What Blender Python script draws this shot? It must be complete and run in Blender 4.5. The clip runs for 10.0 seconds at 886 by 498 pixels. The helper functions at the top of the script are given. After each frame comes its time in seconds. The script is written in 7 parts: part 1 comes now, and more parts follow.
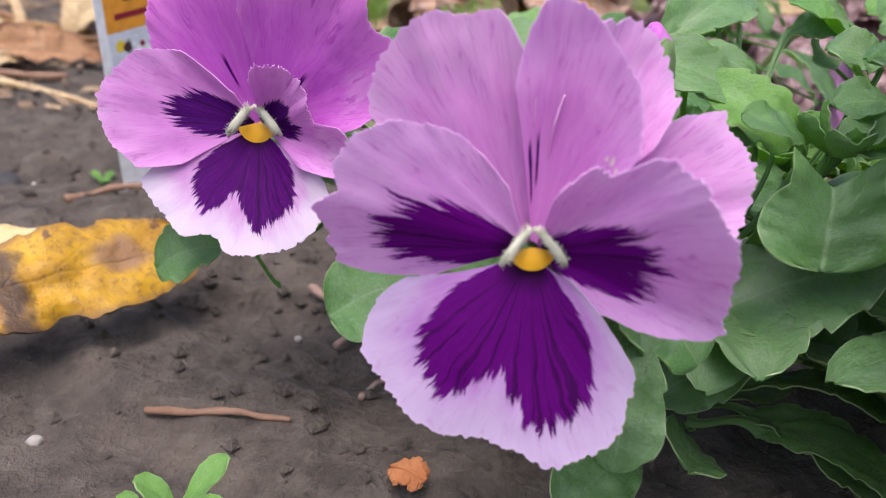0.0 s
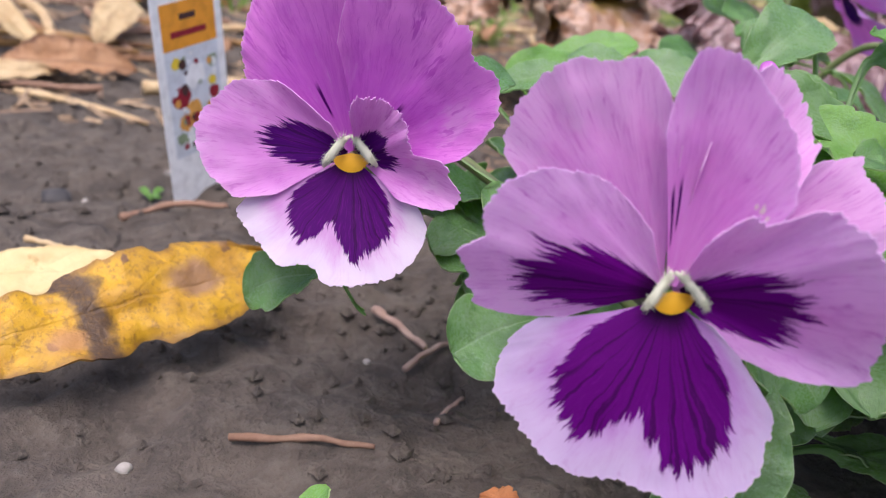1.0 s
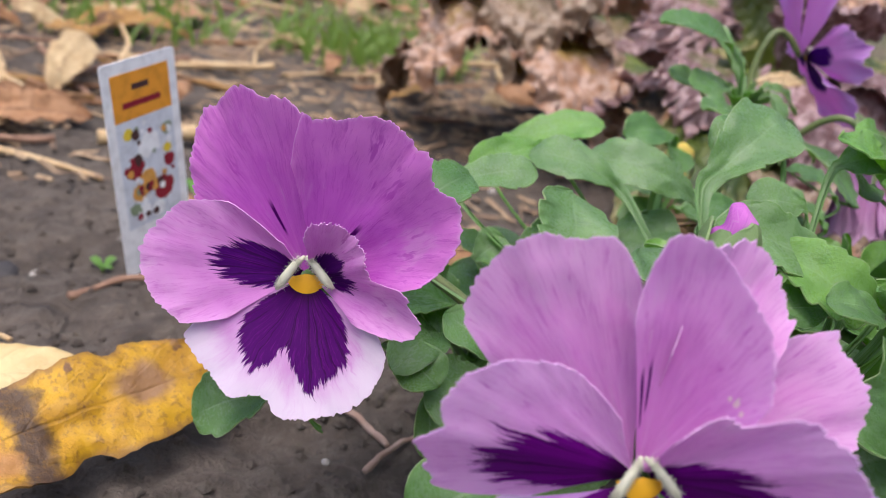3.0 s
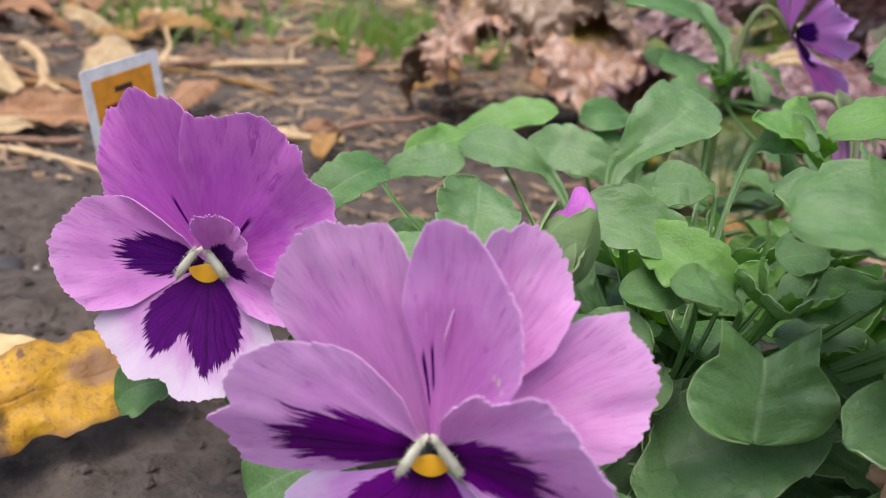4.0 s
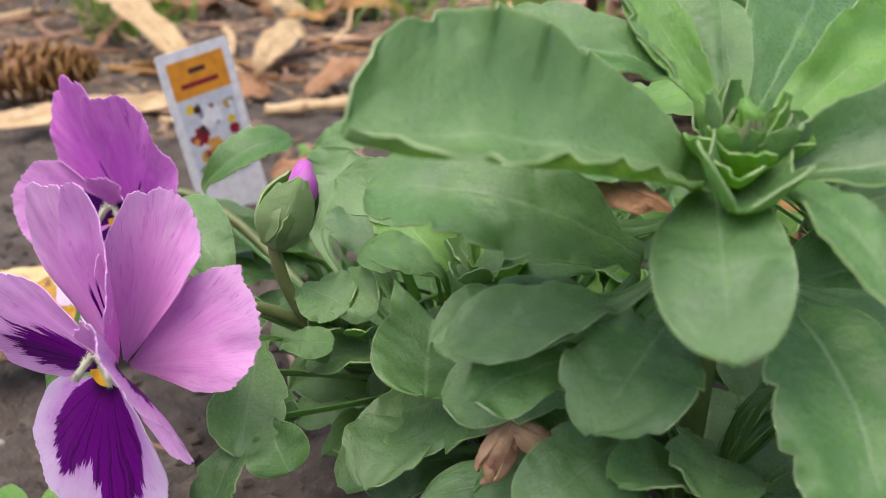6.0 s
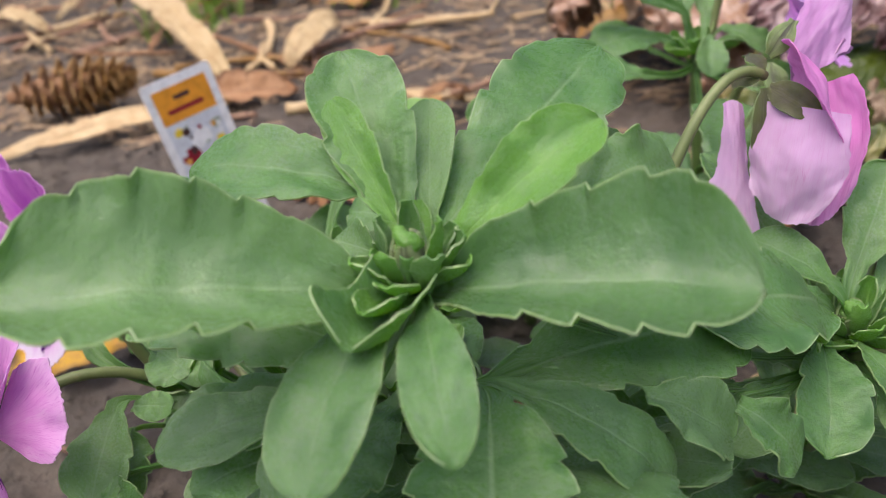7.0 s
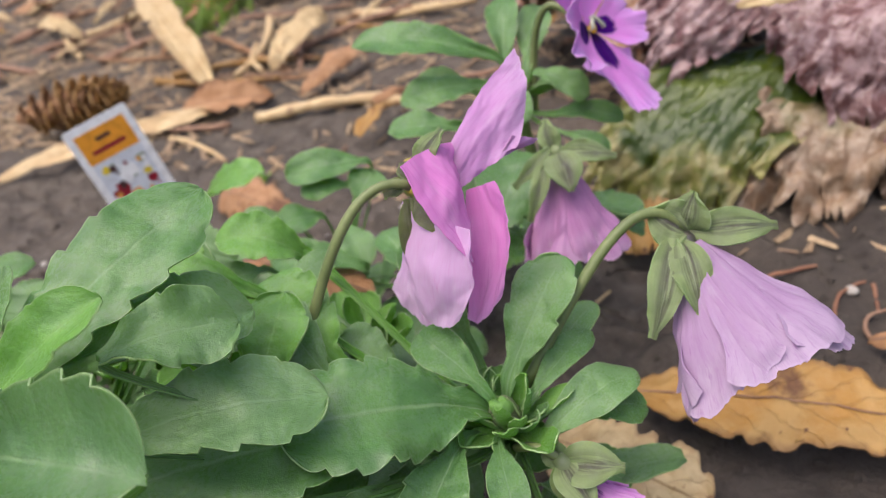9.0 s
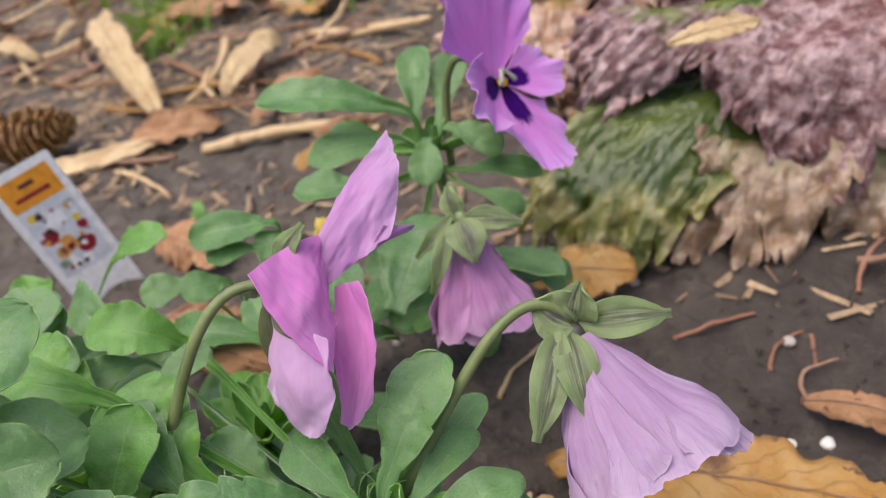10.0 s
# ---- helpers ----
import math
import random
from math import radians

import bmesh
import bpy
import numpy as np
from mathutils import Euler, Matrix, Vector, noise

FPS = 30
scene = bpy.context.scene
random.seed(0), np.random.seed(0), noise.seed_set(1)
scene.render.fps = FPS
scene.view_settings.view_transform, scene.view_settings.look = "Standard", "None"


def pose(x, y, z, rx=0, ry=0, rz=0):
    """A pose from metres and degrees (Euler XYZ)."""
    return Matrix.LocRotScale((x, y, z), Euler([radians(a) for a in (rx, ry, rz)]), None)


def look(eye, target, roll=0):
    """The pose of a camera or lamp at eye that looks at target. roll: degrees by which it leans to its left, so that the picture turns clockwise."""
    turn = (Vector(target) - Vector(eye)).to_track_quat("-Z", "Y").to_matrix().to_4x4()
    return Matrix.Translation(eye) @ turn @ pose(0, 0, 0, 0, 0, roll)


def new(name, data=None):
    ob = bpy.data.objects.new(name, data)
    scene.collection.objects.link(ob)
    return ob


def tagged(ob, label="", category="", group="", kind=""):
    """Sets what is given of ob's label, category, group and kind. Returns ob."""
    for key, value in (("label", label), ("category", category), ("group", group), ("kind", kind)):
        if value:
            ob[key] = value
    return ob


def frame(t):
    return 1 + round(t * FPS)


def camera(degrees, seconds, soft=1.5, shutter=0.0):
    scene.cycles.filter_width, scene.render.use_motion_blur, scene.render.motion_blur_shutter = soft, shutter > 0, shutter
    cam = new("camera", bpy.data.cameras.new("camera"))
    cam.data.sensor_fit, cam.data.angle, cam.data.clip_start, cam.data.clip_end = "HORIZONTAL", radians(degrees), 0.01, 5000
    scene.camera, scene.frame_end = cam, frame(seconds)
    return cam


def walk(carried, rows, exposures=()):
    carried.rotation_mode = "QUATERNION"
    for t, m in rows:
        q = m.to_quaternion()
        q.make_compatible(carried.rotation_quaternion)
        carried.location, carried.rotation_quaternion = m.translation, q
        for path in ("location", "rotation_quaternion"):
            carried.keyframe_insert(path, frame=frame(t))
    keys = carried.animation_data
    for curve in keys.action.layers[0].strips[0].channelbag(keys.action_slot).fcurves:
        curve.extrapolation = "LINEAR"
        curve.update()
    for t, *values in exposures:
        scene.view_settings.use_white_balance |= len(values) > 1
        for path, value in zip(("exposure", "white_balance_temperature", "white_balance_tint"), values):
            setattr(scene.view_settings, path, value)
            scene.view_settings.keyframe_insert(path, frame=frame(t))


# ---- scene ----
cam = camera(56.0, 10.0, soft=0.6)
PATH = [
    (0.0, -0.0000, -0.0015, 0.1195, 67.36, -8.11, -1.39),
    (0.5, -0.0091, 0.0008, 0.1169, 67.39, -8.40, -1.52),
    (1.0, -0.0222, 0.0006, 0.1220, 67.65, -8.53, -1.60),
    (1.5, -0.0312, 0.0030, 0.1212, 67.88, -8.96, -1.87),
    (2.0, -0.0353, 0.0088, 0.1245, 68.18, -9.33, -2.39),
    (2.5, -0.0332, 0.0172, 0.1322, 68.50, -9.43, -3.34),
    (3.0, -0.0230, 0.0170, 0.1417, 68.59, -9.30, -3.71),
    (4.5, 0.0446, 0.0078, 0.1498, 66.07, -4.16, 6.14),
    (5.0, 0.0705, 0.0071, 0.1514, 65.09, -3.04, 10.93),
    (6.5, 0.1529, 0.0204, 0.1749, 62.90, 1.89, 23.24),
    (7.0, 0.1846, 0.0383, 0.1885, 60.60, 5.40, 25.81),
    (7.5, 0.2180, 0.0576, 0.1912, 58.65, 7.15, 28.26),
    (8.0, 0.2477, 0.0702, 0.1953, 57.70, 9.35, 31.24),
    (8.5, 0.2665, 0.0773, 0.2036, 57.66, 10.41, 31.75),
    (9.0, 0.2793, 0.0991, 0.2135, 57.44, 11.40, 32.08),
    (9.5, 0.2895, 0.1188, 0.2131, 57.19, 11.91, 31.93),
    (10.0, 0.2932, 0.1364, 0.2195, 56.92, 12.46, 31.16),
]
walk(cam, [(row[0], pose(*row[1:])) for row in PATH], exposures=[(0.0, 0.67, 6180, 15), (1.5, 0.60, 6080, 18), (2.5, 0.54, 6160, 15), (4.5, 0.46, 6300, 14), (5.0, 0.58, 6300, 14), (6.5, 0.60, 6550, 15), (7.5, 0.51, 6500, 13), (8.0, 0.60, 6500, 13), (8.5, 0.62, 6500, 12), (10.0, 0.47, 6450, 13)])
# a small phone lens close up: a soft background
cam.data.dof.use_dof = True
cam.data.dof.focus_distance = 0.163
cam.data.dof.aperture_fstop = 21.0

# ---- overcast daylight ----
world = bpy.data.worlds.new("sky")
scene.world = world
world.use_nodes = True
wn = world.node_tree
sky = wn.nodes.new("ShaderNodeTexSky")
sky.sky_type, sky.sun_disc = "NISHITA", False
sky.sun_elevation, sky.sun_rotation = radians(73), radians(200)
sky.air_density, sky.dust_density, sky.ozone_density = 1.0, 6.0, 0.3
wn.links.new(sky.outputs[0], wn.nodes["Background"].inputs[0])
wn.nodes["Background"].inputs[1].default_value = 0.15
sun = new("sun", bpy.data.lights.new("sun", "SUN"))
sun.data.energy, sun.data.angle, sun.data.color = 1.2, radians(60), (1.0, 0.97, 0.95)
sun.matrix_world = look((-0.20, -0.55, 1.9), (0, 0, 0))


# ---- materials ----
def material(name, rough=0.6):
    m = bpy.data.materials.new(name)
    m.use_nodes = True
    b = m.node_tree.nodes["Principled BSDF"]
    b.inputs["Roughness"].default_value = rough
    return m, m.node_tree, b


def node(tree, kind, *links, **settings):
    """A node with its settings; links are (input, value or socket)."""
    n = tree.nodes.new(kind)
    for key, value in settings.items():
        if key == "operation":
            n.operation = value
        elif key == "data_type":
            n.data_type = value
        elif key == "blend_type":
            n.blend_type = value
        elif key == "noise_dimensions":
            n.noise_dimensions = value
        elif key == "feature":
            n.feature = value
        elif key == "interpolation_type":
            n.interpolation_type = value
    for slot, value in links:
        if isinstance(value, bpy.types.NodeSocket):
            tree.links.new(value, n.inputs[slot])
        else:
            n.inputs[slot].default_value = value
    return n


def mix(tree, fac, a, b, blend="MIX"):
    n = tree.nodes.new("ShaderNodeMix")
    n.data_type, n.blend_type = "RGBA", blend
    for slot, value in ((0, fac), (6, a), (7, b)):
        if isinstance(value, bpy.types.NodeSocket):
            tree.links.new(value, n.inputs[slot])
        elif slot == 0:
            n.inputs[0].default_value = value
        else:
            n.inputs[slot].default_value = (*value, 1)
    return n.outputs[2]


def calc(tree, op, a, b=0.0, c=0.0, clamp=False):
    n = node(tree, "ShaderNodeMath", (0, a), (1, b), (2, c), operation=op)
    n.use_clamp = clamp
    return n.outputs[0]


def ramp(tree, value, lo, hi, out_lo=0.0, out_hi=1.0, smooth=True):
    n = tree.nodes.new("ShaderNodeMapRange")
    n.interpolation_type = "SMOOTHSTEP" if smooth else "LINEAR"
    for slot, v in enumerate((value, lo, hi, out_lo, out_hi)):
        if isinstance(v, bpy.types.NodeSocket):
            tree.links.new(v, n.inputs[slot])
        else:
            n.inputs[slot].default_value = v
    return n.outputs[0]


def noise_tex(tree, coord, scale, detail=3.0, rough=0.55):
    return node(tree, "ShaderNodeTexNoise", ("Vector", coord), ("Scale", scale), ("Detail", detail), ("Roughness", rough)).outputs[0]


def stretched(tree, coord, sx, sy, sz=1.0):
    return node(tree, "ShaderNodeMapping", (0, coord), (3, (sx, sy, sz))).outputs[0]


def bump(tree, bsdf, height, strength, distance):
    n = node(tree, "ShaderNodeBump", ("Height", height), ("Strength", strength), ("Distance", distance))
    tree.links.new(n.outputs[0], bsdf.inputs["Normal"])


def let_light_through(tree, bsdf, color, amount):
    """Thin living tissue: part of the light comes out on the far side."""
    t = node(tree, "ShaderNodeBsdfTranslucent", (0, color))
    s = node(tree, "ShaderNodeMixShader", (0, amount), (1, bsdf.outputs[0]), (2, t.outputs[0]))
    tree.links.new(s.outputs[0], tree.nodes["Material Output"].inputs[0])


def petal_material(name, main, rim, vein, blotch=0.0, blotch_color=(0.05, 0.0, 0.10), lobes=0, marks=(), nicks=(), white=0.0, jag=0.42, mid=0.5, broad_=0.75, power=3.0, base_color=None):
    """u runs across the petal, v from the throat to the margin. blotch: how far the dark mark reaches; lobes: a cleft in it;
    marks: thin dark guide lines (u, half width, from v, to v)."""
    m, tr, b = material(name, 0.6)
    uv = node(tr, "ShaderNodeUVMap").outputs[0]
    sep = node(tr, "ShaderNodeSeparateXYZ", (0, uv))
    v = sep.outputs[1]
    info = node(tr, "ShaderNodeObjectInfo").outputs["Random"]
    first = node(tr, "ShaderNodeCombineXYZ", (0, sep.outputs[0]), (1, v), (2, calc(tr, "MULTIPLY", info, 7.0))).outputs[0]
    sway = calc(tr, "MULTIPLY", calc(tr, "SUBTRACT", noise_tex(tr, stretched(tr, first, 5, 4, 1), 1.0, 3.0), 0.5), 0.07)
    u = calc(tr, "ADD", sep.outputs[0], sway)
    seeded = node(tr, "ShaderNodeCombineXYZ", (0, u), (1, v), (2, calc(tr, "MULTIPLY", info, 7.0))).outputs[0]
    fine = noise_tex(tr, stretched(tr, seeded, 19, 3.2, 1), 1.0, 6.0, 0.78)
    hair = noise_tex(tr, stretched(tr, seeded, 95, 5.0, 1), 1.0, 4.0, 0.72)
    broad = noise_tex(tr, stretched(tr, seeded, 12, 2.2, 1), 1.0, 3.0)
    cloud = noise_tex(tr, stretched(tr, seeded, 4, 4, 1), 1.0, 4.0, 0.6)
    speck = noise_tex(tr, stretched(tr, seeded, 130, 130, 1), 1.0, 2.0)
    base = mix(tr, ramp(tr, calc(tr, "ADD", v, calc(tr, "MULTIPLY", cloud, 0.6)), 0.80, 1.40), main, rim)
    base = mix(tr, calc(tr, "MULTIPLY", ramp(tr, broad, 0.42, 0.72), 0.30), base, rim)
    base = mix(tr, calc(tr, "MULTIPLY", ramp(tr, fine, 0.48, 0.74), 0.40), base, vein)
    base = mix(tr, calc(tr, "MULTIPLY", ramp(tr, hair, 0.50, 0.68), 0.38), base, vein)
    base = mix(tr, calc(tr, "MULTIPLY", ramp(tr, cloud, 0.56, 0.78), 0.18), base, vein)
    base = mix(tr, calc(tr, "MULTIPLY", ramp(tr, speck, 0.55, 0.75), 0.22), base, rim)
    pale = noise_tex(tr, stretched(tr, seeded, 7, 2.4, 1), 1.0, 4.0, 0.65)
    base = mix(tr, calc(tr, "MULTIPLY", ramp(tr, pale, 0.54, 0.76), 0.30), base, tuple(0.45 * q + 0.40 for q in rim))
    fleck = noise_tex(tr, stretched(tr, seeded, 34, 5.5, 1), 1.0, 3.0, 0.6)
    base = mix(tr, calc(tr, "MULTIPLY", calc(tr, "MULTIPLY", ramp(tr, fleck, 0.58, 0.68), ramp(tr, v, 0.35, 0.65)), calc(tr, "MULTIPLY", ramp(tr, cloud, 0.40, 0.62), 0.62)), base, vein)
    if white:
        base = mix(tr, calc(tr, "MULTIPLY", ramp(tr, calc(tr, "ADD", v, calc(tr, "MULTIPLY", broad, 0.5)), 0.85, 1.20), white), base, (0.76, 0.70, 0.80))
    if base_color is not None:
        base = mix(tr, ramp(tr, calc(tr, "ADD", v, calc(tr, "MULTIPLY", fine, 0.25)), 0.16, 0.48, 0.8, 0.0), base, base_color)
    du = calc(tr, "ABSOLUTE", calc(tr, "SUBTRACT", u, mid))
    if blotch:
        side = calc(tr, "MULTIPLY", calc(tr, "POWER", calc(tr, "MULTIPLY", du, 2.0), power), broad_)
        reach = calc(tr, "MULTIPLY", calc(tr, "SUBTRACT", 1.0, side), blotch)
        if lobes:
            reach = calc(tr, "SUBTRACT", reach, calc(tr, "MULTIPLY", ramp(tr, calc(tr, "ABSOLUTE", calc(tr, "SUBTRACT", u, 0.47)), 0.0, 0.13, 1.0, 0.0), 0.22))
        rays = noise_tex(tr, stretched(tr, seeded, 38, 0.9, 1), 1.0, 5.0, 0.8)
        reach = calc(tr, "ADD", reach, calc(tr, "MULTIPLY", calc(tr, "SUBTRACT", rays, 0.5), jag))
        inside = ramp(tr, calc(tr, "SUBTRACT", reach, v), -0.014, 0.022)
        darkline = ramp(tr, noise_tex(tr, stretched(tr, seeded, 44, 0.5, 1), 1.0, 2.0), 0.55, 0.63)
        bc = mix(tr, calc(tr, "MULTIPLY", darkline, 0.6), blotch_color, (0.022, 0.0, 0.035))
        bc = mix(tr, calc(tr, "MULTIPLY", ramp(tr, hair, 0.5, 0.7), 0.35), bc, (0.22, 0.008, 0.30))
        bc = mix(tr, ramp(tr, v, 0.05, 0.2, 0.85, 0.0), bc, (0.02, 0.0, 0.03))
        base = mix(tr, inside, base, bc)
    for at_u, half, v0, v1 in marks:
        off = calc(tr, "ABSOLUTE", calc(tr, "SUBTRACT", sep.outputs[0], calc(tr, "ADD", at_u, calc(tr, "MULTIPLY", sway, 0.3))))
        on = calc(tr, "MULTIPLY", ramp(tr, off, half * 0.5, half, 1.0, 0.0), calc(tr, "MULTIPLY", ramp(tr, v, v0, v0 + 0.06), ramp(tr, v, v1 - 0.08, v1, 1.0, 0.0)))
        base = mix(tr, on, base, (0.08, 0.0, 0.13))
    for at_u, at_v, size in nicks:
        far = calc(tr, "SQRT", calc(tr, "ADD", calc(tr, "POWER", calc(tr, "SUBTRACT", sep.outputs[0], at_u), 2.0), calc(tr, "POWER", calc(tr, "SUBTRACT", v, at_v), 2.0)))
        far = calc(tr, "ADD", far, calc(tr, "MULTIPLY", calc(tr, "SUBTRACT", speck, 0.5), 0.03))
        base = mix(tr, ramp(tr, far, size * 0.8, size, 0.9, 0.0), base, (0.78, 0.70, 0.66))
    base = mix(tr, ramp(tr, v, 0.975, 1.0, 0.0, 0.30), base, (0.80, 0.64, 0.82))
    tr.links.new(base, b.inputs["Base Color"])
    b.inputs["Sheen Weight"].default_value = 0.02
    b.inputs["Specular IOR Level"].default_value = 0.12
    bump(tr, b, calc(tr, "ADD", calc(tr, "ADD", fine, calc(tr, "MULTIPLY", hair, 0.5)), calc(tr, "MULTIPLY", speck, 0.45)), 0.14, 0.0003)
    let_light_through(tr, b, base, 0.42)
    return m


def leaf_material(name, main, light, dark, gloss=0.25, through_amount=0.44, streaks=None):
    """u from -1 to 1 across the blade, v along it. streaks: a dark colour that runs along the veins."""
    m, tr, b = material(name, gloss)
    uv = node(tr, "ShaderNodeUVMap").outputs[0]
    sep = node(tr, "ShaderNodeSeparateXYZ", (0, uv))
    info = node(tr, "ShaderNodeObjectInfo").outputs["Random"]
    v = sep.outputs[1]
    du = calc(tr, "ABSOLUTE", sep.outputs[0])
    seeded = node(tr, "ShaderNodeCombineXYZ", (0, sep.outputs[0]), (1, calc(tr, "MULTIPLY", v, 3.6)), (2, calc(tr, "MULTIPLY", info, 9.0))).outputs[0]
    cloud = noise_tex(tr, seeded, 1.1, 4.0)
    grain = noise_tex(tr, seeded, 11.0, 5.0, 0.68)
    dots = noise_tex(tr, seeded, 42.0, 2.0)
    pucker = noise_tex(tr, seeded, 4.2, 3.0, 0.5)
    net = node(tr, "ShaderNodeTexVoronoi", ("Vector", seeded), ("Scale", 5.5), feature="DISTANCE_TO_EDGE").outputs["Distance"]
    mesh_ = ramp(tr, net, 0.0, 0.12, 1.0, 0.0)
    col = mix(tr, ramp(tr, cloud, 0.35, 0.68), main, dark)
    col = mix(tr, calc(tr, "MULTIPLY", ramp(tr, info, 0.0, 1.0), 0.35), col, light)
    col = mix(tr, calc(tr, "MULTIPLY", ramp(tr, grain, 0.42, 0.72), 0.16), col, light)
    col = mix(tr, calc(tr, "MULTIPLY", ramp(tr, dots, 0.66, 0.74), 0.35), col, light)
    slant = calc(tr, "ADD", calc(tr, "SUBTRACT", calc(tr, "MULTIPLY", v, 5.0), calc(tr, "MULTIPLY", du, 1.5)), calc(tr, "ADD", calc(tr, "MULTIPLY", cloud, 0.9), calc(tr, "MULTIPLY", info, 5.0)))
    ribs = calc(tr, "ABSOLUTE", calc(tr, "SUBTRACT", calc(tr, "FRACT", slant), 0.5))
    rib = calc(tr, "MULTIPLY", ramp(tr, ribs, 0.0, 0.06, 1.0, 0.0), ramp(tr, du, 0.55, 0.9, 1.0, 0.0))
    midrib = calc(tr, "MULTIPLY", ramp(tr, calc(tr, "ADD", du, calc(tr, "MULTIPLY", v, 0.03)), 0.02, 0.075, 1.0, 0.0), ramp(tr, v, 0.75, 0.95, 1.0, 0.0))
    veins = calc(tr, "MAXIMUM", midrib, calc(tr, "MAXIMUM", calc(tr, "MULTIPLY", rib, 0.08), calc(tr, "MULTIPLY", mesh_, 0.05)))
    col = mix(tr, calc(tr, "MULTIPLY", veins, 0.70), col, light)
    if streaks is not None:
        lines = noise_tex(tr, stretched(tr, seeded, 7.0, 0.30), 1.0, 4.0, 0.7)
        centre = ramp(tr, calc(tr, "ADD", du, calc(tr, "MULTIPLY", cloud, 0.5)), 0.35, 0.95, 1.0, 0.15)
        col = mix(tr, calc(tr, "MULTIPLY", ramp(tr, lines, 0.38, 0.57), centre), col, streaks)
    col = mix(tr, calc(tr, "MULTIPLY", ramp(tr, du, 0.965, 0.995), 0.6), col, (0.50, 0.62, 0.34))
    tr.links.new(col, b.inputs["Base Color"])
    tr.links.new(ramp(tr, calc(tr, "ADD", calc(tr, "MULTIPLY", grain, 0.6), calc(tr, "MULTIPLY", cloud, 0.4)), 0.3, 0.75, gloss - 0.06, gloss + 0.16), b.inputs["Roughness"])
    tr.links.new(ramp(tr, noise_tex(tr, seeded, 1.7, 3.0, 0.6), 0.36, 0.64, 0.55, 1.0), b.inputs["Specular IOR Level"])
    b.inputs["Sheen Weight"].default_value = 0.08
    b.inputs["Sheen Roughness"].default_value = 0.45
    height = calc(tr, "SUBTRACT", calc(tr, "ADD", calc(tr, "MULTIPLY", grain, 0.55), calc(tr, "MULTIPLY", dots, 0.16)), calc(tr, "SUBTRACT", calc(tr, "MULTIPLY", veins, 0.22), calc(tr, "MULTIPLY", pucker, 0.8)))
    bump(tr, b, height, 0.55, 0.0008)
    let_light_through(tr, b, mix(tr, 0.80, col, (0.36, 0.62, 0.012)), through_amount)
    return m


def mottled(name, main, other, spot, scale=60.0, rough=0.7, relief=0.001, spots=(0.62, 0.72), stretch=(1, 1, 1), bleed=0.0):
    """Dry or earthy matter: two tones, spots and a fine relief."""
    m, tr, b = material(name, rough)
    co = node(tr, "ShaderNodeTexCoord").outputs["Object"]
    info = node(tr, "ShaderNodeObjectInfo").outputs["Random"]
    moved = node(tr, "ShaderNodeVectorMath", (0, co), (1, node(tr, "ShaderNodeCombineXYZ", (0, info), (1, info), (2, info)).outputs[0]), operation="ADD").outputs[0]
    at_ = stretched(tr, moved, *stretch)
    a = noise_tex(tr, at_, scale, 5.0, 0.6)
    s = noise_tex(tr, at_, scale * 0.55, 3.0, 0.5)
    g = noise_tex(tr, at_, scale * 9, 4.0, 0.7)
    col = mix(tr, ramp(tr, a, 0.35, 0.65), main, other)
    col = mix(tr, ramp(tr, s, *spots), col, spot)
    col = mix(tr, calc(tr, "MULTIPLY", ramp(tr, g, 0.4, 0.8), 0.3), col, other)
    tr.links.new(col, b.inputs["Base Color"])
    bump(tr, b, calc(tr, "ADD", a, calc(tr, "MULTIPLY", g, 0.5)), 0.7, relief)
    if bleed:
        let_light_through(tr, b, col, bleed)
    return m


def plain(name, color, rough=0.5):
    m, tr, b = material(name, rough)
    co = node(tr, "ShaderNodeTexCoord").outputs["Object"]
    n = noise_tex(tr, co, 220.0, 4.0)
    dim = tuple(c * 0.82 for c in color)
    tr.links.new(mix(tr, ramp(tr, n, 0.4, 0.7), color, dim), b.inputs["Base Color"])
    bump(tr, b, n, 0.2, 0.0004)
    return m


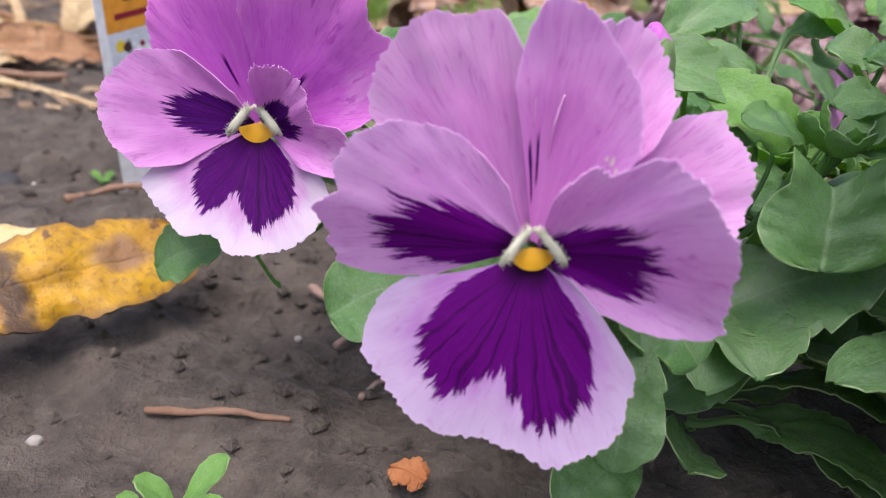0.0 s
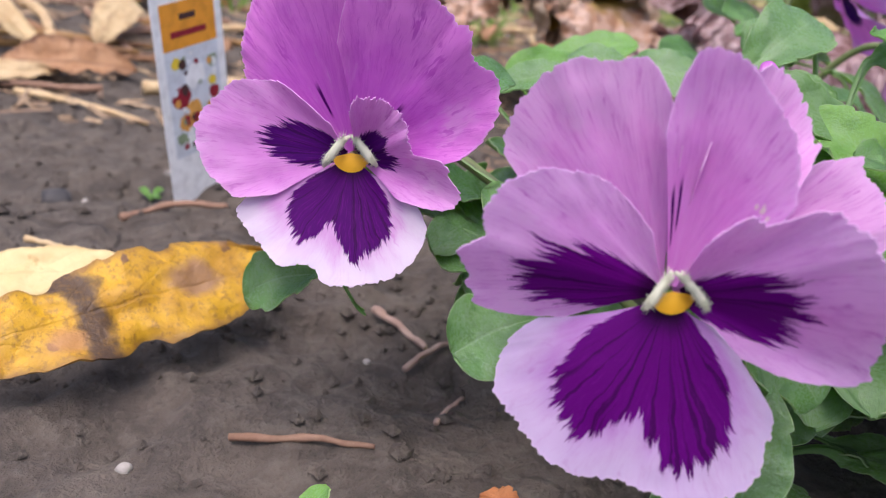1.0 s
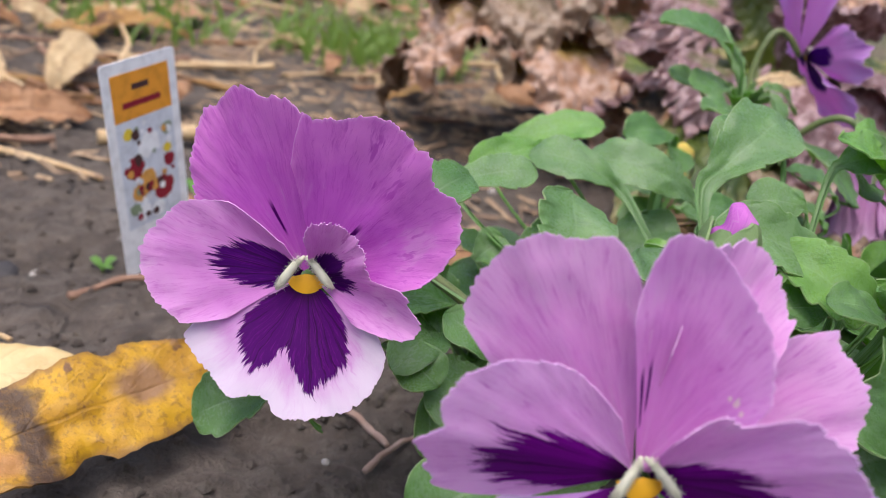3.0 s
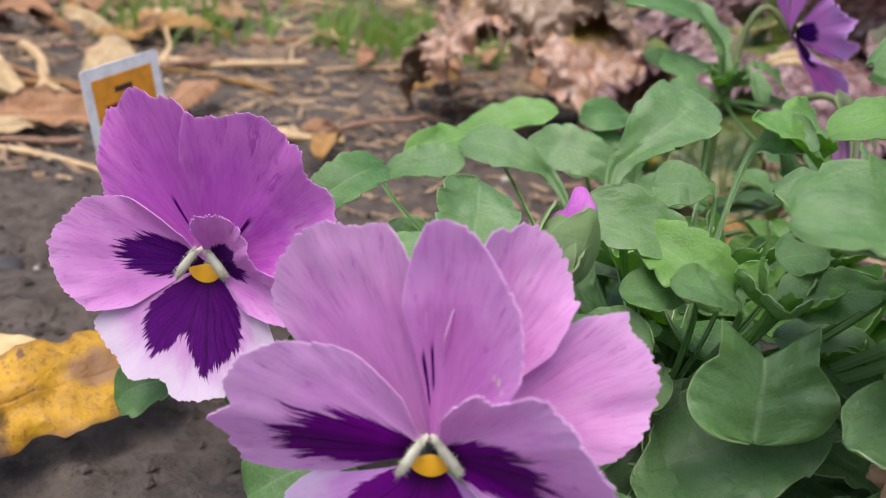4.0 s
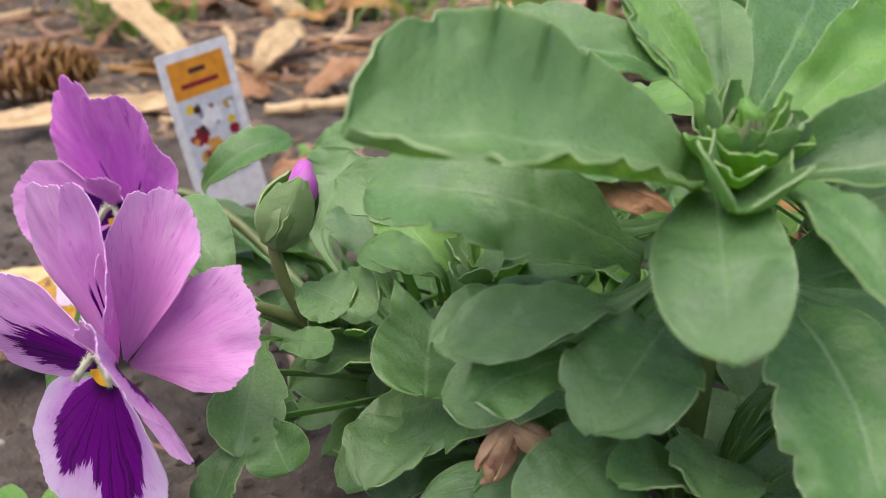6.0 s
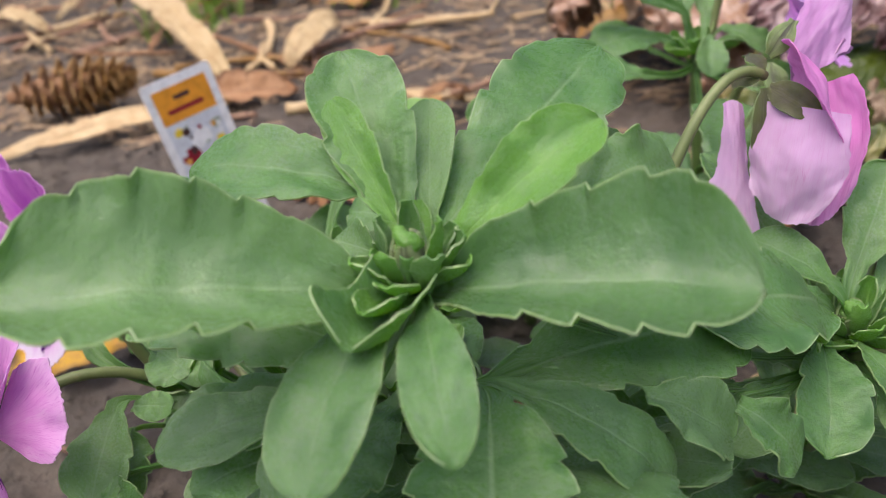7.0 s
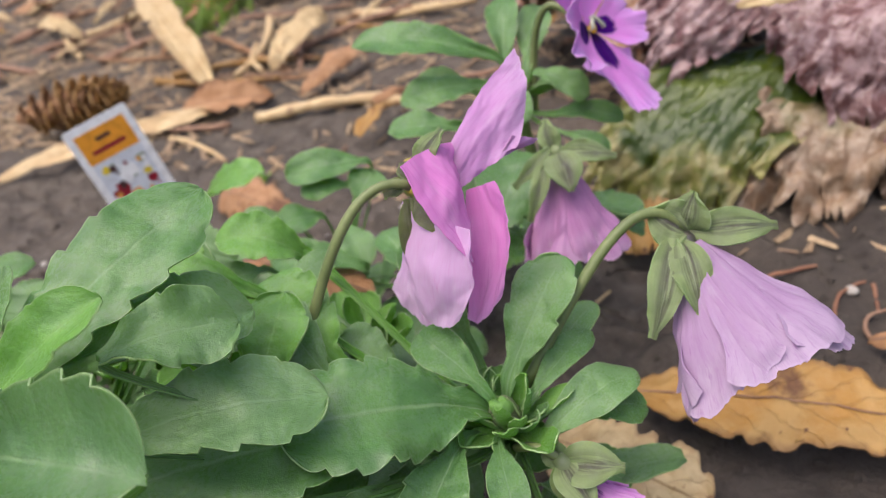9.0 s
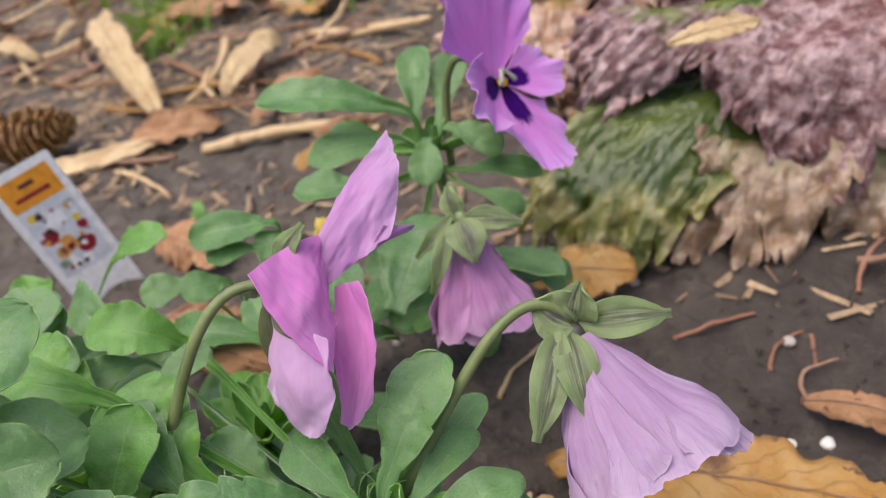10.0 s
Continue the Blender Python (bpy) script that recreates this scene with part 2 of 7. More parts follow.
def soil_material():
    m, tr, b = material("soil", 0.92)
    co = node(tr, "ShaderNodeTexCoord").outputs["Object"]
    big = noise_tex(tr, co, 9.0, 4.0)
    mid = noise_tex(tr, co, 55.0, 6.0, 0.62)
    fine = noise_tex(tr, co, 420.0, 5.0, 0.7)
    warped = node(tr, "ShaderNodeVectorMath", (0, co), (1, node(tr, "ShaderNodeVectorMath", (0, node(tr, "ShaderNodeTexNoise", ("Vector", co), ("Scale", 40.0)).outputs[1]), (1, (0.02, 0.02, 0.02)), operation="MULTIPLY").outputs[0]), operation="ADD").outputs[0]
    crack = node(tr, "ShaderNodeTexVoronoi", ("Vector", warped), ("Scale", 24.0), feature="DISTANCE_TO_EDGE").outputs["Distance"]
    gap = calc(tr, "MULTIPLY", ramp(tr, crack, 0.0, 0.05, 1.0, 0.0), ramp(tr, big, 0.52, 0.62))
    lump = noise_tex(tr, co, 130.0, 5.0, 0.65)
    col = mix(tr, ramp(tr, mid, 0.3, 0.7), (0.070, 0.055, 0.044), (0.168, 0.136, 0.108))
    col = mix(tr, calc(tr, "MULTIPLY", ramp(tr, big, 0.4, 0.7), 0.5), col, (0.127, 0.100, 0.078))
    col = mix(tr, calc(tr, "MULTIPLY", ramp(tr, lump, 0.48, 0.66), 0.55), col, (0.204, 0.170, 0.137))
    col = mix(tr, calc(tr, "MULTIPLY", ramp(tr, lump, 0.45, 0.30), 0.55), col, (0.050, 0.040, 0.034))
    col = mix(tr, calc(tr, "MULTIPLY", ramp(tr, fine, 0.55, 0.8), 0.5), col, (0.25, 0.215, 0.175))
    col = mix(tr, calc(tr, "MULTIPLY", gap, 0.35), col, (0.04, 0.03, 0.025))
    sep = node(tr, "ShaderNodeSeparateXYZ", (0, co))
    # the soil is darker in a ragged round patch about (0.30, 0.36)
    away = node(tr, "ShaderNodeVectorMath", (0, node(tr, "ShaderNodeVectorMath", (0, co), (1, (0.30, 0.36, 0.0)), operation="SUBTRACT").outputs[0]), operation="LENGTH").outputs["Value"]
    dark_patch = ramp(tr, calc(tr, "ADD", away, calc(tr, "MULTIPLY", calc(tr, "SUBTRACT", big, 0.5), 0.10)), 0.07, 0.17, 1.0, 0.0)
    col = mix(tr, calc(tr, "MULTIPLY", dark_patch, 0.62), col, (0.030, 0.023, 0.020))
    far = ramp(tr, calc(tr, "ADD", sep.outputs[1], calc(tr, "MULTIPLY", big, 0.8)), 1.3, 2.2)
    patch = ramp(tr, noise_tex(tr, co, 3.0, 5.0, 0.7), 0.42, 0.6)
    lawn = mix(tr, patch, (0.20, 0.15, 0.08), (0.09, 0.13, 0.035))
    col = mix(tr, calc(tr, "MULTIPLY", far, 0.8), col, lawn)
    col = mix(tr, 0.30, col, (0.030, 0.026, 0.024))
    tr.links.new(col, b.inputs["Base Color"])
    h = calc(tr, "ADD", calc(tr, "ADD", calc(tr, "MULTIPLY", mid, 1.0), calc(tr, "MULTIPLY", lump, 0.8)), calc(tr, "MULTIPLY", fine, 0.35))
    bump(tr, b, calc(tr, "SUBTRACT", h, calc(tr, "MULTIPLY", gap, 0.4)), 1.0, 0.005)
    return m


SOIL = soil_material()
LILAC_TOP = petal_material("lilac_top_petal", (0.78, 0.36, 0.74), (0.84, 0.52, 0.82), (0.56, 0.11, 0.55))
LILAC_FRONT = petal_material("lilac_front_petal", (0.73, 0.29, 0.71), (0.79, 0.44, 0.79), (0.53, 0.09, 0.54), marks=((0.865, 0.020, 0.24, 0.52), (0.945, 0.022, 0.20, 0.58)), nicks=((0.20, 0.76, 0.026), (0.245, 0.71, 0.016), (0.13, 0.80, 0.016)))
LILAC_LEFT = petal_material("lilac_left_petal", (0.80, 0.42, 0.81), (0.86, 0.56, 0.87), (0.58, 0.15, 0.60), blotch=0.72, blotch_color=(0.165, 0.0, 0.235), jag=1.0, mid=0.74, broad_=1.1, power=1.7)
LILAC_RIGHT = petal_material("lilac_right_petal", (0.80, 0.42, 0.81), (0.86, 0.56, 0.87), (0.58, 0.15, 0.60), blotch=0.66, blotch_color=(0.165, 0.0, 0.235), jag=0.95, mid=0.30, broad_=1.2, power=1.8)
LILAC_LIP = petal_material("lilac_lip_petal", (0.54, 0.27, 0.63), (0.57, 0.40, 0.68), (0.45, 0.15, 0.51), blotch=0.84, blotch_color=(0.125, 0.0, 0.180), lobes=1, white=0.38, jag=0.5)
MAGENTA_TOP = petal_material("magenta_top_petal", (0.60, 0.135, 0.63), (0.76, 0.28, 0.73), (0.43, 0.045, 0.48), marks=((0.5, 0.03, 0.2, 0.45),))
MAGENTA_SIDE = petal_material("magenta_side_petal", (0.70, 0.29, 0.70), (0.78, 0.42, 0.77), (0.54, 0.12, 0.55), blotch=0.58, blotch_color=(0.065, 0.0, 0.14), jag=0.6, broad_=0.9, power=2.0)
MAGENTA_LIP = petal_material("magenta_lip_petal", (0.62, 0.32, 0.65), (0.70, 0.56, 0.73), (0.54, 0.16, 0.56), blotch=0.80, blotch_color=(0.080, 0.0, 0.14), lobes=1, white=0.70)
PINK_PETAL = petal_material("pink_petal", (0.62, 0.33, 0.63), (0.67, 0.44, 0.70), (0.53, 0.20, 0.52), base_color=(0.66, 0.55, 0.46))
PINK_DEEP = petal_material("deep_pink_petal", (0.80, 0.32, 0.71), (0.82, 0.43, 0.76), (0.64, 0.18, 0.56))
PALE_PETAL = petal_material("pale_lilac_petal", (0.51, 0.34, 0.54), (0.60, 0.47, 0.63), (0.40, 0.20, 0.45))
DUSKY_PETAL = petal_material("dusky_purple_petal", (0.60, 0.29, 0.56), (0.66, 0.42, 0.64), (0.45, 0.16, 0.42))
VIOLET_TOP = petal_material("violet_petal", (0.76, 0.29, 0.76), (0.68, 0.36, 0.78), (0.66, 0.20, 0.68))
VIOLET_SIDE = petal_material("violet_side_petal", (0.76, 0.31, 0.76), (0.70, 0.42, 0.80), (0.66, 0.20, 0.68), blotch=0.45, blotch_color=(0.06, 0.0, 0.20))
YELLOW = plain("yellow_throat", (0.80, 0.42, 0.01), 0.6)
CREAM = plain("cream_hairs", (0.60, 0.61, 0.48), 0.8)
GREEN = leaf_material("green_leaf", (0.142, 0.312, 0.090), (0.305, 0.465, 0.225), (0.080, 0.212, 0.056))
MID = leaf_material("mid_green_leaf", (0.116, 0.250, 0.082), (0.255, 0.400, 0.195), (0.066, 0.172, 0.052))
FRESH = leaf_material("fresh_leaf", (0.185, 0.420, 0.075), (0.300, 0.540, 0.145), (0.130, 0.330, 0.058))
# duller green for low leaves, darkened to carry the shade deep in the foliage
DULL_SHADED = leaf_material("dull_shaded_leaf", (0.124, 0.258, 0.088), (0.225, 0.360, 0.170), (0.074, 0.182, 0.058))
STEM = mottled("stem_green", (0.10, 0.16, 0.04), (0.14, 0.21, 0.06), (0.10, 0.08, 0.05), 90.0, 0.5, 0.0004)
PEDICEL = mottled("pedicel_green", (0.115, 0.155, 0.050), (0.185, 0.225, 0.085), (0.095, 0.075, 0.06), 90.0, 0.45, 0.0004, stretch=(1, 1, 0.2))
SEPAL = leaf_material("sepal", (0.300, 0.400, 0.150), (0.440, 0.530, 0.270), (0.210, 0.270, 0.115), 0.42, streaks=(0.085, 0.055, 0.075))


DARK_SEPAL = leaf_material("dark_sepal", (0.150, 0.160, 0.070), (0.230, 0.240, 0.110), (0.100, 0.090, 0.060), 0.45, streaks=(0.070, 0.045, 0.055))


# ---- mesh helpers ----
def link_mesh(name, verts, faces, mat, parent=None, uvs=None, label="", m=None, smooth=True):
    me = bpy.data.meshes.new(name)
    me.from_pydata([tuple(v) for v in verts], [], faces)
    if uvs is not None:
        layer = me.uv_layers.new(name="UVMap")
        idx = np.empty(len(me.loops), dtype=np.int64)
        me.loops.foreach_get("vertex_index", idx)
        layer.data.foreach_set("uv", np.asarray(uvs, dtype=np.float32)[idx].ravel())
    me.materials.append(mat)
    if smooth:
        me.polygons.foreach_set("use_smooth", [True] * len(me.polygons))
    me.update()
    ob = new(name, me)
    if parent is not None:
        ob.parent = parent
    if m is not None:
        ob.matrix_basis = m
    if label:
        ob["label"] = label
    return ob


def sheet(pts, uvs, thick):
    """A grid of points (rows x columns) as a thin closed slab with a crisp rim: verts, faces, uvs."""
    r, c, _ = pts.shape
    du = np.gradient(pts, axis=1)
    dv = np.gradient(pts, axis=0)
    n = np.cross(du, dv)
    n /= np.maximum(np.linalg.norm(n, axis=2, keepdims=True), 1e-12)
    top, low = (pts + n * thick / 2).reshape(-1, 3), (pts - n * thick / 2).reshape(-1, 3)
    i = np.arange(r * c).reshape(r, c)
    q = np.stack([i[:-1, :-1], i[:-1, 1:], i[1:, 1:], i[1:, :-1]], -1).reshape(-1, 4)
    k = r * c
    faces = q.tolist() + (q[:, ::-1] + k).tolist()
    ring = np.array(list(i[0, :]) + list(i[1:, -1]) + list(i[-1, -2::-1]) + list(i[-2:0:-1, 0]))
    m = len(ring)
    for a in range(m):
        b = (a + 1) % m
        faces.append((2 * k + b, 2 * k + a, 2 * k + m + a, 2 * k + m + b))
    flat = uvs.reshape(-1, 2)
    return np.concatenate([top, low, top[ring], low[ring]]), faces, np.concatenate([flat, flat, flat[ring], flat[ring]])


def tube_mesh(points, radii, sides=8):
    """A tube with round ends along points: verts, faces."""
    pts = [Vector(p) for p in points]
    verts, faces = [], []
    ref = Vector((0.31, 0.2, 0.93))
    for i, p in enumerate(pts):
        d = (pts[min(i + 1, len(pts) - 1)] - pts[max(i - 1, 0)]).normalized()
        x = d.cross(ref)
        x = x.normalized() if x.length > 1e-4 else d.orthogonal().normalized()
        y = d.cross(x)
        for k in range(sides):
            a = 2 * math.pi * k / sides
            verts.append(p + (x * math.cos(a) + y * math.sin(a)) * radii[i])
    for i in range(len(pts) - 1):
        for k in range(sides):
            j = (k + 1) % sides
            faces.append((i * sides + k, i * sides + j, (i + 1) * sides + j, (i + 1) * sides + k))
    faces.append(tuple(range(sides))[::-1])
    faces.append(tuple(range((len(pts) - 1) * sides, len(pts) * sides)))
    return verts, faces


def bezier(p0, p1, p2, p3, n):
    p0, p1, p2, p3 = (Vector(p) for p in (p0, p1, p2, p3))
    return [p0 * (1 - s) ** 3 + p1 * 3 * s * (1 - s) ** 2 + p2 * 3 * s * s * (1 - s) + p3 * s ** 3 for s in (i / n for i in range(n + 1))]


def wavy(seed):
    """A smooth random curve of one variable, about -1 to 1."""
    def f(x):
        return noise.noise(Vector((x, seed * 7.31, 0.5)))
    return f


def thing(name, place, label, category, group="", kind=""):
    ob = new(name)
    ob.matrix_basis = Matrix.Translation(place)
    ob.empty_display_size = 0.01
    return tagged(ob, label, category, group, kind)


# ---- leaves ----
COUNT = [0]


def leaf_points(L, W, arch, teeth, fold, wave, twist, seed, rows=30, cols=13, petiole=0.10, tip=2.6, point=0.5, root=0.62, neck=0.0, lobe=0.25):
    rnd = wavy(seed)
    s = np.linspace(0, 1, rows)
    q = np.clip((s - petiole) / (1 - petiole), 0, 1)
    h = q ** root * np.maximum(1 - q ** tip, 0) ** point
    h = np.maximum(h / h.max(), neck * np.maximum(1 - q ** tip, 0) ** point)
    pts, uvs = np.zeros((rows, cols, 3)), np.zeros((rows, cols, 2))
    for i in range(rows):
        half = W / 2 * h[i]
        notch = 0.0
        if teeth and 0.15 < q[i] < 0.97:
            f = q[i] * (teeth + 1.2) + 0.5 * rnd(2.0) + 0.25 * rnd(q[i] * 6 + 2)
            notch = 0.15 * (1 - f % 1.0) ** 2.2 * min(1.0, 5 * (q[i] - 0.15))
        half = max(half, 0.0011)
        for j in range(cols):
            c = -1 + 2 * j / (cols - 1)
            lop = 1 + 0.10 * rnd(5.0 + 2.0 * s[i] + (9 if c > 0 else 0))
            x = c * half * lop * (1 - notch * abs(c) ** 3)
            y = L * s[i] - lobe * half * abs(c) * (1 - s[i])
            z = arch * L * 4 * s[i] * (1 - s[i])
            z += fold * abs(c) ** (1.4 + 0.6 * min(fold, 1.0)) * half - 0.25 * half * max(0, abs(c) - 0.75)
            z += wave * W * rnd(3.0 * s[i] + 4.0 * (c > 0) + 20) * abs(c) ** 2
            z += 0.6 * wave * W * rnd(7.5 * s[i] + 9.0 * (c > 0) + 60) * abs(c) ** 3
            z += 0.042 * W * noise.noise(Vector((2.2 * c, 3.3 * s[i] * L / W, seed * 1.7))) + 0.010 * W * noise.noise(Vector((6.0 * c, 9.0 * s[i] * L / W, seed)))
            z += 0.025 * W * abs(c) ** 4 * rnd(12 * s[i] * L / W + 5 * (c > 0))
            a = twist * (s[i] - 0.4)
            pts[i, j] = (x * math.cos(a) - (z - arch * L * 4 * s[i] * (1 - s[i])) * math.sin(a), y, z + x * math.sin(a))
            uvs[i, j] = (c, s[i])
    return pts, uvs


def leaf(plant, base, end, width, facing, arch=0.1, teeth=0, mat=None, fold=None, name="leaf", root=None, neck=0.30, wave=None, lobe=0.25, tip=None):
    """A leaf of the plant from the foot of its blade to its tip; the blade narrows into a winged stalk that runs down
    into the plant's heart."""
    COUNT[0] += 1
    seed = COUNT[0]
    r = random.Random(seed)
    base, end = Vector(base), Vector(end)
    y = end - base
    L = y.length
    y.normalize()
    x = y.cross(Vector(facing)).normalized()
    z = x.cross(y)
    m = Matrix((x, y, z)).transposed().to_4x4()
    m.translation = base
    rows, cols = (64, 17) if width > 0.0155 else (34, 13)
    pts, uvs = leaf_points(L, width, arch, teeth, (r.uniform(0.10, 0.38) if fold is None else fold), (r.uniform(0.09, 0.20) if wave is None else wave), (r.uniform(-0.5, 0.5) if wave is None else 0.0), seed, rows=rows, cols=cols, petiole=0.0, root=0.5 if teeth > 2 else 0.7, neck=neck, tip=tip or (4.4 if teeth > 4 else 3.4 if teeth > 2 else 2.6), lobe=lobe)
    uvs[:, :, 1] *= min(1.0, L / (1.3 * width))
    world = np.asarray(m.to_3x3()) @ pts.reshape(-1, 3).T + np.asarray(base)[:, None]
    world = world.T.reshape(pts.shape)
    heart = HEARTS[plant.name] if root is None else Vector(root)
    far = (base - heart).length
    path = bezier(heart, heart.lerp(base, 0.35) + Vector((0, 0, -0.15 * far)), base - y * min(0.3 * L, 0.5 * far), base, 12)[:-1]
    stem_ = np.zeros((len(path), cols, 3))
    suv = np.zeros((len(path), cols, 2))
    first = world[0] - world[0].mean(axis=0)
    for k, p in enumerate(path):
        g = k / len(path)
        s = max(g ** 1.6, 0.0011 / max(np.abs(pts[0, :, 0]).max(), 1e-5)) if g < 0.9 else g ** 1.6
        cup = 0.0009 * np.linspace(-1, 1, cols) ** 2 * (1 - g)
        stem_[k] = np.asarray(p) + first * min(s, 1.0) + np.outer(cup, np.asarray(z))
        suv[k] = np.stack([np.linspace(-1, 1, cols) * 0.6, np.full(cols, 0.02 * g)], 1)
    grid = np.concatenate([stem_, world])
    verts, faces, uv = sheet(grid, np.concatenate([suv, uvs]), 0.00036)
    inv = np.asarray(plant.matrix_basis.inverted())
    verts = verts @ inv[:3, :3].T + inv[:3, 3]
    if mat is None:
        mat = r.choices((GREEN, FRESH), (0.85, 0.15))[0]
    return link_mesh(name, verts, faces, mat, plant, uv)


# ---- flowers ----
def petal(flower, a0, a1, radii, mat, rise=(5, 5), lift=0.0, ruffle=0.0012, frill=0.03, seed=1, bow=1.25, rows=40, cols=190, name="petal"):
    """A petal that fans out from the throat, from angle a0 to a1; radii (mm) of its margin, and rise (mm) of the margin
    over the throat, at even steps between them."""
    rnd = wavy(seed)
    ctrl = np.asarray(radii, dtype=float) / 1000
    x = np.linspace(0, len(ctrl) - 1, cols)
    k = np.arange(len(ctrl))
    R = np.interp(x, k, ctrl)
    R = np.convolve(np.pad(R, 2, mode="edge"), [0.1, 0.2, 0.4, 0.2, 0.1], mode="valid")
    Z = np.interp(np.linspace(0, len(rise) - 1, cols), np.arange(len(rise)), np.asarray(rise, dtype=float) / 1000)
    Z = np.convolve(np.pad(Z, 10, mode="edge"), np.hanning(23)[1:-1] / np.hanning(23).sum(), mode="valid")
    even = np.convolve(np.pad(R, 30, mode="edge"), np.hanning(63)[1:-1] / np.hanning(63).sum(), mode="valid")
    pts, uvs = np.zeros((rows, cols, 3)), np.zeros((rows, cols, 2))
    for j in range(cols):
        u = j / (cols - 1)
        ang = radians(a1 - a0) * u
        rim = R[j] * (1 + 0.5 * frill * rnd(ang * 9) + 0.5 * frill * rnd(ang * 28 + 9)) + min(1.0, frill / 0.02) * (0.0006 * rnd(ang * 48 + 2) + 0.00035 * rnd(ang * 130 + 5))
        for i in range(rows):
            v = i / (rows - 1)
            a = radians(a0 + (a1 - a0) * (0.5 + (u - 0.5) * (0.75 + 0.25 * v ** 0.5)))
            r = 0.0016 + (rim - 0.0016) * v
            z = lift + Z[j] * min(r / even[j], 1.3) ** bow
            q = radians(a1 - a0) * u
            z += ruffle * (0.35 * v * v * rnd(q * 2.2 + 3) + v ** 5 * (0.9 * rnd(q * 5.5 + 3) + 0.22 * v ** 4 * rnd(q * 14 + 30)))
            z += 0.0010 * v * noise.noise(Vector((r * 75 * math.cos(a), r * 75 * math.sin(a), seed))) + 0.00035 * v * noise.noise(Vector((r * 240 * math.cos(a), r * 240 * math.sin(a), seed + 5)))
            pts[i, j] = (r * math.cos(a), r * math.sin(a), z)
            uvs[i, j] = (u, v)
    verts, faces, uv = sheet(pts, uvs, 0.00022)
    return link_mesh(name, verts, faces, mat, flower, uv)


def flower_head(plant, centre, right, up, petals, name="flower", label="", size=1.0, eye=None):
    """The throat of a flower as a part of its plant; petals is a list of keyword sets for petal()."""
    X, Y = Vector(right).normalized(), Vector(up)
    Z = X.cross(Y).normalized()
    Y = Z.cross(X)
    m = Matrix((X, Y, Z)).transposed().to_4x4()
    m.translation = Vector(centre)
    verts, faces = [], []
    # the yellow eye: a small dished lip below the throat
    for i in range(7):
        for j in range(15):
            a = math.pi * (1.06 + 0.88 * j / 14)
            r = 0.0029 * size * i / 6
            verts.append((r * math.cos(a) * 1.08, r * math.sin(a) * 1.05 + 0.0006, 0.0034 + 0.0008 * (size - 1) - 0.0011 * (i / 6) ** 2 - 0.0004 * (1 - i / 6)))
    for i in range(6):
        for j in range(14):
            faces.append((i * 15 + j, (i + 1) * 15 + j, (i + 1) * 15 + j + 1, i * 15 + j + 1))
    head = link_mesh(name, verts, faces, eye or YELLOW, plant, m=plant.matrix_basis.inverted() @ m, label=label)
    for side in (-1, 1) if eye is None else ():
        path = [(side * 0.0002, 0.0030, 0.0030), (side * 0.0016, 0.0016, 0.0042), (side * 0.0030, -0.0003, 0.0044), (side * 0.0042, -0.0018, 0.0036)]
        path = [Vector(p) * size for p in path]
        tv, tf = tube_mesh(path, [0.0003 * size, 0.0005 * size ** 1.5, 0.0006 * size ** 1.5, 0.0003 * size], 8)
        rb = random.Random(side + 5)
        for k in range(int(340 * size)):
            p = path[1].lerp(path[2], rb.uniform(-0.6, 1.6))
            d = Vector((rb.gauss(0, 1) - side * 0.3, rb.gauss(0, 1), abs(rb.gauss(0, 1)))).normalized()
            w = d.orthogonal().normalized() * 0.00008
            n = len(tv)
            tv += [p + d * 0.0003 + w, p + d * 0.0003 - w, p + d * 0.0003 + d.cross(w), p + d * rb.uniform(0.0009, 0.0014) * size]
            tf += [(n, n + 1, n + 3), (n + 1, n + 2, n + 3), (n + 2, n, n + 3)]
        link_mesh("beard", tv, tf, CREAM, head, label="cream beard of fine hairs")
    for i, p in enumerate(petals):
        petal(head, seed=hash_seed(centre, i), **p)
    return head


def hash_seed(place, i):
    return 1 + i * 3.7 + abs(place[0] * 311 + place[1] * 173 + place[2] * 59) % 17


def stalk(plant, points, r0=0.0013, r1=0.0012, mat=None, name="flower_stalk"):
    path = bezier(*points, 18)
    n = len(path)
    radii = [r0 + (r1 - r0) * i / (n - 1) for i in range(n)]
    verts, faces = tube_mesh(path, radii, 10)
    inv = plant.matrix_basis.inverted()
    return link_mesh(name, [inv @ Vector(v) for v in verts], faces, mat or PEDICEL, plant)


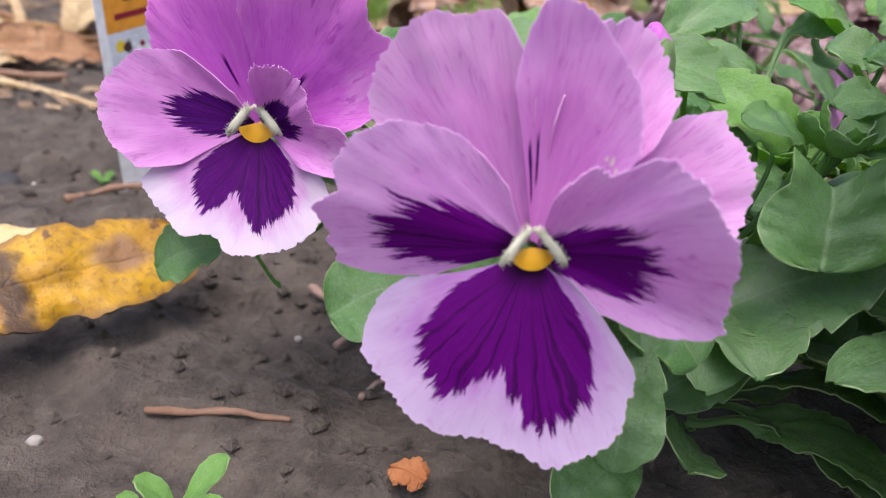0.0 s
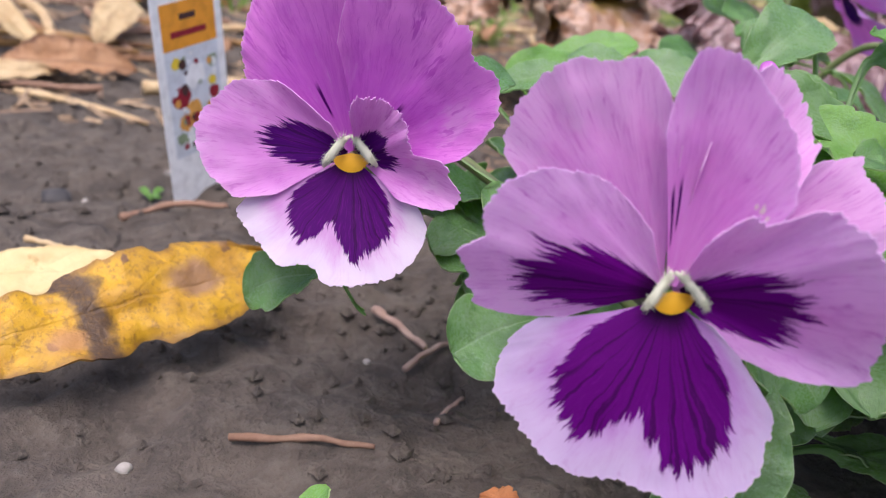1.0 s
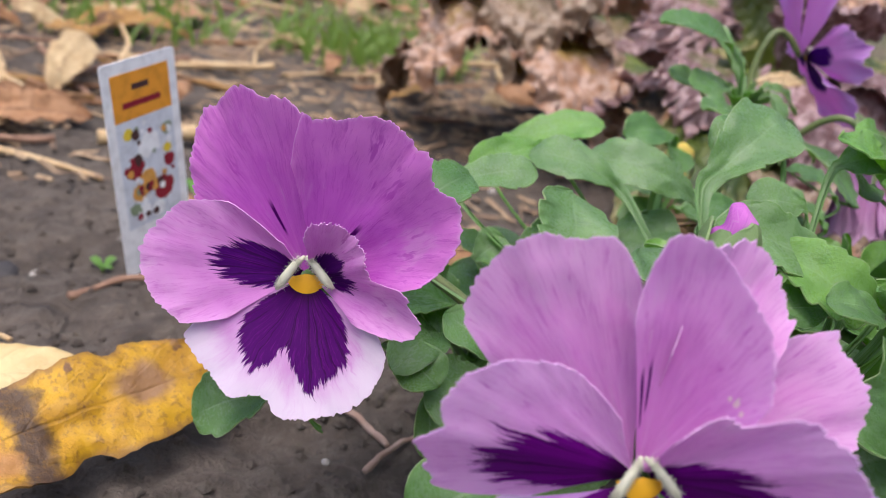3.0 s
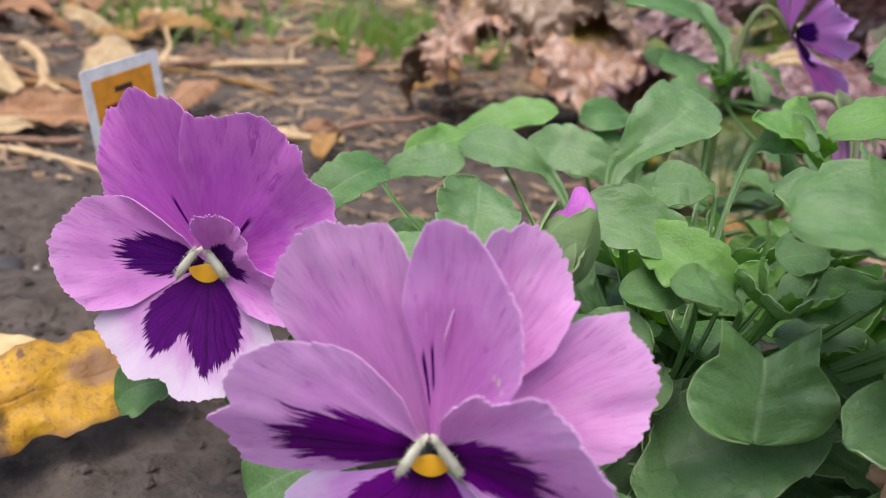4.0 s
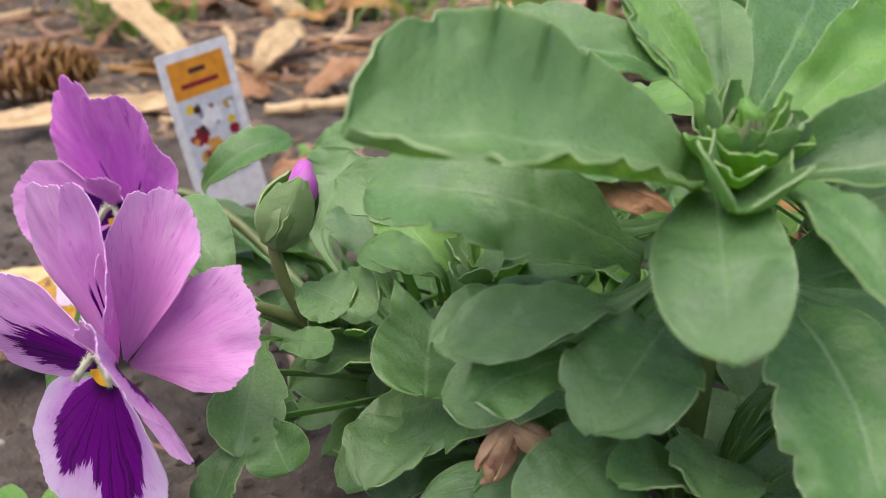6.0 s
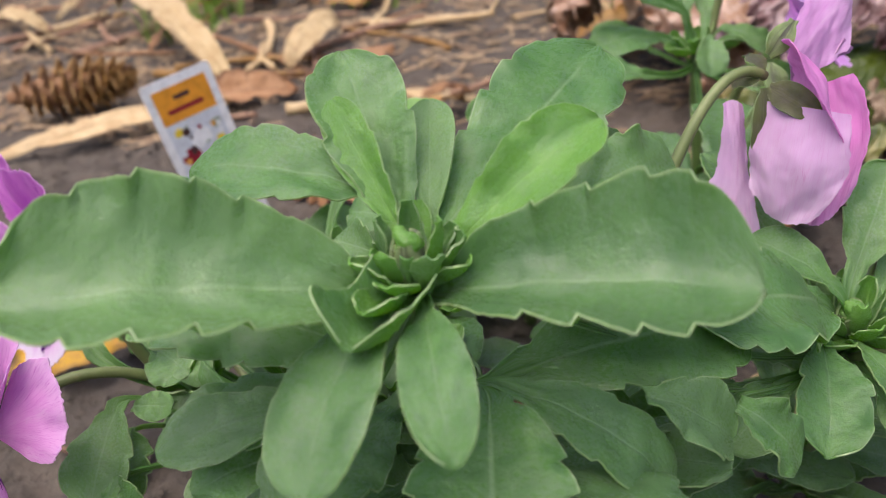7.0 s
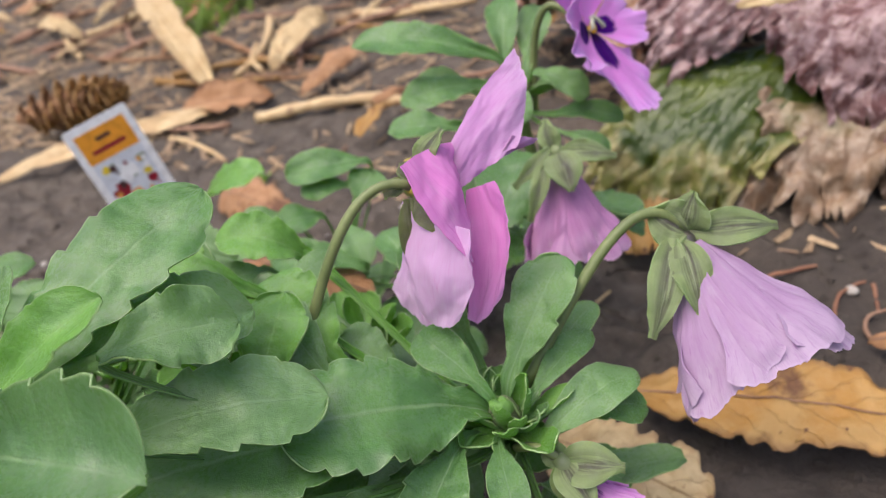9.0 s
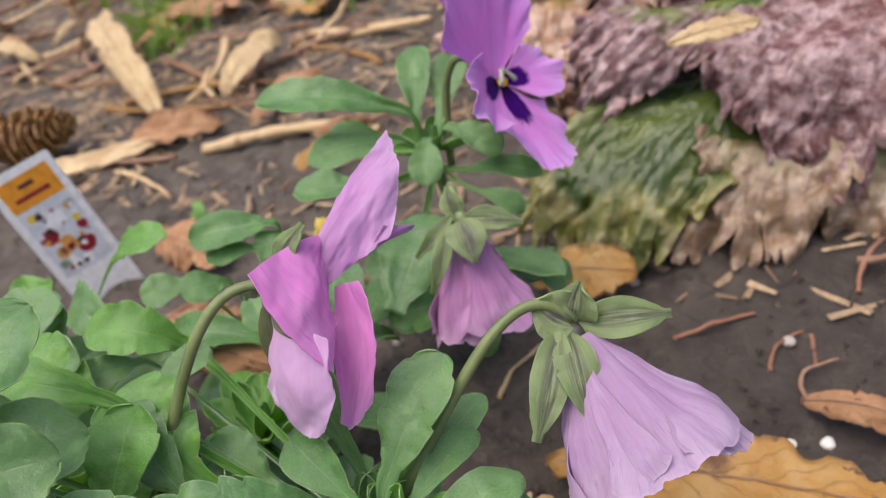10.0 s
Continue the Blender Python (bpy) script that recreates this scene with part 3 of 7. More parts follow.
def hanging_head(plant, top, bottom, side, length, width, mat, petals=5, name="wilted_flower", label=""):
    """A faded flower whose petals hang closed like a crumpled skirt from the calyx at top towards bottom."""
    d = (Vector(bottom) - Vector(top)).normalized()
    X = Vector(side) - d * d.dot(Vector(side))
    X.normalize()
    Y = d.cross(X)
    m = Matrix((X, Y, d)).transposed().to_4x4()
    m.translation = Vector(top)
    tv, tf = tube_mesh([(0, 0, -0.002), (0, 0, 0.0), (0, 0, 0.003)], [0.0016, 0.0024, 0.0018], 10)
    head = link_mesh(name, tv, tf, SEPAL, plant, m=plant.matrix_basis.inverted() @ m, label=label)
    rows, cols = 44, 80
    for k in range(petals):
        rnd = wavy(k * 1.9 + length * 900)
        mid = 2 * math.pi * k / petals + 0.35 * rnd(3)
        span = 2 * math.pi / petals * 1.75
        ln = length * (0.97 + 0.07 * rnd(1.7 + k))
        pts, uvs = np.zeros((rows, cols, 3)), np.zeros((rows, cols, 2))
        for i in range(rows):
            v = i / (rows - 1)
            for j in range(cols):
                u = j / (cols - 1)
                w = 2 * u - 1
                wander = 0.30 * rnd(v * 2.6 + (7 if w > 0 else 17)) * abs(w) ** 3
                a = mid + span * (w / 2 + 0.5 * wander) * (0.62 + 0.38 * v) + 0.16 * v * v * rnd(31)
                rim = 1 - 0.11 * abs(w) ** 2.5 + 0.10 * rnd(u * 5) + 0.05 * rnd(u * 14) + 0.02 * rnd(u * 40)
                spread = width / 2 * (0.15 + 0.85 * v ** 0.95) * (0.88 + 0.02 * (k % 3))
                q = Vector((math.cos(a) * spread, math.sin(a) * spread, ln * v))
                folds = 0.0022 * v * noise.noise(Vector((a * 1.6, v * 1.5, k))) + 0.0016 * v * noise.noise(q * 85 + Vector((k, 0, 0))) + 0.0008 * v * noise.noise(q * 210)
                folds += 0.0013 * v ** 4 * rnd(u * 11 + 25)
                r = spread + folds
                pts[i, j] = (r * math.cos(a) * 1.12, r * math.sin(a) * 0.8, 0.0015 + ln * v * rim)
                uvs[i, j] = (u, v)
        verts, faces, uv = sheet(pts, uvs, 0.00025)
        link_mesh("petal", verts, faces, mat, head, uv)
    return head


HEARTS = {}


def pansy_plant(heart, foot, label):
    ob = thing("pansy_plant", foot, label, "plant", "pansy plants in the bed")
    HEARTS[ob.name] = Vector(heart)
    return ob


# ---- the ground: one sheet, fine near the bed ----
def ground_height(x, y):
    p = Vector((x, y, 0))
    h = 0.010 * noise.noise(p * 5.0) + 0.0045 * noise.noise(p * 17 + Vector((3, 1, 0)))
    h += 0.0036 * noise.noise(p * 47) + 0.0020 * noise.noise(p * 120)
    h += 0.0042 * (0.25 - abs(noise.noise(p * 33 + Vector((7, 2, 0))))) + 0.0022 * (0.25 - abs(noise.noise(p * 85)))
    d = math.hypot(x - 0.05, y - 0.25)
    return h * (1.0 if d < 2 else 1.0 + 0.4 * (d - 2)) * (1 if d < 30 else 30 / d) + 0.012 * max(0, min(1, (y - 0.42) / 0.4)) - 0.002


def ground():
    t = np.linspace(-1, 1, 401)
    axis = 0.42 * t + 0.5 * t ** 3 + 300 * t ** 21
    xs, ys = 0.03 + axis, 0.30 + axis
    verts = [(x, y, ground_height(x, y)) for y in ys for x in xs]
    n = len(xs)
    faces = [(j * n + i, j * n + i + 1, (j + 1) * n + i + 1, (j + 1) * n + i) for j in range(n - 1) for i in range(n - 1)]
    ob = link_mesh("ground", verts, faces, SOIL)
    return tagged(ob, "bare grey-brown garden soil, crumbly and cracked, with bits of straw", "soil", kind="structure")


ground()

# ---- the pansies ----
plant_c = pansy_plant((0.072, 0.165, 0.053), (0.062, 0.172, 0.0), "low green pansy plant with two open lilac and purple flowers")
plant_a = pansy_plant((0.1263, 0.1345, 0.1180), (0.122, 0.160, 0.0), "tall leafy green pansy rosette without open flowers")
plant_b = pansy_plant((0.190, 0.219, 0.063), (0.178, 0.228, 0.0), "green pansy plant with nodding pink and faded lilac flowers")
plant_d = pansy_plant((0.129, 0.346, 0.088), (0.130, 0.352, 0.0), "green pansy plant with a violet flower beside the lettuce")
plant_e = pansy_plant((0.080, 0.284, 0.045), (0.080, 0.290, 0.0), "small low pansy plant of pale green leaves in the soil")

for ob in (plant_c, plant_a, plant_b, plant_d, plant_e):
    h, f = HEARTS[ob.name], ob.matrix_basis.translation
    stalk(ob, (f + Vector((0, 0, -0.006)), f.lerp(h, 0.4) + Vector((0.006, 0, 0)), f.lerp(h, 0.7), h + Vector((0, 0, 0.006))), 0.0026, 0.0020, STEM, "stem")

leaf(plant_b, (0.1428, 0.1542, 0.1079), (0.1705, 0.1840, 0.1014), 0.0210, (0.43, -0.16, 0.89), arch=.10, teeth=4, mat=GREEN)
leaf(plant_b, (0.1440, 0.1576, 0.1260), (0.1570, 0.1799, 0.1214), 0.0170, (0.48, -0.17, 0.86), arch=.10, teeth=2, mat=GREEN)
leaf(plant_b, (0.1182, 0.1712, 0.1200), (0.1260, 0.1877, 0.1173), 0.0110, (0.50, -0.18, 0.85), arch=.1, teeth=1, mat=GREEN)
leaf(plant_b, (0.1196, 0.1886, 0.0948), (0.1302, 0.2058, 0.0958), 0.0140, (0.45, -0.21, 0.87), arch=.1, teeth=3, mat=GREEN)
leaf(plant_b, (0.1444, 0.1895, 0.0895), (0.1361, 0.2084, 0.1024), 0.0200, (0.42, -0.23, 0.88), arch=.08, teeth=3, mat=FRESH)
leaf(plant_b, (0.1135, 0.2063, 0.0946), (0.0923, 0.2082, 0.1090), 0.0160, (0.48, -0.23, 0.85), arch=.12, teeth=4, mat=FRESH)
leaf(plant_c, (0.0840, 0.1521, 0.0404), (0.0591, 0.1440, 0.0318), 0.0160, (-0.23, -0.49, 0.84), arch=.10, teeth=2, mat=DULL_SHADED)
leaf(plant_a, (0.1200, 0.1325, 0.0938), (0.1132, 0.1050, 0.0896), 0.0200, (0.16, -0.42, 0.89), arch=.12, teeth=2, mat=DULL_SHADED)
leaf(plant_a, (0.1065, 0.1391, 0.1053), (0.0776, 0.1383, 0.1051), 0.0140, (0.24, -0.47, 0.85), arch=.08, teeth=1, mat=GREEN)
leaf(plant_a, (0.1350, 0.1559, 0.1238), (0.1502, 0.1891, 0.1165), 0.0190, (0.42, -0.32, 0.85), arch=.10, teeth=2, mat=GREEN)
leaf(plant_a, (0.1146, 0.1423, 0.1308), (0.0817, 0.1370, 0.1334), 0.0150, (0.48, -0.33, 0.82), arch=.1, teeth=3, mat=GREEN)
leaf(plant_a, (0.1108, 0.1250, 0.0987), (0.0920, 0.1045, 0.0991), 0.0120, (0.23, -0.42, 0.88), arch=.10, teeth=1, mat=DULL_SHADED)
leaf(plant_a, (0.1093, 0.1234, 0.0904), (0.0947, 0.1065, 0.0897), 0.0120, (0.21, -0.40, 0.89), arch=.10, teeth=1, mat=GREEN)
leaf(plant_b, (0.1895, 0.2243, 0.0809), (0.1937, 0.2483, 0.0982), 0.0160, (0.21, -0.45, 0.87), arch=.06, teeth=1, mat=GREEN)
leaf(plant_b, (0.1854, 0.2154, 0.0813), (0.1660, 0.2206, 0.0880), 0.0110, (0.26, -0.40, 0.88), arch=.1, teeth=0, mat=GREEN)
leaf(plant_b, (0.1946, 0.2231, 0.0744), (0.2000, 0.2454, 0.0782), 0.0080, (0.19, -0.42, 0.89), arch=.1, teeth=0, mat=GREEN)
leaf(plant_b, (0.1997, 0.2166, 0.0685), (0.2130, 0.2414, 0.0723), 0.0120, (0.16, -0.41, 0.90), arch=.12, teeth=0, mat=GREEN)
leaf(plant_b, (0.1836, 0.2094, 0.0794), (0.1610, 0.1753, 0.0952), 0.0290, (0.29, -0.35, 0.89), arch=.10, teeth=6, mat=GREEN)
leaf(plant_b, (0.1853, 0.2028, 0.0731), (0.1891, 0.1751, 0.0668), 0.0160, (0.23, -0.33, 0.92), arch=.1, teeth=1, mat=GREEN)
leaf(plant_b, (0.1931, 0.2076, 0.0714), (0.2042, 0.1937, 0.0659), 0.0090, (0.20, -0.35, 0.91), arch=.12, teeth=0, mat=GREEN)
leaf(plant_b, (0.1974, 0.2027, 0.0647), (0.2099, 0.1847, 0.0582), 0.0110, (0.18, -0.33, 0.93), arch=.1, teeth=0, mat=GREEN)
leaf(plant_b, (0.2119, 0.1998, 0.0602), (0.2281, 0.2059, 0.0517), 0.0150, (0.13, -0.35, 0.93), arch=.1, teeth=2, mat=DULL_SHADED)
leaf(plant_b, (0.1790, 0.1846, 0.0739), (0.1716, 0.1672, 0.0705), 0.0130, (0.27, -0.29, 0.92), arch=.1, teeth=0, mat=GREEN)
leaf(plant_b, (0.1600, 0.1479, 0.0957), (0.1732, 0.1558, 0.0830), 0.0140, (0.33, -0.25, 0.91), arch=.1, teeth=1, mat=GREEN)
leaf(plant_b, (0.1737, 0.1600, 0.0878), (0.1846, 0.1604, 0.0774), 0.0140, (0.29, -0.27, 0.92), arch=.1, teeth=1, mat=GREEN)
leaf(plant_b, (0.1738, 0.2293, 0.0796), (0.1511, 0.2406, 0.0998), 0.0130, (0.31, -0.36, 0.88), arch=.05, teeth=0, mat=GREEN)
leaf(plant_b, (0.1907, 0.2353, 0.0718), (0.1968, 0.2554, 0.0792), 0.0100, (0.22, -0.38, 0.90), arch=.05, teeth=0, mat=GREEN)
leaf(plant_b, (0.2008, 0.2265, 0.0695), (0.2161, 0.2396, 0.0626), 0.0110, (0.19, -0.36, 0.92), arch=.1, teeth=1, mat=GREEN)
leaf(plant_b, (0.1486, 0.1847, 0.0968), (0.1444, 0.2029, 0.1090), 0.0170, (0.36, -0.35, 0.86), arch=.05, teeth=1, mat=FRESH)
leaf(plant_b, (0.1555, 0.1967, 0.0938), (0.1351, 0.2032, 0.1054), 0.0140, (0.36, -0.36, 0.86), arch=.1, teeth=3, mat=GREEN)
leaf(plant_b, (0.1312, 0.2022, 0.1079), (0.1042, 0.1935, 0.1106), 0.0130, (0.42, -0.34, 0.84), arch=.25, teeth=3, mat=FRESH)
leaf(plant_b, (0.1275, 0.2153, 0.0961), (0.1333, 0.2315, 0.0990), 0.0080, (0.39, -0.33, 0.86), arch=.1, teeth=0, mat=GREEN)
leaf(plant_b, (0.1621, 0.2129, 0.0806), (0.1466, 0.2123, 0.0880), 0.0140, (0.34, -0.31, 0.89), arch=.1, teeth=2, mat=GREEN)
leaf(plant_b, (0.1530, 0.2016, 0.0933), (0.1323, 0.2064, 0.1068), 0.0220, (0.43, -0.19, 0.88), arch=.08, teeth=4, mat=FRESH)
leaf(plant_b, (0.1211, 0.2316, 0.0966), (0.1039, 0.2186, 0.1071), 0.0150, (0.46, -0.23, 0.86), arch=.2, teeth=3, mat=FRESH)
leaf(plant_b, (0.1129, 0.2238, 0.0952), (0.1033, 0.2089, 0.0958), 0.0100, (0.46, -0.20, 0.86), arch=.1, teeth=0, mat=GREEN)
leaf(plant_c, (0.0781, 0.1365, 0.0830), (0.0783, 0.1315, 0.0690), 0.0250, (-0.10, -0.78, 0.62), arch=.05, teeth=0, mat=GREEN, neck=0.68, fold=0.12, wave=0.08, lobe=0.75, tip=3.2)
leaf(plant_c, (0.0745, 0.1618, 0.0868), (0.0464, 0.1621, 0.0975), 0.0150, (0.04, -0.58, 0.81), arch=.12, teeth=5, mat=GREEN)
leaf(plant_c, (0.0694, 0.1547, 0.0855), (0.0556, 0.1521, 0.0847), 0.0090, (0.03, -0.56, 0.83), arch=.1, teeth=0, mat=GREEN)
leaf(plant_c, (0.0445, 0.1544, 0.0746), (0.0623, 0.1471, 0.0766), 0.0120, (0.06, -0.53, 0.85), arch=.1, teeth=0, mat=GREEN)
leaf(plant_c, (0.0669, 0.1526, 0.0700), (0.0613, 0.1467, 0.0641), 0.0090, (0.02, -0.51, 0.86), arch=.1, teeth=0, mat=GREEN)
leaf(plant_c, (0.1034, 0.1520, 0.0914), (0.0823, 0.1467, 0.0875), 0.0120, (-0.09, -0.56, 0.82), arch=.1, teeth=1, mat=GREEN)
leaf(plant_c, (0.1120, 0.1311, 0.0962), (0.0873, 0.1111, 0.0950), 0.0160, (-0.14, -0.53, 0.83), arch=.1, teeth=2, mat=GREEN)
leaf(plant_c, (0.1123, 0.1320, 0.0814), (0.0861, 0.1191, 0.0784), 0.0150, (-0.12, -0.50, 0.86), arch=.1, teeth=2, mat=GREEN)
leaf(plant_c, (0.1117, 0.1348, 0.1041), (0.0705, 0.1251, 0.1125), 0.0220, (-0.10, -0.59, 0.80), arch=.15, teeth=7, mat=GREEN)
leaf(plant_c, (0.0633, 0.2079, 0.0939), (0.0861, 0.2246, 0.1093), 0.0190, (-0.01, -0.64, 0.77), arch=.1, teeth=1, mat=GREEN)
leaf(plant_c, (0.0494, 0.2335, 0.0819), (0.0246, 0.2375, 0.0873), 0.0150, (0.09, -0.61, 0.78), arch=.15, teeth=2, mat=GREEN)
leaf(plant_c, (0.0300, 0.2492, 0.0865), (0.0094, 0.2419, 0.0784), 0.0130, (0.13, -0.61, 0.78), arch=.1, teeth=1, mat=FRESH)
leaf(plant_c, (0.0286, 0.1861, 0.0718), (0.0294, 0.2048, 0.0874), 0.0220, (0.13, -0.57, 0.81), arch=.08, teeth=3, mat=GREEN)
leaf(plant_c, (-0.0132, 0.1971, 0.0743), (0.0060, 0.2133, 0.0854), 0.0130, (0.21, -0.56, 0.80), arch=.2, teeth=4, mat=GREEN)
leaf(plant_c, (0.0527, 0.1695, 0.0752), (0.0411, 0.1825, 0.0834), 0.0180, (0.08, -0.56, 0.82), arch=.1, teeth=2, mat=DULL_SHADED)
leaf(plant_c, (0.0919, 0.1596, 0.0594), (0.0583, 0.1469, 0.0443), 0.0260, (-0.02, -0.48, 0.88), arch=.1, teeth=3, mat=DULL_SHADED)
leaf(plant_c, (0.0388, 0.1372, 0.0591), (0.0459, 0.1251, 0.0499), 0.0170, (0.10, -0.45, 0.89), arch=.1, teeth=3, mat=GREEN)
leaf(plant_c, (0.0286, 0.1435, 0.0768), (0.0086, 0.1536, 0.0889), 0.0160, (0.39, -0.38, 0.84), arch=.08, teeth=0, mat=GREEN)
leaf(plant_c, (0.0428, 0.1496, 0.0763), (0.0561, 0.1454, 0.0758), 0.0140, (0.32, -0.39, 0.86), arch=.08, teeth=1, mat=GREEN)
leaf(plant_c, (0.0390, 0.1371, 0.0680), (0.0456, 0.1173, 0.0560), 0.0150, (0.34, -0.32, 0.88), arch=.08, teeth=2, mat=GREEN)
leaf(plant_c, (0.0448, 0.1369, 0.0696), (0.0560, 0.1381, 0.0716), 0.0070, (0.32, -0.37, 0.87), arch=.08, teeth=0, mat=GREEN)
leaf(plant_c, (0.0752, 0.1461, 0.0880), (0.0618, 0.1445, 0.0915), 0.0090, (0.29, -0.43, 0.85), arch=.1, teeth=0, mat=GREEN)
leaf(plant_c, (0.0059, 0.1273, 0.0593), (-0.0068, 0.1236, 0.0531), 0.0150, (0.00, -0.54, 0.84), arch=.12, teeth=0, mat=GREEN, root=(0.0163, 0.1303, 0.0505))
leaf(plant_c, (0.0449, 0.1213, 0.0578), (0.0416, 0.1075, 0.0395), 0.0140, (-0.18, -0.48, 0.86), arch=.1, teeth=1, mat=DULL_SHADED)
leaf(plant_c, (0.0490, 0.1240, 0.0601), (0.0554, 0.1189, 0.0542), 0.0130, (-0.22, -0.51, 0.83), arch=.1, teeth=0, mat=GREEN)
leaf(plant_c, (-0.0334, 0.1805, 0.0383), (-0.0508, 0.1770, 0.0323), 0.0150, (0.03, -0.51, 0.86), arch=.15, teeth=1, mat=GREEN, root=(-0.0223, 0.1827, 0.0282))
leaf(plant_c, (-0.0085, 0.1890, 0.0487), (0.0021, 0.1797, 0.0447), 0.0130, (-0.10, -0.53, 0.84), arch=.1, teeth=0, mat=GREEN, root=(-0.0172, 0.1967, 0.0380))
leaf(plant_c, (0.0127, 0.1691, 0.0597), (-0.0006, 0.1715, 0.0671), 0.0100, (-0.14, -0.55, 0.82), arch=.1, teeth=0, mat=GREEN)
leaf(plant_c, (0.0020, 0.1916, 0.0366), (0.0036, 0.1804, 0.0248), 0.0080, (-0.11, -0.50, 0.86), arch=.1, teeth=0, mat=GREEN, root=(0.0007, 0.1999, 0.0312))
leaf(plant_c, (0.0046, 0.2311, 0.0775), (0.0261, 0.2309, 0.0839), 0.0120, (-0.14, -0.62, 0.77), arch=.12, teeth=3, mat=GREEN)
leaf(plant_c, (0.0757, 0.2424, 0.0790), (0.0436, 0.2487, 0.0852), 0.0160, (-0.25, -0.60, 0.76), arch=.2, teeth=4, mat=GREEN)
leaf(plant_c, (0.0206, 0.2802, 0.0756), (0.0564, 0.2812, 0.0893), 0.0130, (-0.17, -0.64, 0.75), arch=.1, teeth=1, mat=FRESH)
leaf(plant_c, (0.0117, 0.2166, 0.0621), (0.0189, 0.2181, 0.0681), 0.0110, (-0.14, -0.59, 0.80), arch=.1, teeth=0, mat=GREEN)
leaf(plant_c, (0.0581, 0.1620, 0.0934), (0.0760, 0.1520, 0.0858), 0.0150, (-0.26, -0.61, 0.75), arch=.15, teeth=4, mat=FRESH)
leaf(plant_c, (0.0959, 0.1427, 0.0675), (0.0658, 0.1441, 0.0517), 0.0260, (-0.29, -0.52, 0.81), arch=.08, teeth=3, mat=DULL_SHADED)
leaf(plant_c, (0.0854, 0.2238, 0.1038), (0.0681, 0.2230, 0.0986), 0.0180, (-0.23, -0.66, 0.71), arch=.1, teeth=0, mat=GREEN)
leaf(plant_c, (0.0833, 0.1979, 0.0934), (0.0697, 0.1988, 0.0928), 0.0120, (-0.24, -0.64, 0.73), arch=.1, teeth=0, mat=GREEN)
leaf(plant_c, (0.0963, 0.2110, 0.1014), (0.1101, 0.2117, 0.1060), 0.0120, (-0.31, -0.63, 0.71), arch=.1, teeth=0, mat=GREEN)
leaf(plant_c, (0.0969, 0.1678, 0.1021), (0.0858, 0.1690, 0.1027), 0.0120, (-0.33, -0.61, 0.72), arch=.1, teeth=1, mat=GREEN)
leaf(plant_c, (0.0930, 0.1549, 0.0963), (0.0837, 0.1547, 0.0940), 0.0100, (-0.33, -0.59, 0.73), arch=.1, teeth=0, mat=GREEN)
leaf(plant_d, (0.1196, 0.3414, 0.1112), (0.0795, 0.3200, 0.1213), 0.0150, (0.41, -0.42, 0.81), arch=.12, teeth=4, mat=GREEN)
leaf(plant_d, (0.1242, 0.3484, 0.1058), (0.1153, 0.3691, 0.1216), 0.0130, (0.36, -0.46, 0.81), arch=.05, teeth=1, mat=GREEN)
leaf(plant_d, (0.1305, 0.3543, 0.1031), (0.1256, 0.3759, 0.1158), 0.0130, (0.34, -0.47, 0.81), arch=.05, teeth=1, mat=GREEN)
leaf(plant_d, (0.1398, 0.3461, 0.1024), (0.1552, 0.3505, 0.0924), 0.0120, (0.31, -0.45, 0.83), arch=.1, teeth=1, mat=GREEN)
leaf(plant_d, (0.1344, 0.3376, 0.1012), (0.1385, 0.3266, 0.0909), 0.0110, (0.34, -0.43, 0.84), arch=.1, teeth=0, mat=GREEN)
leaf(plant_d, (0.1180, 0.3384, 0.0997), (0.0965, 0.3188, 0.1010), 0.0140, (0.39, -0.40, 0.83), arch=.1, teeth=1, mat=GREEN)
leaf(plant_d, (0.1168, 0.3194, 0.0925), (0.0980, 0.3062, 0.0951), 0.0120, (0.40, -0.38, 0.84), arch=.1, teeth=0, mat=GREEN)
leaf(plant_d, (0.1425, 0.3448, 0.0868), (0.1643, 0.3577, 0.0809), 0.0090, (0.29, -0.45, 0.85), arch=.1, teeth=0, mat=GREEN)
leaf(plant_d, (0.1517, 0.3372, 0.0833), (0.1651, 0.3417, 0.0753), 0.0080, (0.29, -0.43, 0.86), arch=.1, teeth=0, mat=GREEN)
leaf(plant_d, (0.1123, 0.3442, 0.0939), (0.0930, 0.3352, 0.1021), 0.0120, (0.39, -0.41, 0.82), arch=.1, teeth=1, mat=GREEN)
leaf(plant_d, (0.1500, 0.2833, 0.0749), (0.1457, 0.3167, 0.0865), 0.0240, (0.33, -0.37, 0.87), arch=.05, teeth=2, mat=DULL_SHADED)
leaf(plant_e, (0.0872, 0.3015, 0.0853), (0.0641, 0.2838, 0.0866), 0.0140, (0.44, -0.32, 0.84), arch=.08, teeth=0, mat=GREEN)
leaf(plant_e, (0.0834, 0.2936, 0.0793), (0.0698, 0.2835, 0.0805), 0.0100, (0.44, -0.31, 0.85), arch=.1, teeth=0, mat=GREEN)
leaf(plant_e, (0.0652, 0.2750, 0.0747), (0.0569, 0.2616, 0.0758), 0.0120, (0.46, -0.26, 0.85), arch=.1, teeth=0, mat=GREEN)
leaf(plant_e, (0.0782, 0.2810, 0.0728), (0.0719, 0.2672, 0.0770), 0.0120, (0.44, -0.28, 0.85), arch=.1, teeth=0, mat=GREEN)
leaf(plant_e, (0.0888, 0.2912, 0.0746), (0.0894, 0.3030, 0.0811), 0.0140, (0.41, -0.33, 0.85), arch=.1, teeth=0, mat=GREEN)
leaf(plant_e, (0.0910, 0.2787, 0.0721), (0.1062, 0.2691, 0.0638), 0.0120, (0.41, -0.29, 0.87), arch=.1, teeth=0, mat=GREEN)
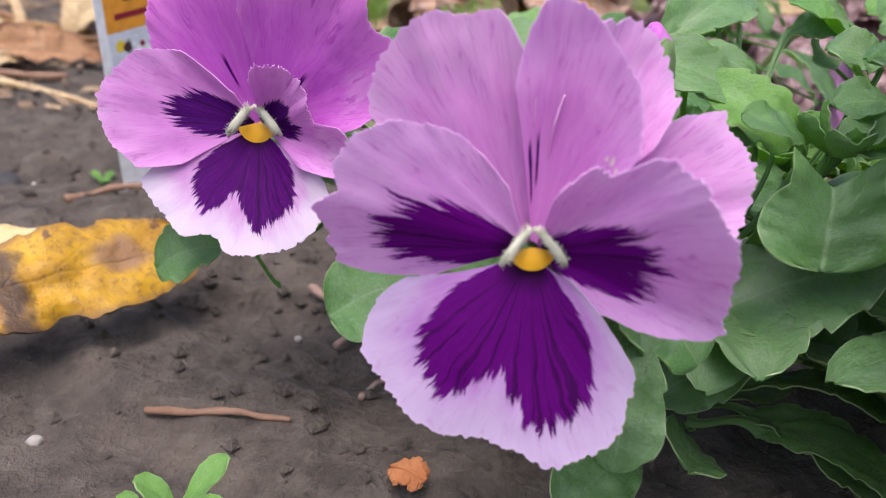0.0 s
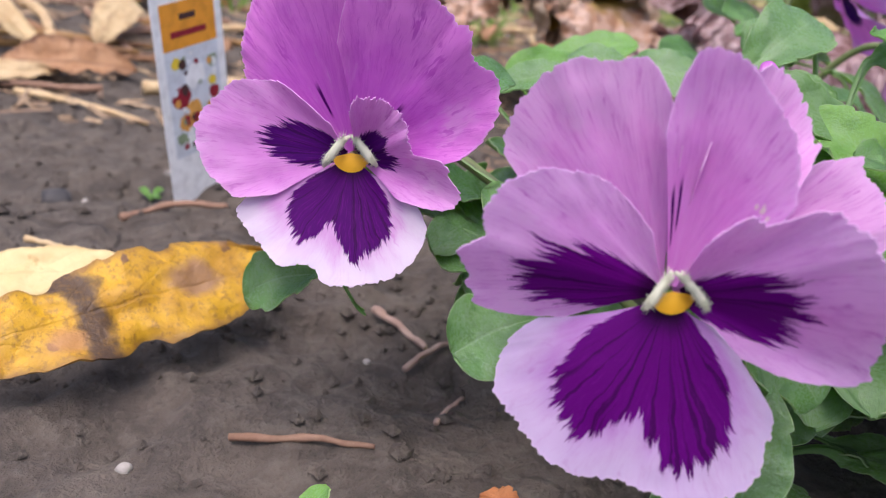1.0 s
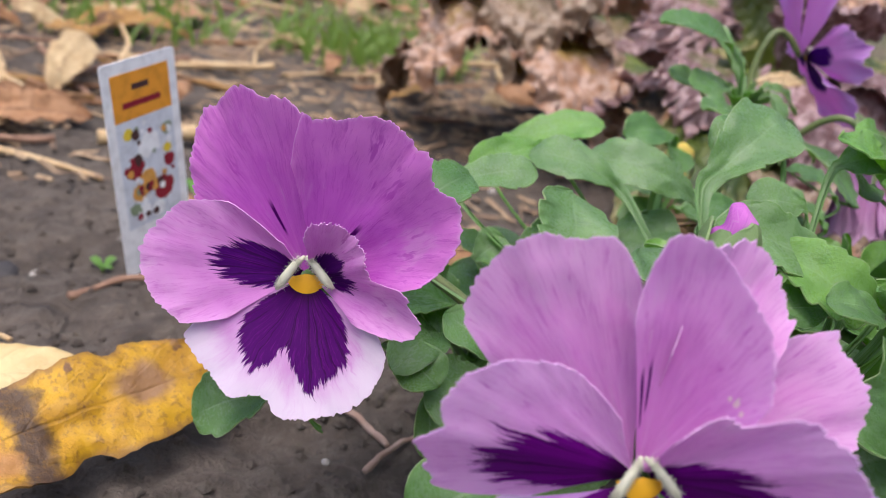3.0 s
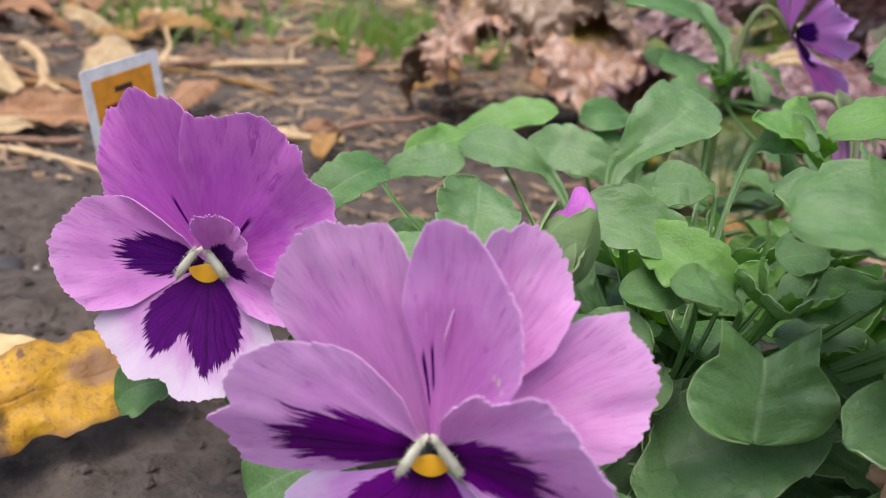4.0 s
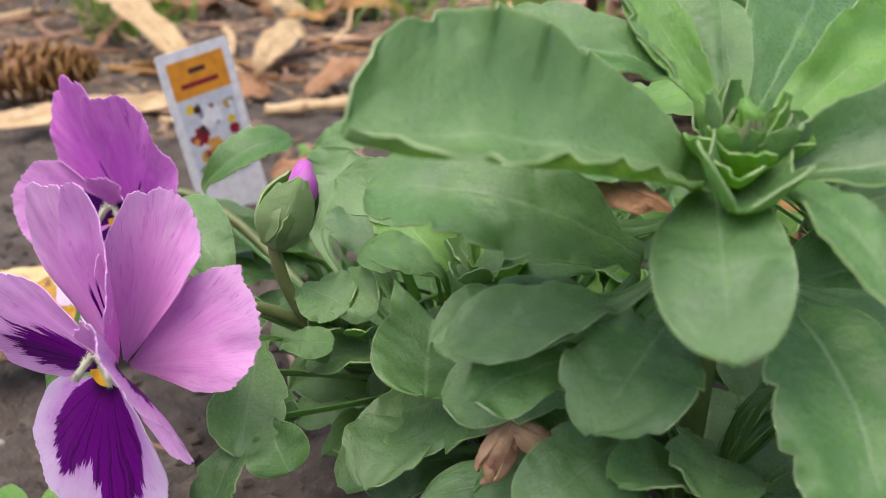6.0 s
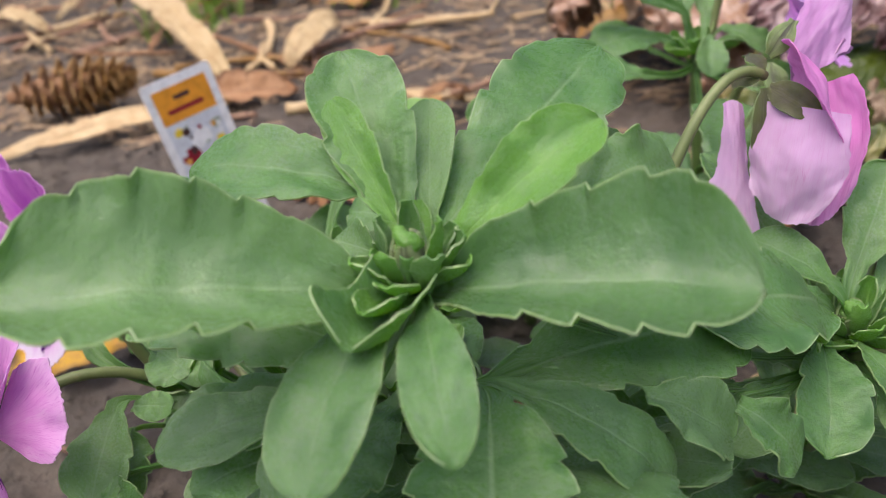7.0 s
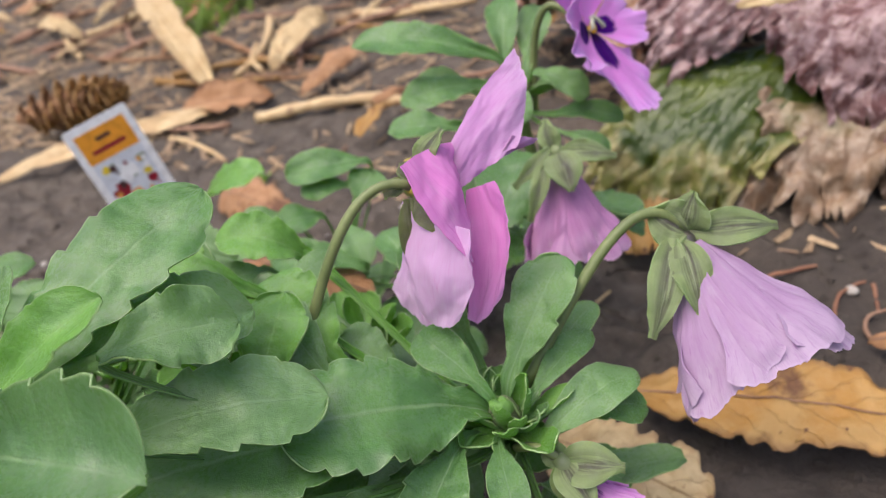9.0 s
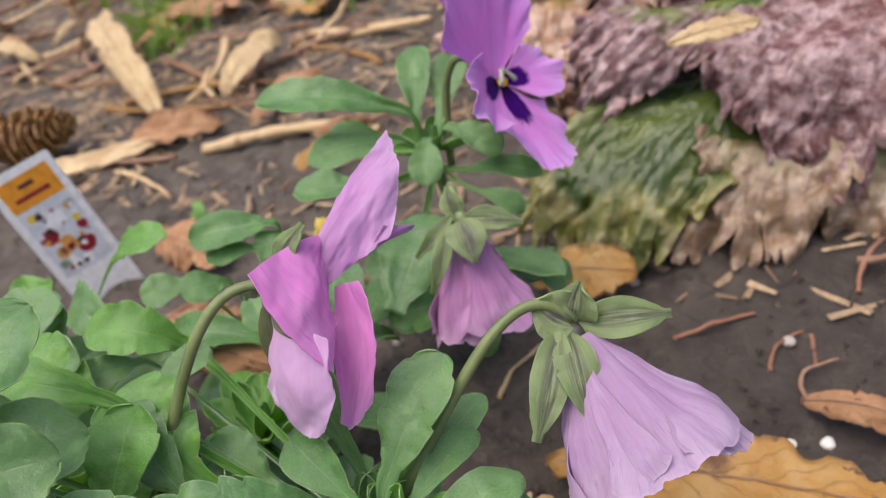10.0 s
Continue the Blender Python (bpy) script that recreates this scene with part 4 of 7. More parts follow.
leaf(plant_e, (0.0824, 0.2687, 0.0684), (0.0929, 0.2606, 0.0628), 0.0130, (0.42, -0.26, 0.87), arch=.1, teeth=0, mat=GREEN)
leaf(plant_e, (0.1066, 0.2648, 0.0675), (0.0784, 0.2535, 0.0724), 0.0140, (0.42, -0.26, 0.87), arch=.1, teeth=1, mat=GREEN)
leaf(plant_e, (0.1318, 0.2642, 0.0696), (0.1147, 0.2719, 0.0775), 0.0140, (0.38, -0.30, 0.88), arch=.1, teeth=1, mat=GREEN)
leaf(plant_e, (0.1418, 0.2768, 0.0750), (0.1264, 0.2868, 0.0841), 0.0140, (0.36, -0.33, 0.87), arch=.1, teeth=1, mat=DULL_SHADED)

# the open lilac flower, seven petals
FACE_R, FACE_U = (0.990, -0.024, 0.141), (-0.121, 0.388, 0.914)
flower_head(plant_c, (0.0227, 0.1137, 0.0732), FACE_R, FACE_U, [
    dict(a0=40, a1=82, radii=(22.5, 26.8, 30.6, 31.4, 33.0, 34.5, 35.2, 36.1, 37.3, 37.4, 36.1, 34.9, 34.4, 28.9, 23.4, 17.9), mat=LILAC_TOP, rise=(6, 5, 7, 10), lift=-0.0022, ruffle=0.0016, frill=0.03),
    dict(a0=-8, a1=46, radii=(18.4, 22.7, 27.0, 28.6, 30.2, 31.6, 32.7, 33.8, 34.4, 34.9, 35.4, 35.8, 35.7, 34.8, 34.7, 35.6, 34.5, 31.4, 28.2, 23.7), mat=LILAC_TOP, rise=(3, 4, 4, 4, 5), lift=-0.0026, ruffle=0.0012, frill=0.02),
    dict(a0=90, a1=148, radii=(21.5, 26.5, 31.6, 34.6, 34.8, 34.9, 35.5, 37.0, 37.9, 38.0, 37.8, 37.4, 36.9, 36.4, 35.6, 34.6, 32.3, 27.1, 22.0, 16.8), mat=LILAC_TOP, rise=(11, 10, 6, 0, -5), lift=-0.0016, ruffle=0.0012, frill=0.015),
    dict(a0=38, a1=98, radii=(11.9, 14.8, 17.6, 19.3, 20.7, 22.4, 24.0, 25.5, 26.6, 27.8, 29.3, 30.9, 32.2, 33.4, 34.2, 34.4, 33.7, 31.0, 27.2, 22.9), mat=LILAC_FRONT, rise=(15, 17, 16, 14, 12), lift=-0.0006, ruffle=0.0008, frill=0.012),
    dict(a0=112, a1=194, radii=(9.5, 11.7, 13.9, 17.1, 19.2, 21.1, 22.3, 23.5, 25.2, 26.9, 27.6, 28.4, 29.4, 30.1, 30.4, 30.8, 30.9, 30.0, 28.9, 30.9, 33.0, 31.7, 29.9, 30.9, 29.1, 29.4, 26.9, 23.1, 18.6, 15.6), mat=LILAC_LEFT, rise=(6, 9, 10.5, 9.5, 6, -2, -6), lift=0.0006, ruffle=0.0012, frill=0.015),
    dict(a0=-44, a1=74, radii=(12.5, 14.9, 19.6, 22.3, 25.1, 27.5, 28.7, 27.1, 26.9, 26.0, 25.6, 25.3, 24.8, 24.0, 23.3, 22.7, 22.1, 21.5, 20.9, 20.8, 20.7, 20.1, 19.7, 19.5, 19.2, 18.3, 15.2, 13.6, 13.4, 13.5, 13.3, 12.1, 10.6, 9.9, 8.7, 7.2), mat=LILAC_RIGHT, rise=(2, 6.5, 19, 24, 20, 14, 11), lift=0.0008, ruffle=0.0012, frill=0.015),
    dict(a0=192, a1=322, radii=(19.4, 23.1, 25.6, 27.5, 28.8, 29.7, 30.3, 30.2, 30.3, 30.5, 30.8, 31.1, 31.1, 31.0, 30.8, 30.3, 29.4, 28.4, 29.2, 29.9, 29.6, 31.2, 32.7, 32.6, 31.9, 31.5, 31.1, 30.8, 29.7, 27.9, 25.8, 25.0, 22.9, 16.2, 11.8, 7.5), mat=LILAC_LIP, rise=(-8, -6, -3, -1, 0, 1, 1.5), lift=0.0014, ruffle=0.001, frill=0.022),
], label="open lilac pansy flower with dark purple blotches", size=1.15)

# the magenta flower behind it
FACE_R2, FACE_U2 = (0.985, -0.058, 0.164), (-0.131, 0.375, 0.918)
flower_head(plant_c, (-0.0293, 0.1814, 0.0676), FACE_R2, FACE_U2, [
    dict(a0=84, a1=148, radii=(27.4, 32.6, 33.5, 34.8, 36.0, 36.6, 36.6, 37.7, 40.3, 41.2, 40.8, 40.1, 40.2, 40.2, 39.0, 38.3, 36.4, 34.8, 33.7, 32.5, 31.2, 29.8, 28.5, 23.9), mat=MAGENTA_TOP, rise=(15, 14, 10, 6, 3), lift=-0.0012, ruffle=0.0018, frill=0.02),
    dict(a0=-12, a1=94, radii=(16.4, 20.2, 24.1, 25.7, 28.0, 29.9, 31.2, 32.5, 33.4, 34.2, 34.7, 34.7, 33.6, 32.4, 32.7, 34.3, 35.5, 34.2, 35.1, 35.2, 35.2, 35.2, 34.7, 33.8, 32.9, 32.2, 31.7, 31.3, 31.4, 32.5, 27.3, 22.1), mat=MAGENTA_TOP, rise=(12, 16, 19, 18, 15), lift=-0.0004, ruffle=0.0014, frill=0.015),
    dict(a0=122, a1=208, radii=(7.7, 9.2, 14.5, 20.9, 23.1, 25.0, 26.9, 28.9, 29.5, 30.1, 31.1, 32.0, 32.4, 32.8, 32.5, 32.1, 31.4, 30.7, 29.8, 28.4, 27.3, 26.3, 22.1, 17.9), mat=MAGENTA_SIDE, rise=(5, 8, 10, 9, 5), lift=0.0006, ruffle=0.001, frill=0.015),
    dict(a0=-44, a1=82, radii=(14.0, 17.3, 20.6, 24.2, 26.2, 26.3, 25.4, 22.7, 22.2, 20.4, 14.3, 13.9, 13.6, 13.4, 13.6, 13.8, 13.9, 13.9, 13.9, 13.8, 13.8, 13.6, 13.5, 13.2, 12.9, 12.6, 12.2, 11.8, 11.4, 11.0, 9.3, 7.5), mat=MAGENTA_SIDE, rise=(9, 14, 13, 13, 15), lift=0.0012, ruffle=0.0016, frill=0.02),
    dict(a0=196, a1=326, radii=(18.8, 23.3, 27.7, 28.2, 27.9, 27.7, 27.6, 27.7, 28.0, 28.2, 27.8, 26.1, 25.4, 25.7, 28.1, 28.4, 28.3, 28.2, 28.1, 28.1, 28.3, 28.4, 28.0, 27.5, 26.5, 25.6, 24.5, 23.1, 19.4, 15.7), mat=MAGENTA_LIP, rise=(3, 6, 9, 10, 9, 7), lift=0.0016, ruffle=0.001, frill=0.015),
], label="open magenta pansy flower with a white-edged lip", size=1.4)

# ---- the other flowers ----
def axes_from(normal, up):
    n, u = Vector(normal).normalized(), Vector(up)
    x = u.cross(n).normalized()
    return tuple(x), tuple(n.cross(x))


def sepal_at(plant, head, base, end, width, facing, mat=None):
    """A sepal given in the world, as a part of its flower."""
    base, end = Vector(base), Vector(end)
    y = (end - base).normalized()
    x = y.cross(Vector(facing)).normalized()
    m = Matrix((x, y, x.cross(y))).transposed().to_4x4()
    m.translation = base
    pts, uvs = leaf_points((end - base).length, width * 1.25, 0.12, 0, 0.2, 0.12, 0.5, base.x * 999, rows=26, cols=11, petiole=0.0, tip=1.5, point=1.05)
    verts, faces, uv = sheet(pts, uvs, 0.0005)
    inv = (plant.matrix_basis @ head.matrix_basis).inverted()
    return link_mesh("sepal", [inv @ (m @ Vector(v)) for v in verts], faces, mat or SEPAL, head, uv)


def patch_petal(plant, head, a, b, c, d, mat, bulge=(0, 0, 0, 0), arch=0.0, seed=1):
    """A petal as a curved patch, given in the world: its claw from a to b, its margin from c to d (a and c on one side).
    bulge: how far the claw, the margin and the two sides swell outwards; arch: how far the middle stands out to the viewer."""
    a, b, c, d = (np.array(p) for p in (a, b, c, d))
    rows, cols = 56, 48
    normal = np.cross(b - a, c - a)
    normal /= np.linalg.norm(normal)
    size = 0.25 * (np.linalg.norm(b - a) + np.linalg.norm(d - c) + np.linalg.norm(c - a) + np.linalg.norm(d - b))
    across, along = (b + d - a - c), (c + d - a - b)
    across, along = across / np.linalg.norm(across), along / np.linalg.norm(along)
    rnd = wavy(seed * 1.7)
    pts, uvs = np.zeros((rows, cols, 3)), np.zeros((rows, cols, 2))
    for i in range(rows):
        v = i / (rows - 1)
        for j in range(cols):
            u = j / (cols - 1)
            p = (a * (1 - u) + b * u) * (1 - v) + (c * (1 - u) + d * u) * v
            su, sv = math.sin(math.pi * u), math.sin(math.pi * v)
            p = p - along * bulge[0] * su * (1 - v) + along * bulge[1] * su * v - across * bulge[2] * sv * (1 - u) + across * bulge[3] * sv * u
            rim = max(abs(2 * u - 1), v) ** 6
            p = p + rim * size * (along * v * (0.035 * rnd(u * 7) + 0.020 * rnd(u * 22)) + across * (2 * u - 1) * (0.030 * rnd(v * 6 + 9 * (u > 0.5)) + 0.018 * rnd(v * 20 + 9 * (u > 0.5))))
            q = Vector((u * 3.0, v * 3.0, seed))
            lift = arch * su * sv + size * (0.055 * noise.noise(q) + 0.014 * noise.noise(q * 3.1) + 0.05 * rim * rnd(u * 4 + v * 5 + 40))
            pts[i, j] = p - normal * lift
            uvs[i, j] = (u, 0.25 + 0.75 * v)
    verts, faces, uv = sheet(pts, uvs, 0.00025)
    inv = (plant.matrix_basis @ head.matrix_basis).inverted()
    return link_mesh("petal", [inv @ Vector(v) for v in verts], faces, mat, head, uv)


PALE_PINK = petal_material("pale_pink_petal", (0.72, 0.48, 0.74), (0.76, 0.58, 0.78), (0.66, 0.32, 0.62))

# the nodding pink flower, seen from behind and the side
X3, U3 = axes_from((0.36, 0.90, -0.15), (-0.10, 0.20, 0.97))
head = flower_head(plant_b, (0.1690, 0.2370, 0.1195), X3, U3, [], label="nodding pink pansy flower seen from behind", eye=CREAM)
# the upright petal with its spur, the one folded over the calyx, the one behind it, the lip and the far side petal
patch_petal(plant_b, head, (0.1707, 0.2431, 0.1172), (0.1672, 0.2480, 0.1265), (0.1813, 0.2572, 0.1232), (0.1751, 0.2724, 0.1415), PINK_PETAL, (0.0, 0.0035, 0.0, 0.0020), 0.0015, 11)
patch_petal(plant_b, head, (0.1775, 0.2525, 0.1215), (0.1795, 0.2570, 0.1255), (0.1812, 0.2648, 0.1200), (0.1816, 0.2656, 0.1206), PINK_PETAL, (0, 0, 0, 0), 0.0005, 12)
patch_petal(plant_b, head, (0.1701, 0.2238, 0.1335), (0.1672, 0.2487, 0.1270), (0.1843, 0.2246, 0.1100), (0.1712, 0.2431, 0.1172), PINK_DEEP, (0.0010, 0.0012, 0.0025, 0.0), 0.0030, 13)
patch_petal(plant_b, head, (0.1725, 0.2430, 0.1172), (0.1829, 0.2410, 0.1223), (0.1770, 0.2270, 0.0905), (0.1862, 0.2300, 0.0970), PINK_DEEP, (0.0, 0.0028, 0.0, 0.0040), -0.0018, 14)
patch_petal(plant_b, head, (0.1655, 0.2290, 0.1190), (0.1838, 0.2262, 0.1180), (0.1654, 0.2225, 0.1005), (0.1808, 0.2190, 0.0965), PALE_PINK, (0.0, 0.0048, 0.0015, 0.0025), 0.0030, 15)
patch_petal(plant_b, head, (0.1555, 0.2390, 0.1140), (0.1600, 0.2400, 0.1135), (0.1535, 0.2285, 0.0930), (0.1690, 0.2235, 0.0870), PALE_PINK, (0.0010, 0.0010, -0.0020, -0.0010), 0.0020, 16)
sepal_at(plant_b, head, (0.1655, 0.2300, 0.1215), (0.1655, 0.2290, 0.0990), 0.0060, (0.55, -0.75, 0.30), DARK_SEPAL)
sepal_at(plant_b, head, (0.1665, 0.2310, 0.1215), (0.1793, 0.2280, 0.1147), 0.0058, (0.45, -0.80, 0.40), DARK_SEPAL)
sepal_at(plant_b, head, (0.1640, 0.2330, 0.1240), (0.1585, 0.2300, 0.1215), 0.0038, (0.23, -0.60, 0.92), DARK_SEPAL)
sepal_at(plant_b, head, (0.1650, 0.2370, 0.1270), (0.1690, 0.2440, 0.1330), 0.0045, (0.40, -0.55, 0.69), SEPAL)
sepal_at(plant_b, head, (0.1640, 0.2335, 0.1245), (0.1600, 0.2380, 0.1262), 0.0038, (0.51, -0.55, 0.69), DARK_SEPAL)
stalk(plant_b, ((0.1440, 0.1980, 0.0850), (0.1500, 0.2120, 0.1120), (0.1555, 0.2240, 0.1325), (0.1650, 0.2325, 0.1235)), 0.0014, 0.0012)

# the faded lilac flower that hangs over the brown leaf
head = hanging_head(plant_b, (0.2180, 0.2675, 0.0945), (0.2400, 0.2565, 0.0660), (0.6, 0.75, 0.2), 0.0375, 0.0430, PALE_PETAL, 5, label="faded lilac pansy flower hanging closed")
sepal_at(plant_b, head, (0.2154, 0.2649, 0.0962), (0.2167, 0.2451, 0.0802), 0.0075, (0.5, -0.6, 0.6))
sepal_at(plant_b, head, (0.2175, 0.2652, 0.0955), (0.2259, 0.2531, 0.0820), 0.0080, (0.5, -0.6, 0.6))
sepal_at(plant_b, head, (0.2185, 0.2694, 0.0962), (0.2361, 0.2814, 0.0930), 0.0075, (0.4, -0.6, 0.7))
sepal_at(plant_b, head, (0.2180, 0.2680, 0.0965), (0.2090, 0.2660, 0.1030), 0.0100, (0.3, -0.7, 0.6))
sepal_at(plant_b, head, (0.2170, 0.2690, 0.0965), (0.2190, 0.2720, 0.1060), 0.0090, (0.3, -0.8, 0.4))
stalk(plant_b, ((0.1900, 0.2260, 0.0720), (0.1990, 0.2480, 0.0930), (0.2060, 0.2660, 0.1140), (0.2172, 0.2685, 0.0970)), 0.0015, 0.0013)

# the dusky one behind, on the next plant
head = hanging_head(plant_d, (0.1625, 0.3090, 0.0925), (0.1680, 0.3010, 0.0590), (0.6, 0.75, 0.2), 0.035, 0.033, DUSKY_PETAL, 5, label="withered dusky purple pansy flower hanging closed")
sepal_at(plant_d, head, (0.1649, 0.3080, 0.0933), (0.1796, 0.3155, 0.0890), 0.0060, (0.4, -0.6, 0.7))
sepal_at(plant_d, head, (0.1644, 0.3060, 0.0935), (0.1714, 0.2985, 0.0845), 0.0095, (0.5, -0.7, 0.5))
sepal_at(plant_d, head, (0.1614, 0.3057, 0.0945), (0.1534, 0.2949, 0.0859), 0.0040, (0.5, -0.6, 0.6))
sepal_at(plant_d, head, (0.1612, 0.3040, 0.0925), (0.1600, 0.2901, 0.0771), 0.0045, (0.5, -0.7, 0.5))
sepal_at(plant_d, head, (0.1614, 0.3085, 0.0935), (0.1584, 0.3115, 0.1015), 0.0060, (0.3, -0.8, 0.4))
stalk(plant_d, ((0.1420, 0.3350, 0.0700), (0.1480, 0.3260, 0.0950), (0.1570, 0.3150, 0.1050), (0.1622, 0.3095, 0.0935)), 0.0015, 0.0013)

# the violet flower beside the lettuce
X5, U5 = axes_from((0.88, 0.03, 0.46), (-0.45, 0.25, 0.85))
flower_head(plant_d, (0.1545, 0.3560, 0.1143), X5, U5, [
    dict(a0=85, a1=150, radii=(28, 37, 39, 37, 28), mat=VIOLET_TOP, rise=(14, 16, 15, 10), lift=-0.001, ruffle=0.006, frill=0.04),
    dict(a0=30, a1=95, radii=(25, 34, 38, 37, 30), mat=VIOLET_TOP, rise=(6, 8, 9, 8), lift=0.0, ruffle=0.006, frill=0.04),
    dict(a0=150, a1=228, radii=(16, 25, 30, 30, 21), mat=VIOLET_SIDE, rise=(8, 12, 10, 6), lift=0.0008, ruffle=0.006, frill=0.04),
    dict(a0=-48, a1=35, radii=(14, 24, 26, 24, 16), mat=VIOLET_SIDE, rise=(6, 8, 8, 6), lift=0.0008, ruffle=0.006, frill=0.04),
    dict(a0=225, a1=315, radii=(16, 28, 34, 35, 33, 28, 16), mat=VIOLET_SIDE, rise=(2, 6, 9, 6, 2), lift=0.0014, ruffle=0.007, frill=0.05),
], label="violet pansy flower turned sideways")
stalk(plant_d, ((0.1330, 0.3500, 0.0850), (0.1330, 0.3560, 0.1250), (0.1410, 0.3570, 0.1310), (0.1530, 0.3562, 0.1145)), 0.0015, 0.0013)

# stalks of the two open flowers
stalk(plant_c, ((0.0600, 0.1680, 0.0350), (0.0450, 0.1520, 0.0700), (0.0320, 0.1400, 0.0850), (0.0235, 0.1170, 0.0735)), 0.0015, 0.0013)
stalk(plant_c, ((0.0600, 0.1700, 0.0300), (0.0200, 0.1900, 0.0500), (-0.0200, 0.2050, 0.0850), (-0.0290, 0.1850, 0.0680)), 0.0015, 0.0013)


BUD_GREEN = leaf_material("bud_green", (0.200, 0.340, 0.120), (0.320, 0.460, 0.200), (0.130, 0.240, 0.080), 0.40)


def bud(plant, base, end, width, petal_mat, name="flower_bud", label="", sepal_mat=None):
    """A closed bud: a twisted petal cone between pointed sepals."""
    base, end = Vector(base), Vector(end)
    d = end - base
    L = d.length
    z = d.normalized()
    x = z.orthogonal().normalized()
    m = Matrix((x, z.cross(x), z)).transposed().to_4x4()
    m.translation = base
    n = 12
    rad = [width * (0.42 if sepal_mat is None else 0.36) * math.sin(math.pi * (0.12 + 0.80 * i / n)) ** 0.8 for i in range(n + 1)]
    tv, tf = tube_mesh([(0.0008 * math.sin(i), 0.0008 * math.cos(i), L * i / n) for i in range(n + 1)], rad, 14)
    tv = [v + Vector((v.x, v.y, 0)) * 0.25 * noise.noise(v * 420) for v in tv]
    uv = np.array([(0.5 + 0.4 * math.atan2(v.y, v.x) / math.pi, 0.3 + 0.6 * v.z / L) for v in tv])
    ob = link_mesh(name, tv, tf, petal_mat, plant, uv, label, plant.matrix_basis.inverted() @ m)
    for i in range(5):
        pts, uvs = leaf_points(L * (0.70 if i % 2 else 0.86), width * 0.98, 0.14, 0, -0.45, 0.04, 0.0, 300 + i, rows=16, cols=9, petiole=0.0, tip=1.6, point=0.8)
        mm = pose(0, 0, 0, 0, 0, i * 72 + 10) @ Matrix.Translation((0, width * 0.22, -0.0006)) @ pose(0, 0, 0, 82, 0, 0) @ pose(0, 0, 0, 0, 180, 0)
        verts, faces, uv = sheet(pts, uvs, 0.0005)
        link_mesh("sepal", [mm @ Vector(v) for v in verts], faces, sepal_mat or SEPAL, ob, uv)
    return ob


bud(plant_c, (0.0405, 0.1440, 0.0890), (0.0455, 0.1520, 0.1040), 0.0108, MAGENTA_TOP, label="green bud with a magenta tip", sepal_mat=BUD_GREEN)
stalk(plant_c, ((0.0620, 0.1660, 0.0350), (0.0480, 0.1560, 0.0550), (0.0405, 0.1450, 0.0720), (0.0405, 0.1440, 0.0892)), 0.0014, 0.0014)
head = hanging_head(plant_b, (0.2057, 0.2134, 0.0655), (0.2182, 0.2126, 0.0501), (0.6, 0.75, 0.2), 0.0170, 0.0150, MAGENTA_SIDE, 4, label="small purple pansy flower just opening")
sepal_at(plant_b, head, (0.2057, 0.2134, 0.0655), (0.2192, 0.2177, 0.0650), 0.0085, (0.53, -0.67, 0.93))
sepal_at(plant_b, head, (0.2057, 0.2134, 0.0655), (0.2156, 0.2075, 0.0595), 0.0070, (0.53, -0.67, 0.93))
sepal_at(plant_b, head, (0.2057, 0.2134, 0.0655), (0.2077, 0.2103, 0.0558), 0.0060, (0.53, -0.67, 0.93))
sepal_at(plant_b, head, (0.2057, 0.2134, 0.0655), (0.2002, 0.2150, 0.0673), 0.0050, (0.53, -0.67, 0.93))
stalk(plant_b, ((0.1900, 0.2180, 0.0600), (0.1960, 0.2100, 0.0690), (0.2000, 0.2130, 0.0720), (0.2057, 0.2134, 0.0655)), 0.0012, 0.0011)
bud(plant_b, (0.1905, 0.2180, 0.0690), (0.1900, 0.2140, 0.0790), 0.0065, FRESH, label="small green bud")
bud(plant_a, (0.1263, 0.1340, 0.1210), (0.1263, 0.1325, 0.1310), 0.0050, FRESH, label="small green bud")

WITHERED = mottled("withered_petal", (0.62, 0.46, 0.06), (0.70, 0.55, 0.12), (0.35, 0.22, 0.06), 160.0, 0.7, 0.0008)
DRY_HUSK = mottled("dry_husk", (0.34, 0.20, 0.11), (0.46, 0.30, 0.18), (0.20, 0.10, 0.06), 160.0, 0.75, 0.0008)
bud(plant_d, (0.0985, 0.3160, 0.0640), (0.0980, 0.3150, 0.0800), 0.0130, WITHERED, "withered_bud", "withered yellow bud")
stalk(plant_d, ((0.1200, 0.3350, 0.0500), (0.1050, 0.3200, 0.0450), (0.0990, 0.3170, 0.0500), (0.0985, 0.3160, 0.0645)), 0.0014, 0.0016, DRY_HUSK)
for i in range(5):
    a = 2.1 * i
    bud(plant_c, (0.0985, 0.1194, 0.0765), (0.0985 + 0.008 * math.cos(a), 0.1194 + 0.005 * math.sin(a), 0.0725 - 0.0030 * (i % 3)), 0.0040, DRY_HUSK, "seed_husk", sepal_mat=DRY_HUSK)


# the large leaves of the tall rosette
leaf(plant_a, (0.1330, 0.1335, 0.1200), (0.1770, 0.1405, 0.1245), 0.0265, (0.0, -0.40, 0.90), 0.06, 5, MID, 0.70, wave=0.10)
leaf(plant_a, (0.1190, 0.1290, 0.1195), (0.0824, 0.0940, 0.1325), 0.0290, (0.30, -0.30, 0.90), 0.05, 6, GREEN, 0.75, wave=0.06)
leaf(plant_a, (0.1215, 0.1405, 0.1265), (0.1025, 0.1580, 0.1490), 0.0170, (0.45, -0.60, 0.50), 0.02, 2, GREEN, 0.35)
leaf(plant_a, (0.1215, 0.1390, 0.1270), (0.1060, 0.1480, 0.1440), 0.0085, (0.20, -0.80, 0.40), 0.02, 2, FRESH, 0.3)
